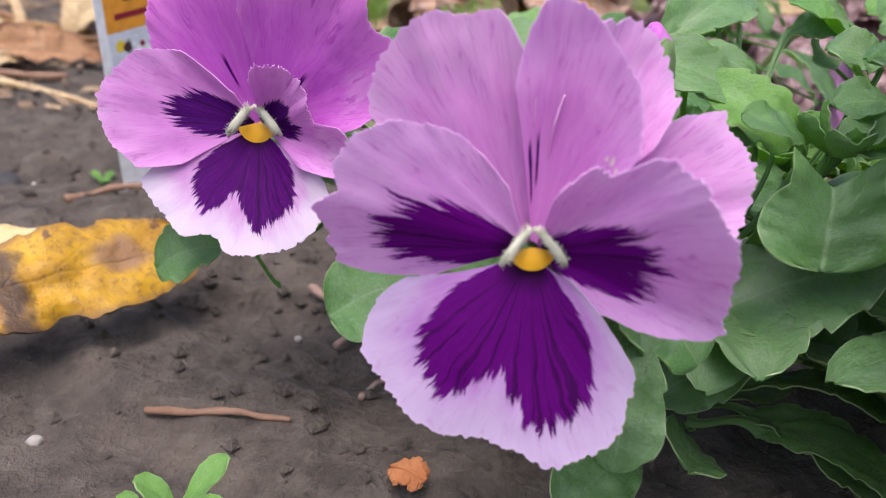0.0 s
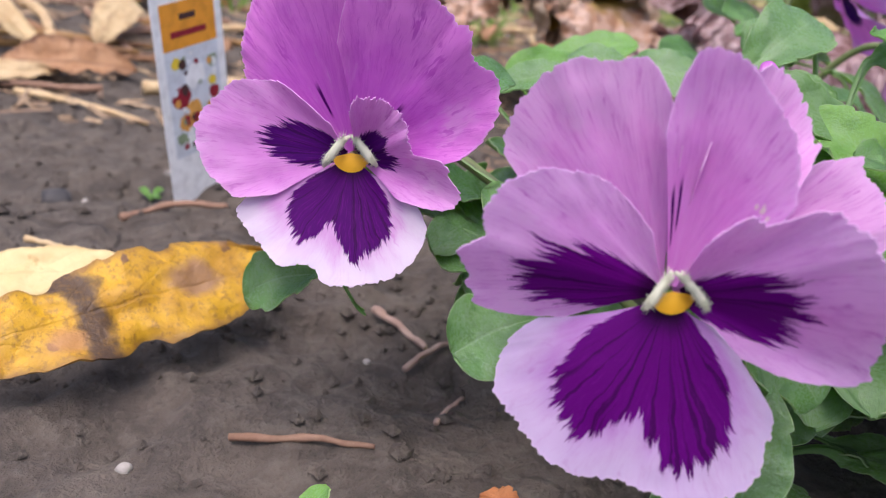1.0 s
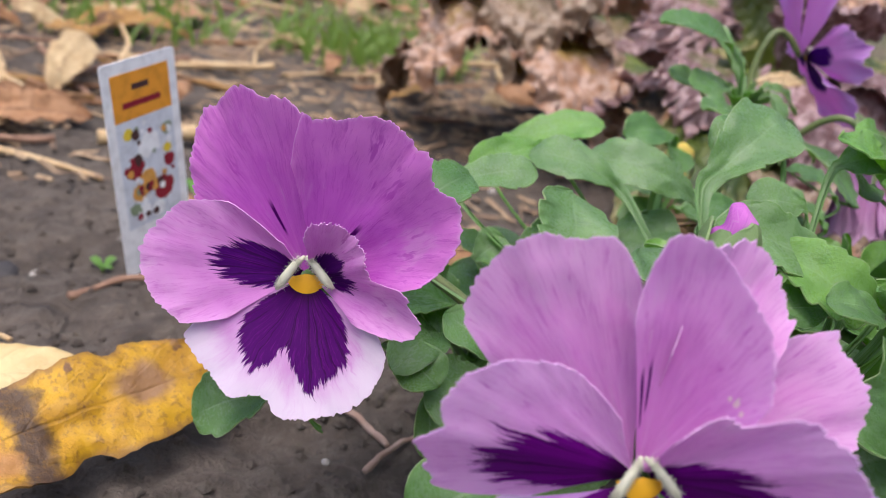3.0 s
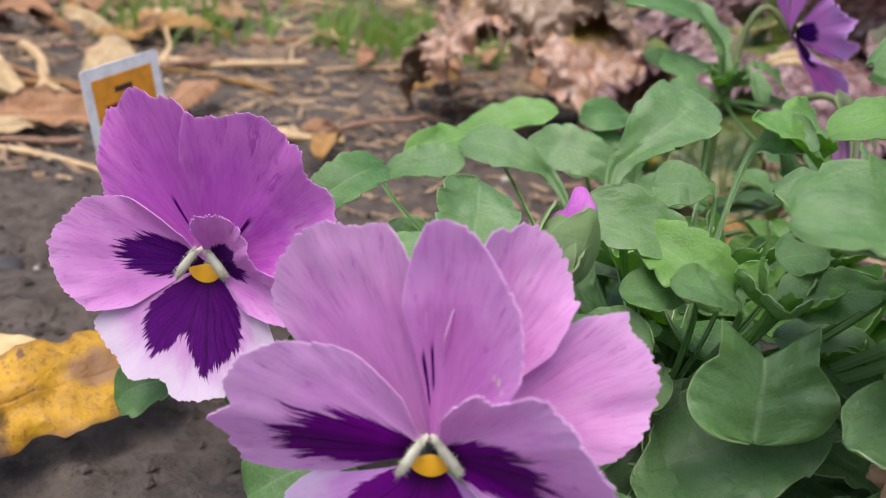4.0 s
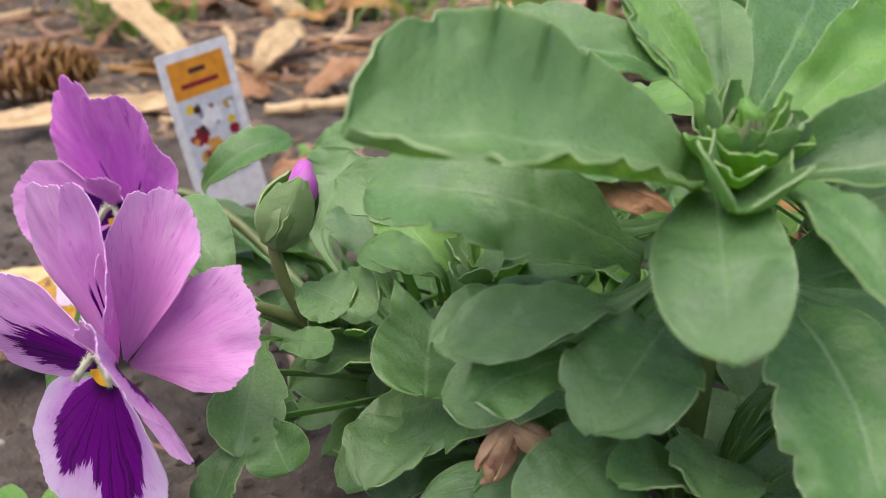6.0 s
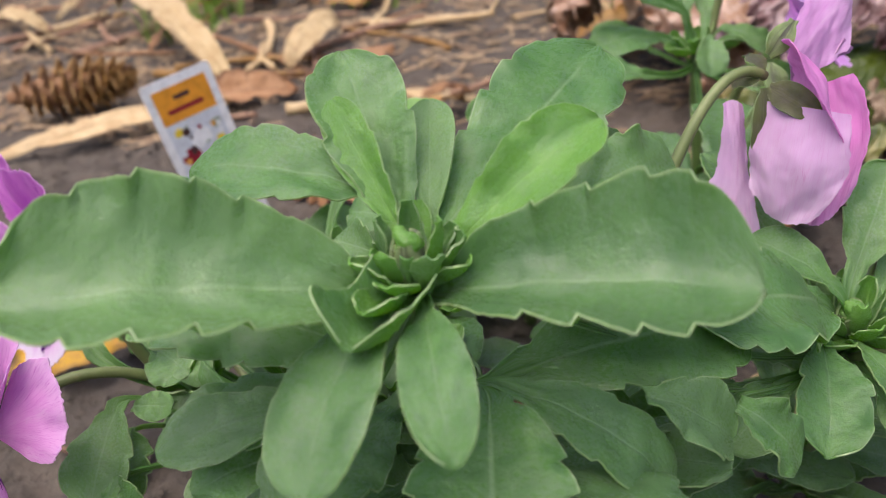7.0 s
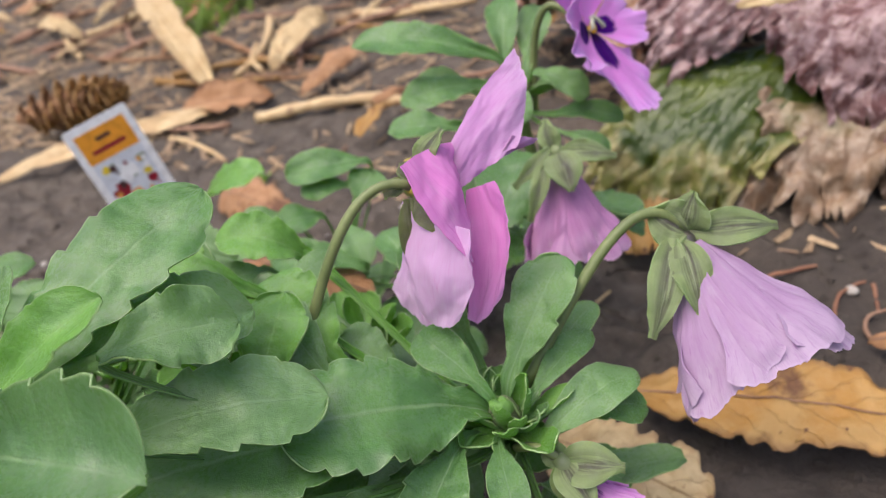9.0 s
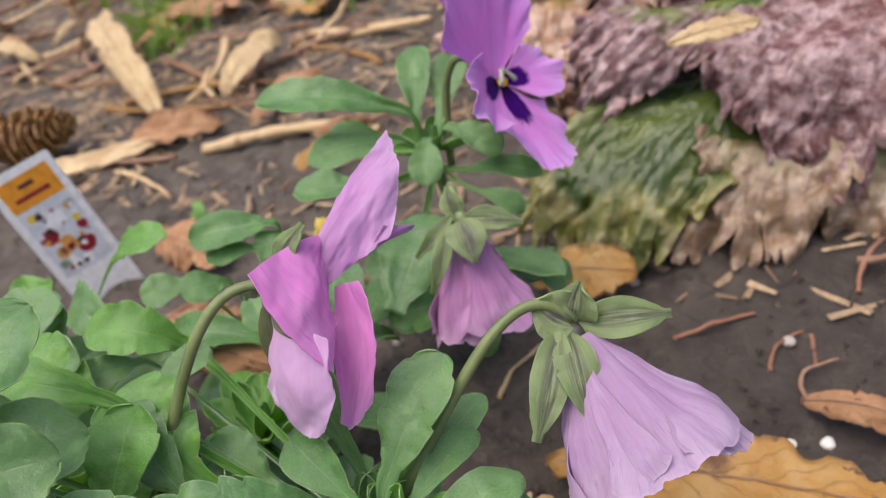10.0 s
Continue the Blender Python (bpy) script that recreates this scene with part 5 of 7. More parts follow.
leaf(plant_a, (0.1250, 0.1430, 0.1260), (0.1177, 0.1609, 0.1402), 0.0090, (0.35, -0.75, 0.50), 0.03, 0, GREEN, 0.4)
leaf(plant_a, (0.1270, 0.1440, 0.1245), (0.1370, 0.1975, 0.1395), 0.0225, (0.35, -0.55, 0.75), 0.04, 5, GREEN, 0.2)
leaf(plant_a, (0.1295, 0.1400, 0.1230), (0.1482, 0.1611, 0.1390), 0.0135, (0.10, -0.75, 0.60), 0.08, 2, FRESH, 0.5)
leaf(plant_a, (0.1235, 0.1285, 0.1190), (0.1285, 0.0960, 0.1105), 0.0168, (-0.05, -0.80, 0.58), 0.10, 0, MID, 0.15, wave=0.05)
leaf(plant_a, (0.1320, 0.1265, 0.1210), (0.1465, 0.1040, 0.1150), 0.0100, (0.20, -0.50, 0.85), 0.14, 0, GREEN, 0.25)
leaf(plant_a, (0.1268, 0.1290, 0.1205), (0.1272, 0.1125, 0.1222), 0.0145, (0.10, -0.20, 0.97), -0.10, 0, GREEN, 1.15, wave=0.03, neck=0.75, lobe=0.0, tip=8.0)
leaf(plant_a, (0.1371, 0.1520, 0.0930), (0.1695, 0.1850, 0.0880), 0.0260, (0.50, -0.25, 0.83), 0.10, 5, GREEN, 0.25, wave=0.08, root=(0.128, 0.142, 0.094))
leaf(plant_a, (0.1411, 0.1384, 0.0989), (0.1663, 0.1415, 0.0828), 0.0145, (0.35, -0.25, 0.90), 0.14, 3, GREEN, 0.2, wave=0.08, root=(0.128, 0.140, 0.096))
leaf(plant_a, (0.1375, 0.1337, 0.0990), (0.1510, 0.1030, 0.0850), 0.0265, (0.20, -0.45, 0.87), 0.12, 4, GREEN, 0.2, wave=0.08, root=(0.128, 0.141, 0.097))

# ---- dense small leaves in the hearts of the rosettes, and the foliage below ----
def heart_leaves(plant, centre, n, reach, lift, seed):
    r = random.Random(seed)
    c = Vector(centre)
    for i in range(n):
        a = 2.4 * i + r.uniform(-0.3, 0.3)
        k = 0.35 + 0.65 * i / n
        out = Vector((math.cos(a), math.sin(a), 0))
        b = c + out * 0.0015
        e = c + out * reach * k * r.uniform(0.7, 1.1) + Vector((0, 0, lift * (1.25 - 0.8 * k) * r.uniform(0.7, 1.2)))
        leaf(plant, b, e, reach * k * r.uniform(0.46, 0.68), out * -0.7 + Vector((0, 0, 0.7)), arch=-0.10, teeth=r.choice((0, 0, 2)), mat=r.choice((GREEN, FRESH, FRESH)), fold=r.uniform(0.5, 1.0))


def under_leaves(plant, foot, n, r0, r1, z0, z1, seed, arc=(0.0, 360.0)):
    r = random.Random(seed)
    for i in range(n):
        a = radians(r.uniform(*arc))
        out = Vector((math.cos(a), math.sin(a), 0))
        far = r.uniform(r0, r1)
        z = r.uniform(z0, z1)
        b = Vector(foot) + out * far * 0.45 + Vector((0, 0, z * r.uniform(0.7, 1.0)))
        e = Vector(foot) + out * (far * 0.45 + r.uniform(0.022, 0.036)) + Vector((r.uniform(-0.01, 0.01), r.uniform(-0.01, 0.01), z + r.uniform(-0.012, 0.006)))
        leaf(plant, b, e, r.uniform(0.012, 0.021), (r.uniform(-0.4, 0.4) + 0.1, r.uniform(-0.6, 0.2), 0.8), arch=r.uniform(0.05, 0.2), teeth=r.choice((0, 2, 3)), mat=r.choice((GREEN, DULL_SHADED, DULL_SHADED, GREEN, DULL_SHADED)), neck=0.16, root=Vector(foot) + Vector((r.uniform(-0.004, 0.004), r.uniform(-0.004, 0.004), z * 0.55)))


heart_leaves(plant_a, (0.1263, 0.1345, 0.1200), 16, 0.015, 0.011, 5)
heart_leaves(plant_b, (0.1905, 0.2175, 0.0680), 20, 0.018, 0.013, 6)
heart_leaves(plant_d, (0.1290, 0.3460, 0.0930), 9, 0.016, 0.010, 7)
heart_leaves(plant_c, (0.0840, 0.1500, 0.0860), 8, 0.014, 0.010, 8)
heart_leaves(plant_c, (0.0530, 0.1500, 0.0680), 8, 0.014, 0.008, 9)
heart_leaves(plant_c, (0.0700, 0.1950, 0.0720), 10, 0.024, 0.014, 31)
heart_leaves(plant_c, (0.0960, 0.2080, 0.0680), 11, 0.026, 0.014, 32)
heart_leaves(plant_c, (0.1050, 0.1650, 0.0700), 11, 0.024, 0.012, 33)
heart_leaves(plant_b, (0.1550, 0.1980, 0.0780), 9, 0.022, 0.012, 35)
heart_leaves(plant_b, (0.1300, 0.2350, 0.0620), 11, 0.026, 0.014, 36)
under_leaves(plant_a, (0.1300, 0.1480, 0.0), 26, 0.020, 0.050, 0.030, 0.085, 11)
under_leaves(plant_a, (0.1320, 0.1380, 0.0), 18, 0.015, 0.040, 0.035, 0.090, 21, (190.0, 350.0))
under_leaves(plant_a, (0.1500, 0.1750, 0.0), 16, 0.015, 0.040, 0.020, 0.060, 12)
under_leaves(plant_b, (0.1800, 0.2200, 0.0), 14, 0.015, 0.032, 0.015, 0.045, 13)
under_leaves(plant_b, (0.1500, 0.2250, 0.0), 16, 0.015, 0.036, 0.020, 0.060, 14)
under_leaves(plant_c, (0.0780, 0.1700, 0.0), 18, 0.015, 0.045, 0.015, 0.060, 15)
under_leaves(plant_c, (0.0650, 0.1980, 0.0), 20, 0.015, 0.045, 0.025, 0.075, 16)
under_leaves(plant_c, (0.0150, 0.2150, 0.0), 14, 0.012, 0.034, 0.030, 0.062, 19)
under_leaves(plant_c, (0.0420, 0.2250, 0.0), 12, 0.012, 0.036, 0.035, 0.072, 20)
under_leaves(plant_d, (0.1300, 0.3450, 0.0), 16, 0.015, 0.040, 0.015, 0.065, 17)
under_leaves(plant_e, (0.0850, 0.2850, 0.0), 14, 0.015, 0.035, 0.015, 0.045, 18)

# ---- red leaf lettuce ----
def lettuce_material(name, deep, bright, margin, margin_light, lo, hi):
    """A puckered lettuce leaf: two greens inside, the margin's two tones from lo to hi along the blade."""
    m, tr, b = material(name, 0.30)
    uv = node(tr, "ShaderNodeUVMap").outputs[0]
    v = node(tr, "ShaderNodeSeparateXYZ", (0, uv)).outputs[1]
    info = node(tr, "ShaderNodeObjectInfo").outputs["Random"]
    co = node(tr, "ShaderNodeTexCoord").outputs["Object"]
    cloud = noise_tex(tr, co, 38.0, 4.0)
    blister = noise_tex(tr, co, 150.0, 4.0, 0.6)
    fine = noise_tex(tr, co, 520.0, 4.0, 0.65)
    green = mix(tr, ramp(tr, cloud, 0.35, 0.65), deep, bright)
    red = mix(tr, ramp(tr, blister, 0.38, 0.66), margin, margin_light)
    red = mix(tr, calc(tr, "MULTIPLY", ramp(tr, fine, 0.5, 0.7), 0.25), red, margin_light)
    edge = ramp(tr, calc(tr, "ADD", v, calc(tr, "ADD", calc(tr, "MULTIPLY", calc(tr, "SUBTRACT", cloud, 0.5), 0.8), calc(tr, "MULTIPLY", calc(tr, "SUBTRACT", info, 0.5), 0.1))), lo, hi)
    col = mix(tr, edge, green, red)
    tr.links.new(col, b.inputs["Base Color"])
    b.inputs["Specular IOR Level"].default_value = 0.8
    bump(tr, b, calc(tr, "ADD", blister, calc(tr, "MULTIPLY", fine, 0.15)), 0.8, 0.0026)
    let_light_through(tr, b, col, 0.30)
    return m


# in both reds the paler margin tone also paints highlights onto the blister crests
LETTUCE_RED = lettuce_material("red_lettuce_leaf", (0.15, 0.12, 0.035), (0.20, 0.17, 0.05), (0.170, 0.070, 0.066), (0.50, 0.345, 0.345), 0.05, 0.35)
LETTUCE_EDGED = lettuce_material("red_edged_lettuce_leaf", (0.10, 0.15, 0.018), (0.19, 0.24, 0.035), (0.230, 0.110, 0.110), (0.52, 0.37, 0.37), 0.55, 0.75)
LETTUCE_GREEN = lettuce_material("green_lettuce_leaf", (0.042, 0.078, 0.006), (0.098, 0.138, 0.014), (0.22, 0.23, 0.05), (0.42, 0.36, 0.16), 0.66, 0.94)
LETTUCE_TAN = lettuce_material("tan_lettuce_leaf", (0.13, 0.17, 0.03), (0.25, 0.24, 0.06), (0.30, 0.19, 0.115), (0.46, 0.35, 0.25), 0.45, 0.75)
LETTUCE_RUST = lettuce_material("yellowing_lettuce_leaf", (0.50, 0.36, 0.05), (0.62, 0.45, 0.09), (0.50, 0.27, 0.15), (0.66, 0.48, 0.38), 0.40, 0.70)


def lettuce_leaf(plant, base, mid, end, width, side, mat, frill=0.006, pucker=0.0022, seed=1):
    """A broad blistered leaf along base, mid and end, with a frilled margin. side: the way its breadth runs."""
    base, mid, end = Vector(base), Vector(mid), Vector(end)
    side = Vector(side).normalized()
    rows, cols = 56, 170
    rnd = wavy(seed * 1.3)
    pts, uvs = np.zeros((rows, cols, 3)), np.zeros((rows, cols, 2))
    off = Vector((seed * 3.1, seed * 1.7, 0))
    length = (mid - base).length + (end - mid).length
    for j in range(cols):
        u = j / (cols - 1)
        w = 2 * u - 1
        tip = (1 - 0.40 * abs(w) ** 2.4) * (1 + 0.10 * rnd(u * 5) + 0.07 * rnd(u * 13 + 7) + 0.03 * rnd(u * 34 + 3))
        scallop = abs(math.sin(math.pi * (u * width * 110 + 0.8 * rnd(u * 4 + 50)))) ** 0.6 - 0.6
        for i in range(rows):
            v = i / (rows - 1)
            g = v * (1 + (tip - 1) * v + 0.085 * scallop * v ** 7)
            p = base * (1 - g) ** 2 + mid * 2 * g * (1 - g) + end * g * g
            t = ((mid - base) * 2 * (1 - g) + (end - mid) * 2 * g).normalized()
            n = side.cross(t).normalized()
            half = width / 2 * (0.22 + 0.78 * math.sin(math.pi / 2 * min(1.0, v / 0.8)))
            p = p + side * half * w * (1 + 0.05 * rnd(v * 7 + 30))
            q = Vector((w * half, g * length, 0))
            k = max(max(0.0, (v - 0.72) / 0.28), max(0.0, (abs(w) - 0.74) / 0.26) * min(1.0, 2.5 * v))
            cell = noise.voronoi(q * 150 + off)[0][0]
            small = noise.voronoi(q * 320 + off)[0][0]
            lump = (0.45 - cell) * 1.5 + (0.4 - small) * 0.6
            lift = pucker * lump * min(1.0, 3 * v) + 0.010 * noise.noise(q * 24 + off) * min(1.0, 3 * v)
            lift += frill * k * (1.5 * noise.noise(q * 62 + off * 2) + 1.2 * noise.noise(q * 120 + off * 3) + 0.6 * noise.noise(q * 230 + off)) + 0.3 * frill * k * k
            p = p + n * lift + t * frill * 0.8 * k * noise.noise(q * 75 + off * 4) + side * frill * 0.8 * k * noise.noise(q * 75 + off * 5)
            pts[i, j] = p
            uvs[i, j] = (u, max(v, 0.55 + 0.45 * k if k > 0 and abs(w) > 0.74 else 0.0))
    verts, faces, uv = sheet(pts, uvs, 0.0005)
    inv = plant.matrix_basis.inverted()
    return link_mesh("leaf", [inv @ Vector(v) for v in verts], faces, mat, plant, uv)


lettuce = thing("lettuce_plant", (0.222, 0.535, 0.0), "frilly red leaf lettuce with olive green lower leaves, in the soil", "lettuce")
for seed, (base, mid, end, width, side, mat, frill) in enumerate((
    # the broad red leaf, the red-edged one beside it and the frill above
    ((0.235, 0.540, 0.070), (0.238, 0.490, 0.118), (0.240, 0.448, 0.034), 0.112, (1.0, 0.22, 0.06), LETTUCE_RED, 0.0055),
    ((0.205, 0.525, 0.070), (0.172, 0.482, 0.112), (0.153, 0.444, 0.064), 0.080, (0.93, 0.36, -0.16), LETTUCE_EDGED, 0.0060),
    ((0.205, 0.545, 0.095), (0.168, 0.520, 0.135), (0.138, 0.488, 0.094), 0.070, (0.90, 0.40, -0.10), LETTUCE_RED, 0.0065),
    ((0.205, 0.530, 0.090), (0.195, 0.518, 0.110), (0.183, 0.502, 0.096), 0.034, (0.95, 0.30, 0.0), LETTUCE_GREEN, 0.0030),
    # the olive leaves under them that lie down on the soil
    ((0.205, 0.515, 0.045), (0.176, 0.462, 0.082), (0.163, 0.400, 0.006), 0.100, (0.94, 0.33, 0.0), LETTUCE_GREEN, 0.0058),
    ((0.190, 0.520, 0.040), (0.150, 0.470, 0.065), (0.127, 0.414, 0.010), 0.060, (0.90, 0.42, 0.05), LETTUCE_GREEN, 0.0060),
    ((0.200, 0.510, 0.030), (0.190, 0.460, 0.045), (0.186, 0.416, 0.004), 0.060, (0.96, 0.28, 0.0), LETTUCE_TAN, 0.0060),
    # the tan leaves below the red one
    ((0.225, 0.510, 0.045), (0.222, 0.466, 0.068), (0.222, 0.426, 0.004), 0.075, (1.0, 0.18, 0.0), LETTUCE_TAN, 0.0068),
    ((0.255, 0.520, 0.040), (0.265, 0.480, 0.062), (0.268, 0.444, 0.004), 0.080, (1.0, 0.25, 0.0), LETTUCE_TAN, 0.0068),
    ((0.275, 0.530, 0.050), (0.300, 0.500, 0.070), (0.318, 0.470, 0.010), 0.085, (0.90, 0.45, 0.0), LETTUCE_EDGED, 0.0065),
    # the rest of the head
    ((0.265, 0.540, 0.080), (0.300, 0.515, 0.120), (0.322, 0.485, 0.070), 0.095, (0.90, 0.50, 0.0), LETTUCE_RED, 0.0065),
    ((0.195, 0.545, 0.060), (0.150, 0.530, 0.090), (0.112, 0.505, 0.040), 0.080, (0.50, 0.86, 0.0), LETTUCE_RED, 0.0065),
    ((0.195, 0.560, 0.060), (0.155, 0.575, 0.095), (0.110, 0.580, 0.050), 0.090, (-0.15, 0.98, 0.0), LETTUCE_EDGED, 0.0065),
    ((0.215, 0.580, 0.070), (0.205, 0.625, 0.110), (0.195, 0.660, 0.050), 0.110, (-1.0, 0.10, 0.0), LETTUCE_RED, 0.0065),
    ((0.260, 0.570, 0.070), (0.300, 0.600, 0.110), (0.335, 0.625, 0.050), 0.110, (-0.50, 0.86, 0.0), LETTUCE_RED, 0.0065),
    ((0.230, 0.550, 0.080), (0.232, 0.560, 0.130), (0.225, 0.535, 0.150), 0.080, (1.0, 0.1, 0.0), LETTUCE_EDGED, 0.0060),
    ((0.245, 0.545, 0.080), (0.262, 0.540, 0.135), (0.268, 0.505, 0.135), 0.080, (1.0, 0.2, 0.0), LETTUCE_RED, 0.0060),
)):
    lettuce_leaf(lettuce, base, mid, end, width, side, mat, frill, 0.0022, seed + 1)
CROWN = Vector((0.225, 0.540, 0.0))
stalk(lettuce, (CROWN + Vector((0, 0, -0.006)), CROWN + Vector((0, 0, 0.03)), CROWN + Vector((0, 0, 0.06)), CROWN + Vector((0, 0, 0.09))), 0.030, 0.026, LETTUCE_GREEN, "stem")

second = thing("lettuce_plant", (0.075, 0.580, 0.0), "small red leaf lettuce with yellowing leaves behind the pansies", "lettuce")
LB = Vector((0.075, 0.580, 0.012))
for i in range(12):
    a = 2.4 * i + 0.4
    k = 1.0 - 0.55 * i / 12
    out = Vector((math.cos(a), math.sin(a), 0))
    lettuce_leaf(second, LB + Vector((0, 0, 0.045 + 0.006 * i)), LB + out * 0.060 * k + Vector((0, 0, 0.085 + 0.007 * i)), LB + out * 0.095 * k + Vector((0, 0, 0.004 + 0.008 * i)), 0.085, Vector((-out.y, out.x, 0)), (LETTUCE_RUST, LETTUCE_TAN, LETTUCE_RUST, LETTUCE_TAN)[i % 4], 0.0075, 0.0022, 30 + i)

third = thing("lettuce_plant", (0.330, 0.860, 0.0), "tall bolting red and yellow-green lettuce behind the bed", "lettuce")
LD = Vector((0.330, 0.860, 0.0))
for i in range(16):
    a = 2.4 * i + 0.9
    k = i / 15
    out = Vector((math.cos(a), math.sin(a), 0))
    lettuce_leaf(third, LD + out * 0.02 + Vector((0, 0, 0.05 + 0.15 * k)), LD + out * (0.11 - 0.05 * k) + Vector((0, 0, 0.10 + 0.20 * k)), LD + out * (0.21 - 0.12 * k) + Vector((0, 0, 0.02 + 0.22 * k)), 0.13, Vector((-out.y, out.x, 0)), (LETTUCE_EDGED, LETTUCE_TAN, LETTUCE_GREEN, LETTUCE_RUST)[i % 4], 0.010, 0.003, 70 + i)
stalk(third, (LD + Vector((0, 0, -0.01)), LD + Vector((0, 0, 0.08)), LD + Vector((0, 0, 0.15)), LD + Vector((0, 0, 0.25))), 0.030, 0.022, None, "stem")

# ---- the plant label ----
WHITE_CARD = plain("white_plastic", (0.86, 0.87, 0.88), 0.4)
ORANGE_CARD = plain("orange_print", (0.80, 0.33, 0.03), 0.45)
PALE_PRINT = plain("pale_print", (0.66, 0.70, 0.76), 0.45)
RED_PRINT = plain("red_print", (0.28, 0.012, 0.03), 0.45)
GOLD_PRINT = plain("gold_print", (0.72, 0.36, 0.08), 0.45)
YELLOW_PRINT = plain("yellow_print", (0.80, 0.60, 0.05), 0.45)
DARK_PRINT = plain("dark_print", (0.07, 0.03, 0.03), 0.45)
GREEN_PRINT = plain("green_print", (0.25, 0.32, 0.20), 0.45)


def slab(name, x0, x1, y0, y1, z0, z1, mat, parent, corner=0.0008, label=""):
    """A flat rounded plate in its parent's axes."""
    bm = bmesh.new()
    ring = []
    for cx, cy, a0 in ((x1 - corner, y1 - corner, 0), (x0 + corner, y1 - corner, 90), (x0 + corner, y0 + corner, 180), (x1 - corner, y0 + corner, 270)):
        for k in range(5):
            a = radians(a0 + 22.5 * k)
            ring.append(bm.verts.new((cx + corner * math.cos(a), cy + corner * math.sin(a), z0)))
    face = bm.faces.new(ring)
    out = bmesh.ops.extrude_face_region(bm, geom=[face])
    bmesh.ops.translate(bm, vec=(0, 0, z1 - z0), verts=[v for v in out["geom"] if isinstance(v, bmesh.types.BMVert)])
    bmesh.ops.recalc_face_normals(bm, faces=bm.faces)
    me = bpy.data.meshes.new(name)
    bm.to_mesh(me)
    bm.free()
    me.materials.append(mat)
    ob = new(name, me)
    ob.parent = parent
    if label:
        ob["label"] = label
    return ob


def blob(name, x, y, r, z, mat, parent, seed):
    """A small flat printed flower with a lobed outline."""
    rnd = wavy(seed)
    ring = [(x + r * (1 + 0.3 * rnd(k * 0.9)) * math.cos(k * math.pi / 9), y + r * (1 + 0.3 * rnd(k * 0.9)) * math.sin(k * math.pi / 9)) for k in range(18)]
    verts = [(a, b, z) for a, b in ring] + [(a, b, z + 0.00006) for a, b in ring]
    faces = [tuple(range(18, 36))] + [(k, (k + 1) % 18, 18 + (k + 1) % 18, 18 + k) for k in range(18)]
    return link_mesh(name, verts, faces, mat, parent, smooth=False)


def plant_label():
    tl, tr_, bl = Vector((-0.1100, 0.3049, 0.0789)), Vector((-0.0926, 0.3346, 0.0845)), Vector((-0.1027, 0.3122, 0.0078))
    x = (tr_ - tl).normalized()
    y = (tl - bl)
    h, w = y.length, 0.0349
    y = (y - x * x.dot(y)).normalized()
    m = Matrix((x, y, x.cross(y))).transposed().to_4x4()
    m.translation = bl
    ob = new("plant_label")
    ob.matrix_basis = m
    ob.empty_display_size = 0.01
    tagged(ob, "white plastic plant label with orange heading, stuck in the soil", "plant label")
    slab("card", 0, w, -0.022, h, -0.0004, 0.0, WHITE_CARD, ob, 0.0015)
    slab("heading", 0.0038, w - 0.0038, h - 0.0215, h - 0.0045, 0.0, 0.0001, ORANGE_CARD, ob, 0.0003, "orange printed heading")
    slab("picture", 0.0038, w - 0.0038, 0.0085, h - 0.0216, 0.0, 0.0001, PALE_PRINT, ob, 0.0003, "printed picture of mixed pansies")
    for i, (a, b, yy) in enumerate(((0.013, 0.021, h - 0.010), (0.008, 0.026, h - 0.016))):
        slab("heading_line", a, b, yy - 0.0011, yy + 0.0011, 0.0001, 0.00018, DARK_PRINT if i == 0 else RED_PRINT, ob, 0.0002)
    pw, ph = w - 0.0076, h - 0.0301
    flowers = (
        (0.52, 0.72, 5.4, WHITE_CARD), (0.64, 0.54, 5.0, PALE_PRINT), (0.22, 0.56, 4.4, RED_PRINT), (0.30, 0.63, 2.0, DARK_PRINT), (0.42, 0.40, 4.6, GOLD_PRINT), (0.26, 0.32, 3.6, GOLD_PRINT),
        (0.44, 0.34, 1.9, DARK_PRINT), (0.70, 0.28, 5.0, RED_PRINT), (0.64, 0.34, 1.8, DARK_PRINT), (0.18, 0.88, 2.2, YELLOW_PRINT), (0.30, 0.86, 2.0, DARK_PRINT), (0.84, 0.64, 2.0, YELLOW_PRINT),
        (0.85, 0.52, 2.6, RED_PRINT), (0.86, 0.82, 2.4, GREEN_PRINT), (0.30, 0.12, 3.4, WHITE_CARD), (0.56, 0.10, 3.2, WHITE_CARD), (0.82, 0.12, 3.0, PALE_PRINT), (0.14, 0.18, 2.4, GREEN_PRINT),
    )
    for i, (fx, fy, size, mat) in enumerate(flowers):
        r = size / 1000
        blob("printed_flower", 0.0038 + max(r * 1.3, min(pw - r * 1.3, fx * pw)), 0.0085 + max(r * 1.3, min(ph - r * 1.3, fy * ph)), r, 0.0001 + 0.000008 * i, mat, ob, i + 3)
    rp = random.Random(4)
    for i in range(36):
        mat = rp.choice((WHITE_CARD, PALE_PRINT, GREEN_PRINT, DARK_PRINT, RED_PRINT, WHITE_CARD, GOLD_PRINT))
        size = rp.uniform(0.0007, 0.0016)
        blob("printed_flower", rp.uniform(0.0062, w - 0.0062), rp.uniform(0.0110, h - 0.0240), size, 0.00026 + 0.000004 * i, mat, ob, i + 40)


plant_label()

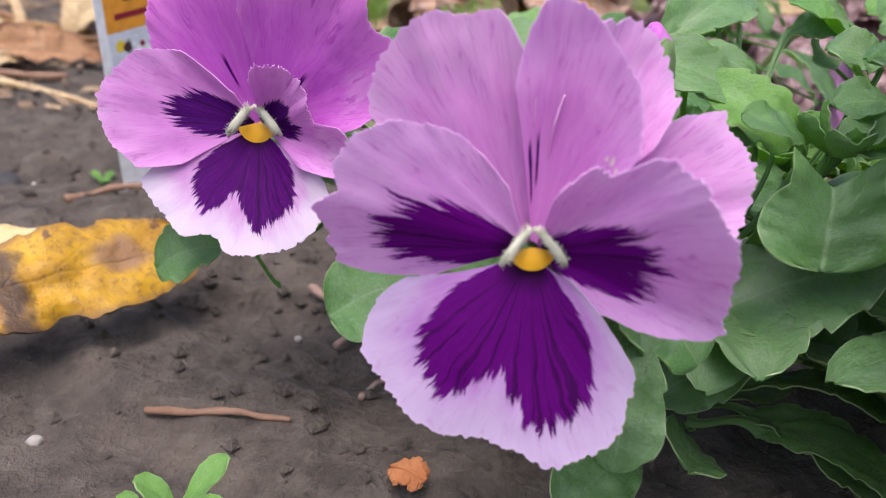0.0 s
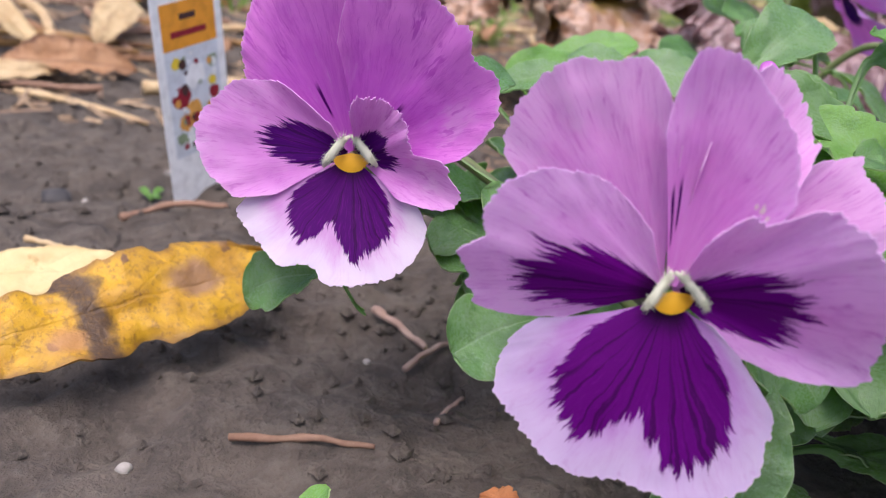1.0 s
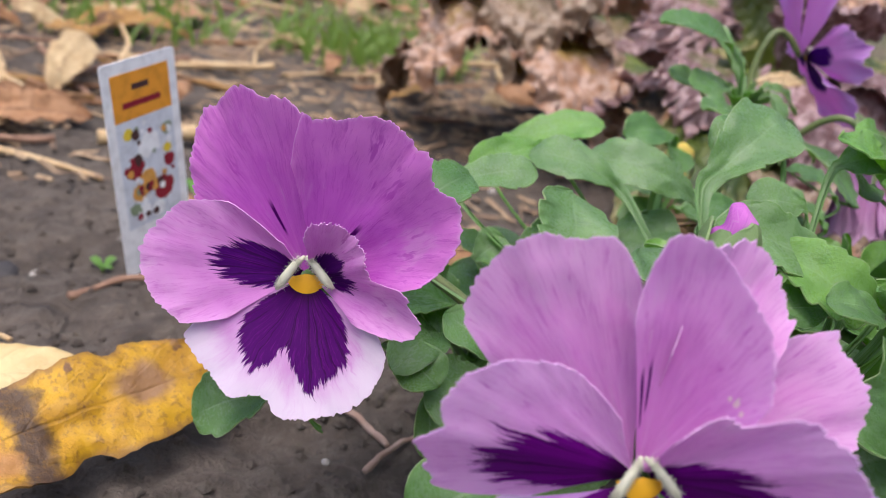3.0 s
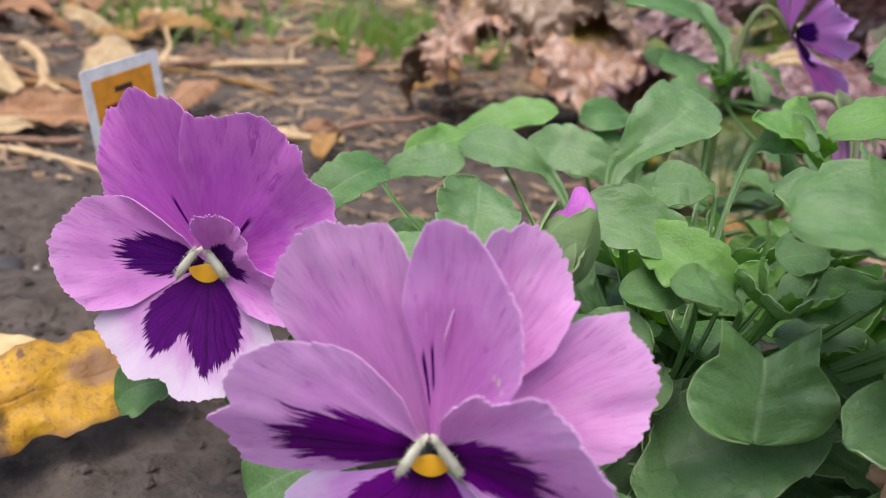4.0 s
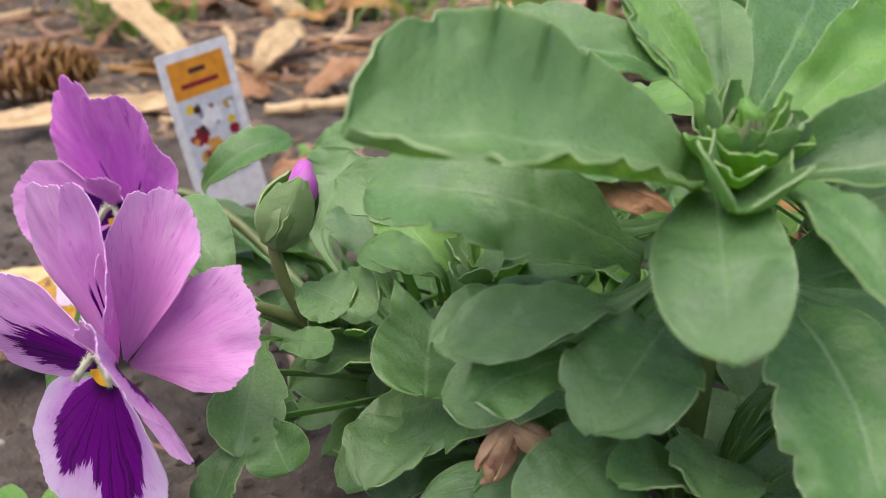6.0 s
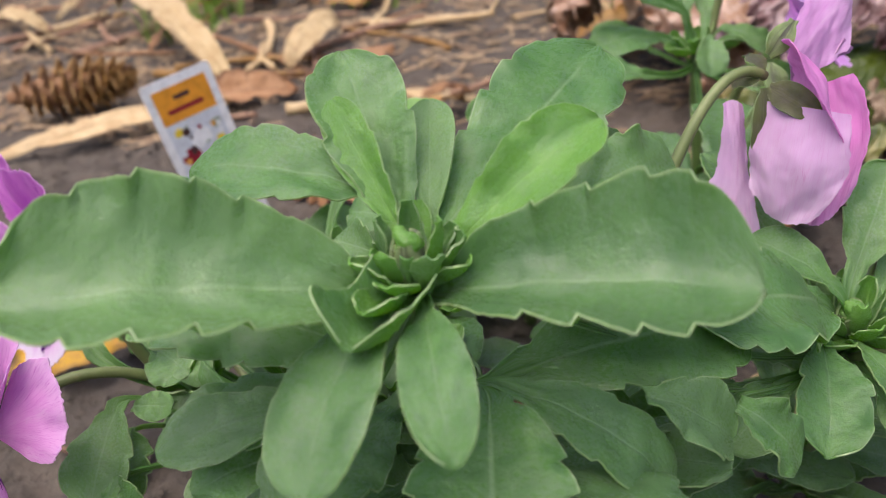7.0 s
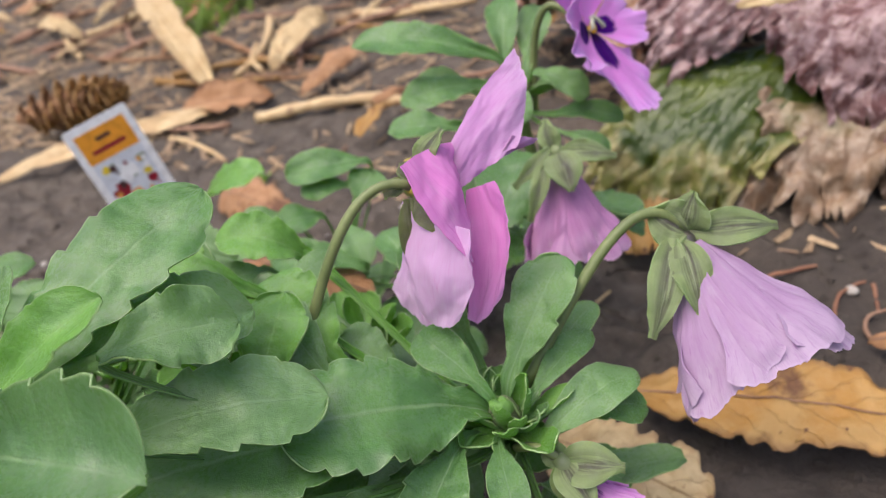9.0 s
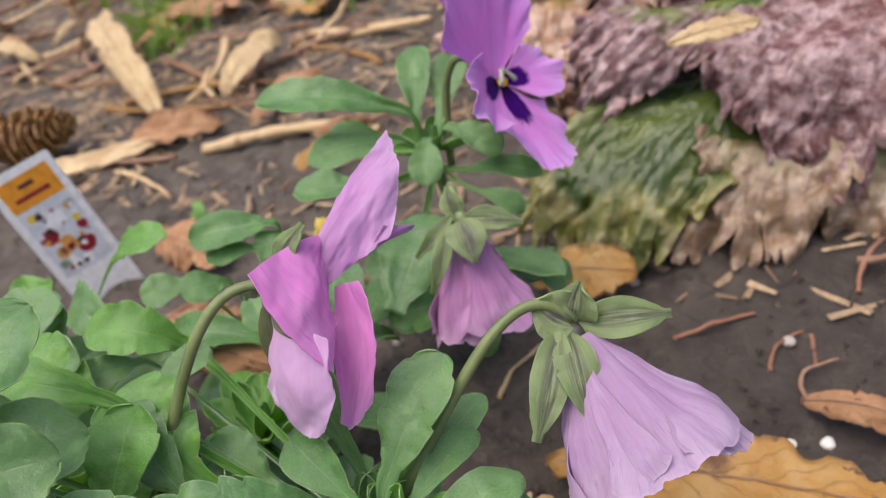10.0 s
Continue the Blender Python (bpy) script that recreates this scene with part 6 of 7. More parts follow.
# ---- dry leaves, straw and twigs on the soil ----
def dry_material(name, main, other, spot, scale=60.0, rough=0.65, spots=(0.58, 0.66), band=None, ribs=0.35, stains=()):
    """A fallen leaf: blotches, veins that show darker, crinkled relief. band: a dark stain across the blade at this length."""
    m, tr, b = material(name, rough)
    uv = node(tr, "ShaderNodeUVMap").outputs[0]
    sep = node(tr, "ShaderNodeSeparateXYZ", (0, uv))
    u, v = sep.outputs[0], sep.outputs[1]
    du = calc(tr, "ABSOLUTE", u)
    info = node(tr, "ShaderNodeObjectInfo").outputs["Random"]
    co = node(tr, "ShaderNodeVectorMath", (0, node(tr, "ShaderNodeTexCoord").outputs["Object"]), (1, node(tr, "ShaderNodeCombineXYZ", (0, info), (1, info), (2, info)).outputs[0]), operation="ADD").outputs[0]
    big = noise_tex(tr, co, scale * 0.6, 5.0, 0.6)
    a = noise_tex(tr, co, scale * 1.6, 5.0, 0.65)
    s = noise_tex(tr, co, scale * 3.5, 3.0, 0.5)
    g = noise_tex(tr, co, scale * 12, 4.0, 0.7)
    col = mix(tr, ramp(tr, a, 0.36, 0.64), main, other)
    col = mix(tr, ramp(tr, big, *spots), col, spot)
    col = mix(tr, ramp(tr, s, 0.66, 0.72), col, spot)
    if band is not None:
        col = mix(tr, calc(tr, "MULTIPLY", ramp(tr, g, 0.52, 0.62), 0.55), col, spot)
    slant = calc(tr, "ADD", calc(tr, "SUBTRACT", calc(tr, "MULTIPLY", v, 8.0), calc(tr, "MULTIPLY", du, 2.0)), calc(tr, "MULTIPLY", a, 0.8))
    rib = ramp(tr, calc(tr, "ABSOLUTE", calc(tr, "SUBTRACT", calc(tr, "FRACT", slant), 0.5)), 0.0, 0.09, 1.0, 0.0)
    midrib = ramp(tr, du, 0.01, 0.05, 1.0, 0.0)
    veins = calc(tr, "MAXIMUM", midrib, calc(tr, "MULTIPLY", rib, 0.5))
    col = mix(tr, calc(tr, "MULTIPLY", veins, ribs), col, spot)
    col = mix(tr, calc(tr, "MULTIPLY", ramp(tr, calc(tr, "ADD", du, calc(tr, "MULTIPLY", a, 0.3)), 0.95, 1.2), 0.7), col, spot)
    if band is not None:
        where = calc(tr, "ABSOLUTE", calc(tr, "SUBTRACT", calc(tr, "ADD", v, calc(tr, "MULTIPLY", calc(tr, "SUBTRACT", a, 0.5), 0.16)), band))
        col = mix(tr, ramp(tr, where, 0.02, 0.06, 0.95, 0.0), col, (0.055, 0.030, 0.020))
    for at_u, at_v, ru, rv, tone in stains:
        d = calc(tr, "SQRT", calc(tr, "ADD", calc(tr, "POWER", calc(tr, "DIVIDE", calc(tr, "SUBTRACT", u, at_u), ru), 2.0), calc(tr, "POWER", calc(tr, "DIVIDE", calc(tr, "SUBTRACT", v, at_v), rv), 2.0)))
        d = calc(tr, "ADD", d, calc(tr, "MULTIPLY", calc(tr, "SUBTRACT", a, 0.5), 1.8))
        col = mix(tr, ramp(tr, d, 0.35, 1.05, 0.85, 0.0), col, tone)
    col = mix(tr, calc(tr, "MULTIPLY", ramp(tr, g, 0.45, 0.75), 0.3), col, other)
    tr.links.new(col, b.inputs["Base Color"])
    bump(tr, b, calc(tr, "SUBTRACT", calc(tr, "ADD", a, calc(tr, "MULTIPLY", g, 0.4)), calc(tr, "MULTIPLY", veins, 1.4 * ribs)), 0.8, 0.0014)
    let_light_through(tr, b, col, 0.12)
    return m


YELLOW_DRY = dry_material("yellow_dry_leaf", (0.60, 0.34, 0.006), (0.46, 0.24, 0.014), (0.17, 0.080, 0.030), 42.0, 0.5, (0.60, 0.72), 0.41, 0.10, ((-0.15, 0.72, 0.50, 0.11, (0.26, 0.14, 0.085)), (0.05, 0.05, 0.9, 0.14, (0.36, 0.25, 0.14)), (0.5, 0.33, 0.40, 0.07, (0.42, 0.20, 0.07)), (0.9, 0.93, 0.4, 0.08, (0.40, 0.20, 0.09))))
PALE_DRY = dry_material("pale_dry_leaf", (0.58, 0.45, 0.25), (0.48, 0.34, 0.17), (0.30, 0.18, 0.09), 50.0, 0.6, (0.62, 0.74))
CREAM_DRY = dry_material("cream_dry_leaf", (0.70, 0.56, 0.29), (0.64, 0.49, 0.23), (0.54, 0.38, 0.16), 40.0, 0.6, (0.66, 0.80), None, 0.12)
TAN_DRY = dry_material("tan_dry_leaf", (0.38, 0.195, 0.040), (0.43, 0.26, 0.085), (0.14, 0.062, 0.026), 46.0, 0.6, (0.54, 0.64))
BROWN_DRY = dry_material("brown_dry_leaf", (0.34, 0.17, 0.075), (0.44, 0.25, 0.13), (0.14, 0.06, 0.03), 60.0, 0.7)
STRAW = mottled("straw", (0.47, 0.32, 0.16), (0.57, 0.43, 0.24), (0.28, 0.18, 0.10), 120.0, 0.6, 0.0006)
TWIG = mottled("twig", (0.22, 0.12, 0.075), (0.30, 0.18, 0.12), (0.10, 0.06, 0.04), 140.0, 0.8, 0.0008)
REDTWIG = mottled("red_needle", (0.22, 0.095, 0.055), (0.29, 0.145, 0.085), (0.12, 0.055, 0.034), 140.0, 0.7, 0.0006)
PINKTWIG = mottled("pinkish_twig", (0.34, 0.22, 0.17), (0.44, 0.31, 0.25), (0.20, 0.12, 0.09), 140.0, 0.75, 0.0008)
STONE = mottled("stone", (0.34, 0.31, 0.28), (0.45, 0.42, 0.38), (0.22, 0.20, 0.18), 140.0, 0.85, 0.0008)
PALE_STONE = mottled("pale_stone", (0.62, 0.60, 0.56), (0.72, 0.70, 0.66), (0.45, 0.42, 0.38), 140.0, 0.8, 0.0006)


def on_soil(x, y, dz=0.0):
    return Vector((x, y, ground_height(x, y) + dz))


def dry_leaf(base, end, width, facing, mat, label, arch=0.08, wave=0.10, fold=-0.05, group="", seed=1, ragged=1.0):
    base, end = Vector(base), Vector(end)
    y = end - base
    L = y.length
    y.normalize()
    x = y.cross(Vector(facing)).normalized()
    m = Matrix((x, y, x.cross(y))).transposed().to_4x4()
    m.translation = base
    rnd = wavy(seed)
    pts, uvs = leaf_points(L, width, arch, 0, fold, wave, 0.3 * rnd(5), 500 + seed, rows=70, cols=27, petiole=0.02, tip=2.4, root=0.5)
    for i in range(pts.shape[0]):
        for j in range(pts.shape[1]):
            c = uvs[i, j, 0]
            p = pts[i, j]
            side = (3 if c > 0 else 13)
            s = uvs[i, j, 1]
            p[2] += 0.07 * width * noise.noise(Vector((p[0] * 70, p[1] * 70, seed))) + 0.035 * width * noise.noise(Vector((p[0] * 190, p[1] * 190, seed)))
            p[2] += 0.16 * width * abs(c) ** 3 * rnd(s * 6 + side)
            tear = max(0.0, rnd(s * 17 + side) - 0.12)
            p[0] *= 1 + ragged * (0.14 * rnd(s * 5 + side) + 0.07 * rnd(s * 22 + side) + 0.05 * rnd(s * 60 + side) - 0.7 * tear)
            p[1] += 0.02 * L * rnd(c * 3 + 40) * s + 0.015 * L * rnd(c * 9 + 40) * s
    verts, faces, uv = sheet(pts, uvs, 0.0006)
    ob = link_mesh("dry_leaf", verts, faces, mat, None, uv, m=m)
    if mat not in (YELLOW_DRY, CREAM_DRY):
        mid = pts.shape[1] // 2
        tv, tf = tube_mesh([Vector(p) + Vector((0, 0, 0.0004)) for p in pts[::4, mid]], [0.0005 * (1 - 0.75 * k / 18) for k in range(len(pts[::4, mid]))], 6)
        link_mesh("midrib", tv, tf, TWIG if mat in (TAN_DRY, BROWN_DRY) else mat, ob)
    return tagged(ob, label, "dry leaf", group)


def straw(a, b, r, mat, name, label, category, group, bend=0.08, seed=1, sides=7):
    """A dry stalk that lies on the soil from a to b."""
    a, b = Vector(a), Vector(b)
    d = b - a
    s = Vector((-d.y, d.x, 0)) * bend
    n = 14
    rnd = wavy(seed)
    pts, rad = [], []
    for i in range(n + 1):
        k = i / n
        p = a.lerp(b, k) + s * math.sin(math.pi * k) + Vector((0, 0, 0.0012 * rnd(k * 5))) + s.normalized() * r * (0.35 * rnd(k * 8 + 12) + 0.15 * rnd(k * 21 + 3))
        pts.append(p - a)
        rad.append(r * (1 - 0.35 * k) * (1 + 0.28 * rnd(k * 9 + 4) + 0.18 * rnd(k * 26 + 8)))
    verts, faces = tube_mesh(pts, rad, sides)
    ob = link_mesh(name, verts, faces, mat, m=Matrix.Translation(a))
    return tagged(ob, label, category, group)


dry_leaf((-0.1177, 0.1614, 0.0130), (-0.0504, 0.2276, 0.0175), 0.0290, (0.30, -0.50, 0.81), YELLOW_DRY, "large yellow fallen leaf with brown blotches on the soil", 0.03, 0.07, 0.05, seed=2, ragged=0.6)
dry_leaf((-0.1447, 0.2110, 0.0060), (-0.0890, 0.2256, 0.0100), 0.0190, (0.1, -0.5, 0.85), CREAM_DRY, "pale cream dry leaf under the yellow one", 0.06, 0.05, seed=3, ragged=0.15)
dry_leaf((0.1830, 0.2960, 0.006), (0.2860, 0.3135, 0.008), 0.0320, (0.05, -0.25, 0.95), TAN_DRY, "long tan fallen leaf under the hanging flower", 0.06, 0.08, seed=4)
dry_leaf((0.1640, 0.2680, 0.006), (0.2240, 0.2600, 0.006), 0.0330, (0.1, -0.3, 0.95), PALE_DRY, "pale tan fallen leaf on the soil", 0.05, 0.08, seed=5)
dry_leaf((-0.0080, 0.3020, 0.020), (0.0700, 0.2880, 0.026), 0.0300, (0.1, -0.4, 0.9), BROWN_DRY, "curled brown leaf caught between the pansies", 0.18, 0.16, -0.4, seed=6)
dry_leaf((0.0780, 0.2580, 0.0650), (0.1120, 0.2620, 0.0590), 0.0130, (0.3, -0.5, 0.8), BROWN_DRY, "curled brown leaf lying on the low pansy leaves", 0.18, 0.16, -0.5, seed=17)
dry_leaf((-0.1000, 0.3720, 0.004), (-0.0300, 0.3560, 0.010), 0.0260, (0.1, -0.4, 0.9), BROWN_DRY, "curled brown leaf beside the plant label", 0.16, 0.16, -0.35, seed=7)
dry_leaf((0.2510, 0.3520, 0.003), (0.2900, 0.3480, 0.006), 0.0120, (0.1, -0.4, 0.9), BROWN_DRY, "small curled brown leaf on the soil", 0.20, 0.15, -0.5, seed=8)
dry_leaf((0.1300, 0.3900, 0.006), (0.1780, 0.3960, 0.012), 0.0260, (0.1, -0.5, 0.8), TAN_DRY, "tan dry leaf under the lettuce", 0.12, 0.15, seed=9)
dry_leaf((0.0090, 0.1530, 0.001), (0.0160, 0.1470, 0.003), 0.0080, (0.1, -0.4, 0.9), mottled("rust_dry_leaf", (0.42, 0.14, 0.04), (0.50, 0.20, 0.07), (0.25, 0.08, 0.03), 120.0), "scrap of rust-orange leaf on the soil", 0.15, 0.15, seed=10)
dry_leaf((0.1800, 0.4450, 0.0900), (0.2120, 0.4600, 0.0935), 0.0110, (0.3, -0.6, 0.7), PALE_DRY, "pale dry leaf scrap lying on the lettuce", 0.10, 0.2, seed=12)
dry_leaf((0.0900, 0.1850, 0.035), (0.1250, 0.1950, 0.042), 0.0200, (0.2, -0.5, 0.8), BROWN_DRY, "brown dry leaf among the pansy stems", 0.15, 0.15, seed=13)
# the pale maize leaves behind the label
dry_leaf((-0.5000, 0.6600, 0.020), (-0.2250, 0.4930, 0.012), 0.0300, (0.2, -0.3, 0.9), PALE_DRY, "long bleached maize leaf lying on the ground", 0.12, 0.10, 0.3, seed=14)
dry_leaf((-0.3100, 0.3450, 0.004), (-0.2100, 0.4720, 0.006), 0.0180, (0.2, -0.5, 0.8), STRAW, "bleached strip of maize leaf on the soil", 0.05, 0.08, 0.2, seed=15)
dry_leaf((-0.5300, 0.7600, 0.020), (-0.3000, 0.7200, 0.012), 0.0300, (0.3, -0.3, 0.9), BROWN_DRY, "long tan maize leaf on the ground", 0.15, 0.10, 0.3, seed=16)

straw(on_soil(-0.051, 0.170, 0.0012), on_soil(-0.016, 0.168, 0.0010), 0.0011, TWIG, "twig", "thin brown twig lying on the bare soil", "twig", "twigs on the soil", 0.05, 1)
straw(on_soil(-0.020, 0.238, 0.002), on_soil(-0.003, 0.219, 0.002), 0.0014, PINKTWIG, "twig", "short pinkish brown twig on the soil", "twig", "twigs on the soil", 0.05, 2)
straw(on_soil(-0.009, 0.209, 0.002), on_soil(0.008, 0.226, 0.002), 0.0011, PINKTWIG, "twig", "short pinkish brown twig on the soil", "twig", "twigs on the soil", 0.05, 3)
straw(on_soil(0.000, 0.187, 0.001), on_soil(0.008, 0.201, 0.001), 0.0008, PINKTWIG, "twig", "short pinkish brown twig on the soil", "twig", "twigs on the soil", 0.05, 4)
straw(on_soil(-0.135, 0.257, 0.003), on_soil(-0.118, 0.247, 0.004), 0.0012, STRAW, "twig", "short pale twig on the soil", "twig", "twigs on the soil", 0.05, 5)
straw(on_soil(-0.113, 0.284, 0.001), on_soil(-0.080, 0.306, 0.001), 0.0016, TWIG, "twig", "brown twig half sunk in the soil", "twig", "twigs on the soil", 0.2, 6)
straw(on_soil(0.200, 0.373, 0.001), on_soil(0.224, 0.398, 0.001), 0.0011, REDTWIG, "twig", "reddish brown needle on the soil", "twig", "twigs on the soil", 0.02, 7)
straw(on_soil(0.237, 0.368, 0.001), on_soil(0.243, 0.393, 0.001), 0.0009, REDTWIG, "twig", "reddish brown needle on the soil", "twig", "twigs on the soil", 0.15, 8)
straw(on_soil(0.252, 0.358, 0.001), on_soil(0.257, 0.382, 0.002), 0.0009, TWIG, "twig", "bent brown stalk on the soil", "twig", "twigs on the soil", 0.3, 9)
straw(on_soil(0.246, 0.391, 0.001), on_soil(0.250, 0.380, 0.001), 0.0009, REDTWIG, "twig", "reddish brown needle on the soil", "twig", "twigs on the soil", 0.02, 10)
straw(on_soil(0.148, 0.325, 0.001), on_soil(0.150, 0.360, 0.001), 0.0010, STRAW, "twig", "short pale twig on the soil", "twig", "twigs on the soil", 0.1, 11)
straw(on_soil(0.160, 0.396, 0.004), on_soil(0.172, 0.384, 0.002), 0.0010, TWIG, "twig", "short brown twig on the soil", "twig", "twigs on the soil", 0.1, 12)
straw(on_soil(0.255, 0.430, 0.006), on_soil(0.290, 0.425, 0.008), 0.0018, TWIG, "twig", "brown twig beside the lettuce", "twig", "twigs on the soil", 0.1, 13)
straw(on_soil(0.258, 0.415, 0.002), on_soil(0.262, 0.440, 0.010), 0.0012, REDTWIG, "twig", "reddish brown twig beside the lettuce", "twig", "twigs on the soil", 0.1, 14)
GROUP = "straw scattered on the soil"
straw(on_soil(-0.161, 0.469, 0.004), on_soil(-0.070, 0.520, 0.004), 0.0050, STRAW, "straw", "thick pale straw lying on the soil", "straw", GROUP, 0.03, 21)
straw(on_soil(-0.259, 0.427, 0.002), on_soil(-0.240, 0.470, 0.002), 0.0025, STRAW, "straw", "pale straw lying on the soil", "straw", GROUP, 0.03, 22)
straw(on_soil(-0.215, 0.433, 0.003), on_soil(-0.143, 0.417, 0.002), 0.0022, STRAW, "straw", "pale straw lying on the soil", "straw", GROUP, 0.05, 23)
straw(on_soil(-0.300, 0.640, 0.004), on_soil(-0.240, 0.530, 0.003), 0.0040, STRAW, "straw", "pale straw lying on the soil", "straw", GROUP, 0.08, 24)
straw(on_soil(-0.125, 0.508, 0.003), on_soil(-0.040, 0.514, 0.003), 0.0040, STRAW, "straw", "pale straw lying on the soil", "straw", GROUP, 0.02, 25)
straw(on_soil(-0.180, 0.460, 0.002), on_soil(-0.250, 0.440, 0.002), 0.0025, TWIG, "straw", "brown straw lying on the soil", "straw", GROUP, 0.05, 26)
rs = random.Random(31)
for i in range(330):
    x, y = rs.uniform(-0.95, 0.35), rs.uniform(0.50, 1.55)
    if x > 0.02 and y < 0.62:
        continue
    a, L = rs.uniform(0, math.pi), rs.uniform(0.03, 0.15)
    mat = rs.choice((STRAW, STRAW, BROWN_DRY, TAN_DRY, TWIG, TWIG))
    straw(on_soil(x, y, 0.003), on_soil(x + L * math.cos(a), y + L * math.sin(a) * 0.8, 0.004 + rs.uniform(0, 0.012)), rs.uniform(0.0012, 0.0042), mat, "straw", "dry straw lying on the soil", "straw", GROUP, rs.uniform(-0.15, 0.15), 40 + i, 6)
for i in range(110):
    x, y = rs.uniform(-0.95, 0.30), 0.50 + 1.0 * rs.random() ** 1.4
    if x > 0.02 and y < 0.66:
        continue
    a, L = rs.uniform(0, 2 * math.pi), rs.uniform(0.03, 0.08)
    dry_leaf(on_soil(x, y, 0.006), on_soil(x + L * math.cos(a), y + L * math.sin(a), 0.006 + rs.uniform(0, 0.02)), L * rs.uniform(0.22, 0.5), (rs.uniform(-0.4, 0.4), -0.4, 0.8),
             rs.choice((TAN_DRY, BROWN_DRY, PALE_DRY, BROWN_DRY, BROWN_DRY)), "curled dry leaf lying among straw", rs.uniform(0.05, 0.2), 0.2, rs.uniform(-0.3, 0.3), "dry leaves among the straw", 60 + i)


def pebble(x, y, r, mat, label, seed):
    bm = bmesh.new()
    bmesh.ops.create_icosphere(bm, subdivisions=2, radius=r)
    for v in bm.verts:
        v.co *= 1 + 0.28 * noise.noise(v.co * (1.1 / r) + Vector((seed, 0, 0)))
        v.co.z *= 0.7
    me = bpy.data.meshes.new("pebble")
    bm.to_mesh(me)
    bm.free()
    me.materials.append(mat)
    me.polygons.foreach_set("use_smooth", [True] * len(me.polygons))
    ob = new("pebble", me)
    ob.matrix_basis = Matrix.Translation(on_soil(x, y, r * 0.35))
    tagged(ob, label, "pebble", "pebbles on the soil")


pebble(0.250, 0.339, 0.0022, PALE_STONE, "small white pebble on the soil", 1)
pebble(0.261, 0.342, 0.0024, PALE_STONE, "small white pebble on the soil", 2)
pebble(-0.145, 0.308, 0.0060, mottled("dark_stone", (0.035, 0.033, 0.035), (0.06, 0.055, 0.055), (0.02, 0.02, 0.02), 140.0, 0.7), "dark pebble on the soil", 3)
pebble(-0.134, 0.312, 0.0030, STONE, "small grey pebble on the soil", 4)
pebble(-0.072, 0.158, 0.0018, STONE, "small pale pebble on the soil", 5)
pebble(-0.020, 0.214, 0.0012, STONE, "tiny pale pebble on the soil", 6)
for i in range(26):
    x, y = rs.uniform(-0.32, 0.36), rs.uniform(0.10, 0.50)
    pebble(x, y, rs.uniform(0.0010, 0.0030), rs.choice((STONE, SOIL, SOIL, SOIL)), "small crumb of stone on the soil", 10 + i)


# ---- crumbs of soil ----
def crumbs():
    r = random.Random(77)
    verts, faces = [], []
    for i in range(11000):
        x, y = r.uniform(-0.34, 0.40), r.gauss(0.27, 0.14)
        s = 0.0004 + 0.0024 * r.random() ** 5
        p = on_soil(x, y, s * 0.3)
        k = len(verts)
        for dx, dy, dz in ((1, 0, 0), (-1, 0.2, 0), (0.1, 1, 0), (0, -1, 0.1), (0, 0, 1), (0, 0.1, -1)):
            verts.append(p + Vector((dx * r.uniform(0.7, 1.3), dy * r.uniform(0.7, 1.3), dz * r.uniform(0.5, 1.0))) * s)
        for f in ((0, 2, 4), (2, 1, 4), (1, 3, 4), (3, 0, 4), (2, 0, 5), (1, 2, 5), (3, 1, 5), (0, 3, 5)):
            faces.append(tuple(k + q for q in f))
    ob = link_mesh("soil_crumbs", verts, faces, SOIL, smooth=False)
    tagged(ob, "loose grey-brown crumbs of dry soil", "soil", kind="stuff")


crumbs()


def litter():
    r = random.Random(99)
    verts, faces = [], []
    for i in range(11000):
        y = 0.40 + 1.3 * r.random() ** 1.3
        x = r.uniform(-0.55 - 0.4 * y, 0.30 + 0.3 * y)
        if y < 0.52 and x > -0.20:
            if r.random() < 0.75:
                continue
        a, L, w = r.uniform(0, 6.28), r.uniform(0.004, 0.030), r.uniform(0.0006, 0.0022)
        tilt = r.uniform(-0.3, 0.5)
        p = on_soil(x, y, 0.0012)
        d = Vector((math.cos(a), math.sin(a), tilt * 0.5)) * L / 2
        s = Vector((-math.sin(a), math.cos(a), r.uniform(-0.5, 0.5))) * w
        u = Vector((0, 0, w * 0.7))
        k = len(verts)
        verts += [p - d - s, p - d + s, p - d * 0.9 + u, p + d - s * 0.6, p + d + s * 0.6, p + d * 0.9 + u]
        faces += [(k, k + 3, k + 5, k + 2), (k + 1, k + 2, k + 5, k + 4), (k, k + 1, k + 4, k + 3), (k, k + 2, k + 1), (k + 3, k + 4, k + 5)]
    ob = link_mesh("straw_litter", verts, faces, LITTER, smooth=False)
    tagged(ob, "fine litter of broken straw and leaf bits on the soil", "litter", kind="stuff")


def litter_material():
    m, tr, b = material("straw_litter", 0.75)
    isle = node(tr, "ShaderNodeNewGeometry").outputs["Random Per Island"]
    co = node(tr, "ShaderNodeTexCoord").outputs["Object"]
    col = mix(tr, isle, (0.17, 0.11, 0.075), (0.50, 0.37, 0.22))
    col = mix(tr, ramp(tr, noise_tex(tr, co, 300.0, 3.0), 0.4, 0.7), col, (0.22, 0.14, 0.08))
    tr.links.new(col, b.inputs["Base Color"])
    return m


LITTER = litter_material()
litter()


# ---- seedlings and grass ----
GRASS = leaf_material("grass", (0.16, 0.28, 0.05), (0.30, 0.42, 0.12), (0.10, 0.18, 0.04), 0.5, 0.3)


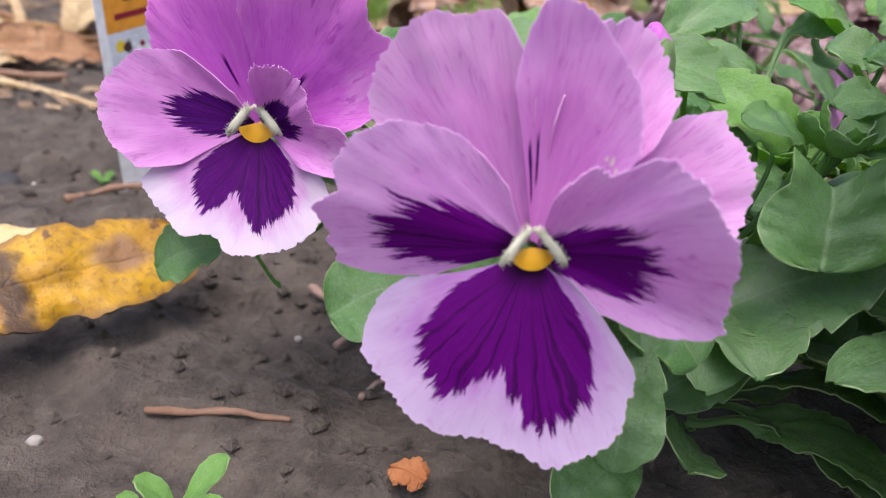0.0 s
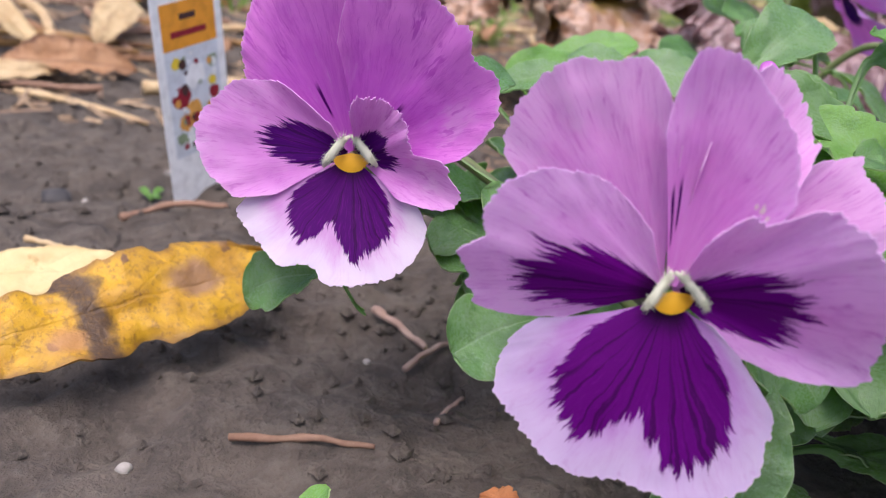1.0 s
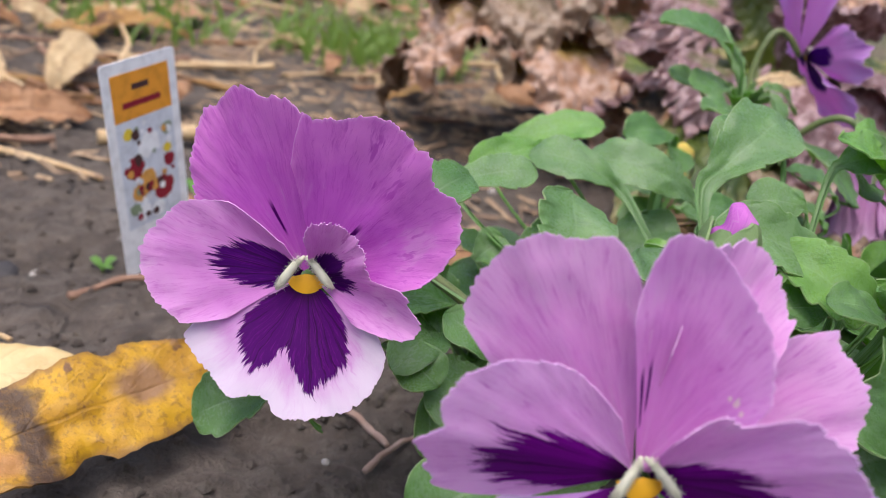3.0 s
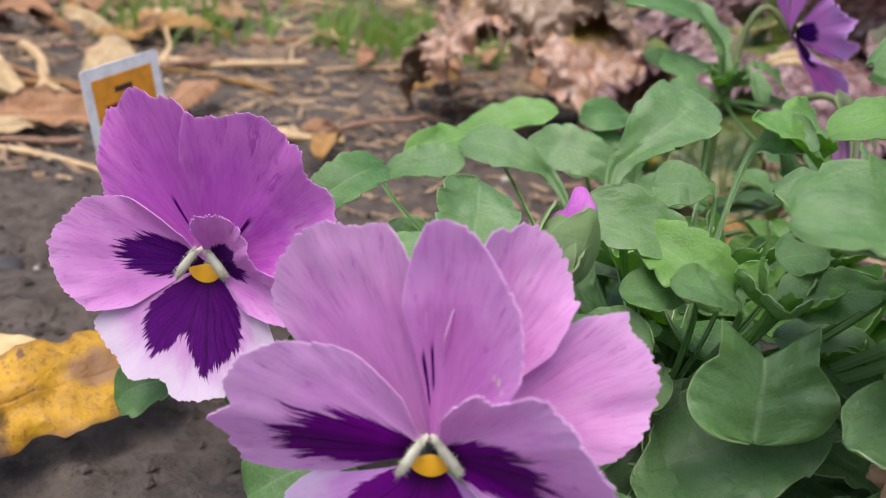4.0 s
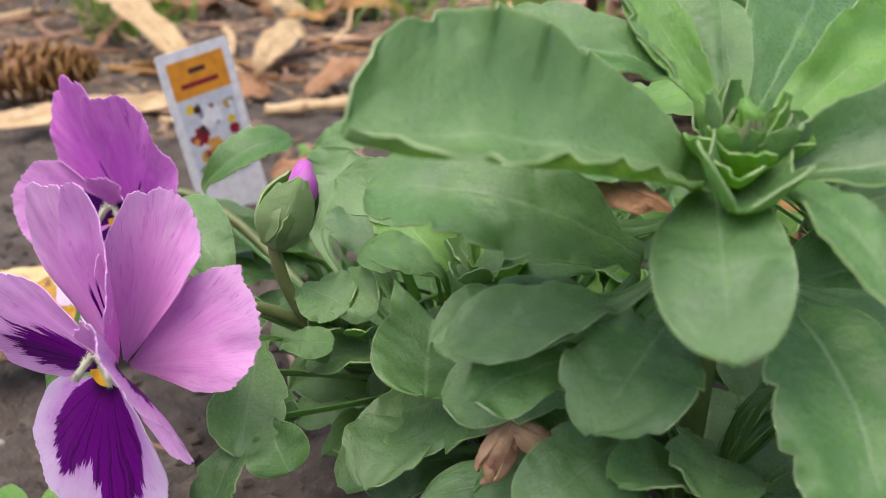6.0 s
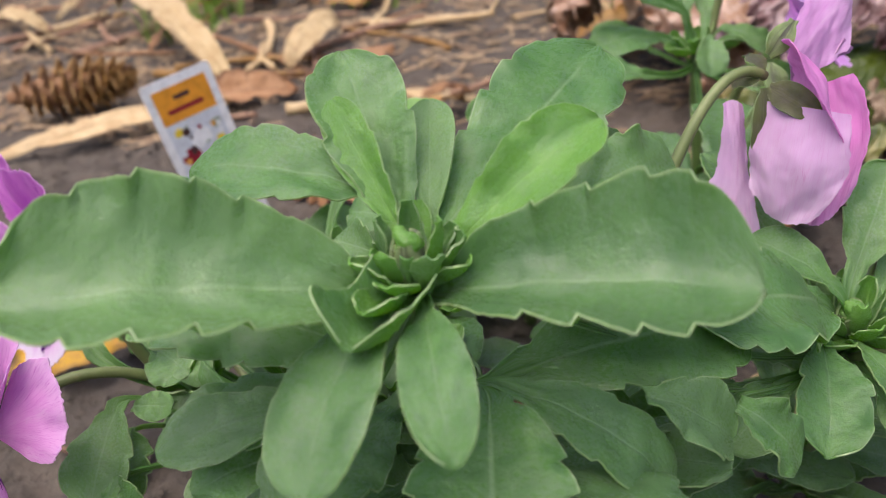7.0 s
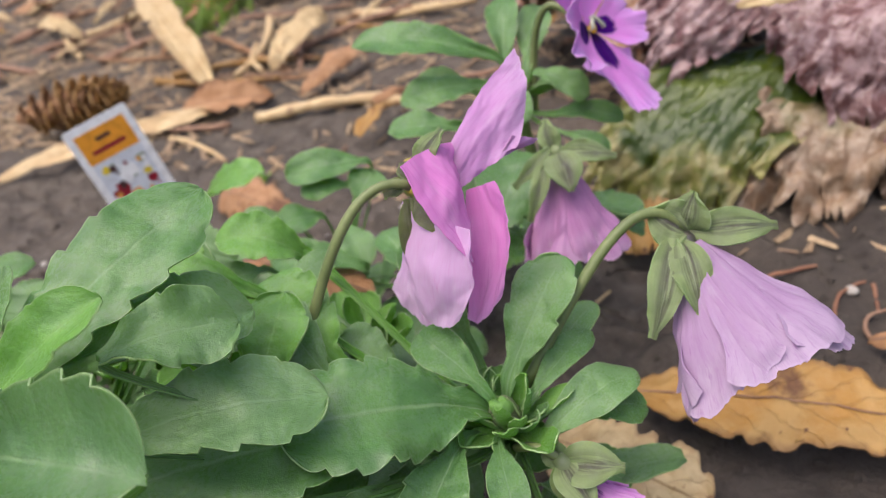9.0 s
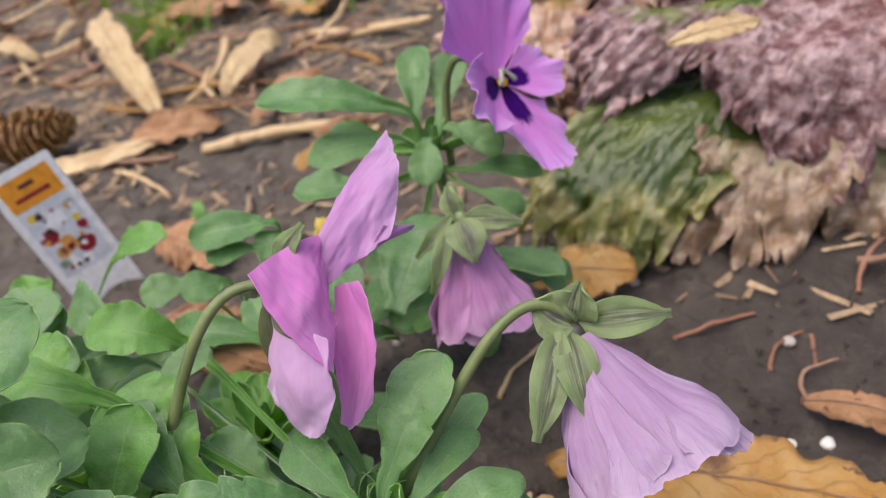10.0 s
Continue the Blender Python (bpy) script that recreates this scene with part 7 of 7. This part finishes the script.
def seedling(x, y, size, n, label, seed):
    foot = on_soil(x, y)
    ob = thing("seedling", foot, label, "weed", "small weeds in the soil")
    HEARTS[ob.name] = foot + Vector((0, 0, size * 0.25))
    r = random.Random(seed)
    stalk(ob, (foot - Vector((0, 0, 0.002)), foot + Vector((0, 0, size * 0.1)), foot + Vector((0, 0, size * 0.2)), foot + Vector((0, 0, size * 0.3))), 0.0006, 0.0005, STEM, "stem")
    for i in range(n):
        a = 2.4 * i + r.uniform(-0.4, 0.4) + seed
        out = Vector((math.cos(a), math.sin(a), 0))
        leaf(ob, foot + Vector((0, 0, size * 0.3)) + out * size * 0.1, foot + out * size * r.uniform(0.5, 0.8) + Vector((0, 0, size * r.uniform(0.5, 1.0))), size * 0.42, out * -0.6 + Vector((0, -0.3, 0.8)), arch=0.08, mat=FRESH)


seedling(-0.0330, 0.1330, 0.014, 3, "bright green seedling with oval leaves in the soil", 1)
seedling(-0.0400, 0.1310, 0.010, 2, "bright green seedling with oval leaves in the soil", 2)
seedling(-0.1140, 0.3240, 0.008, 3, "tiny bright green seedling in the soil", 3)
seedling(-0.0900, 0.4000, 0.014, 4, "tiny pale green weed in the soil", 4)


def grass_tuft(x, y, n, spread, height, label, seed):
    r = random.Random(seed)
    verts, faces, uvs = [], [], []
    foot = on_soil(x, y)
    for i in range(n):
        a, d = r.uniform(0, 6.28), spread * r.random() ** 0.7
        bx, by = d * math.cos(a), d * math.sin(a)
        lean, la, h, w = r.uniform(0.1, 0.9), r.uniform(0, 6.28), height * r.uniform(0.4, 1.1), r.uniform(0.0012, 0.0032)
        sx, sy = -math.sin(la + 1.2) * w, math.cos(la + 1.2) * w
        z0 = ground_height(x + bx, y + by) - foot.z
        k = len(verts)
        for s in range(6):
            t = s / 5
            cx, cy, cz = bx + lean * h * t * t * math.cos(la), by + lean * h * t * t * math.sin(la), z0 - 0.002 + h * t * (1 - 0.35 * lean * t)
            q = 1 - t ** 2 * 0.95
            verts += [(cx - sx * q, cy - sy * q, cz), (cx, cy, cz + w * 0.4 * q), (cx + sx * q, cy + sy * q, cz)]
            uvs += [(-0.8, t), (0.0, t), (0.8, t)]
        for s in range(5):
            faces += [(k + s * 3, k + s * 3 + 1, k + s * 3 + 4, k + s * 3 + 3), (k + s * 3 + 1, k + s * 3 + 2, k + s * 3 + 5, k + s * 3 + 4)]
    ob = link_mesh("grass", verts, faces, GRASS, None, uvs, m=Matrix.Translation(foot))
    tagged(ob, label, "grass", kind="stuff")


grass_tuft(-0.39, 0.64, 90, 0.05, 0.045, "tuft of short green grass behind the bed", 1)
grass_tuft(-0.47, 0.74, 120, 0.07, 0.05, "tuft of short green grass behind the bed", 2)
grass_tuft(-0.02, 0.84, 260, 0.11, 0.06, "patch of green weeds behind the bed", 3)
grass_tuft(-0.24, 0.80, 110, 0.10, 0.05, "thin green grass among straw", 4)
grass_tuft(-0.62, 0.90, 200, 0.16, 0.06, "thin green grass among straw", 5)
grass_tuft(0.20, 1.15, 260, 0.20, 0.08, "patch of green weeds behind the bed", 6)
grass_tuft(-0.20, 1.35, 300, 0.35, 0.08, "grass at the far side of the bed", 7)
grass_tuft(-0.80, 1.40, 300, 0.35, 0.08, "grass at the far side of the bed", 8)


# ---- a pine cone behind the label ----
def pine_cone(place, axis, length, radius):
    ob = thing("pine_cone", place, "open brown pine cone lying on the soil", "pine cone")
    z = Vector(axis).normalized()
    x = z.orthogonal().normalized()
    m = Matrix((x, z.cross(x), z)).transposed().to_4x4()
    n = 10
    tv, tf = tube_mesh([(0, 0, length * i / n) for i in range(n + 1)], [radius * 0.45 * math.sin(math.pi * (0.1 + 0.85 * i / n)) for i in range(n + 1)], 10)
    link_mesh("core", [m @ Vector(v) for v in tv], tf, BROWN_DRY, ob)
    base, _ = leaf_points(radius * 1.0, radius * 0.62, 0.18, 0, 0.15, 0.0, 0.0, 900, rows=8, cols=5, petiole=0.0, tip=3.0)
    verts, faces, _ = sheet(base, np.zeros((8, 5, 2)), 0.0016)
    shared = None
    for i in range(64):
        k = i / 63
        a = 137.5 * i
        q = m @ pose(0, 0, length * (0.04 + 0.92 * k), 0, 0, a) @ pose(0, radius * 0.1, 0, 28 + 40 * k, 0, 0)
        s = math.sin(math.pi * (0.12 + 0.80 * k)) ** 0.7
        q = q @ Matrix.Diagonal((s, s, s, 1))
        if shared is None:
            shared = link_mesh("scale", verts, faces, TAN_DRY, ob)
            shared.matrix_basis = q
        else:
            o = new("scale", shared.data)
            o.parent = ob
            o.matrix_basis = q


pine_cone((-0.352, 0.405, 0.022), (0.80, 0.55, 0.05), 0.085, 0.026)
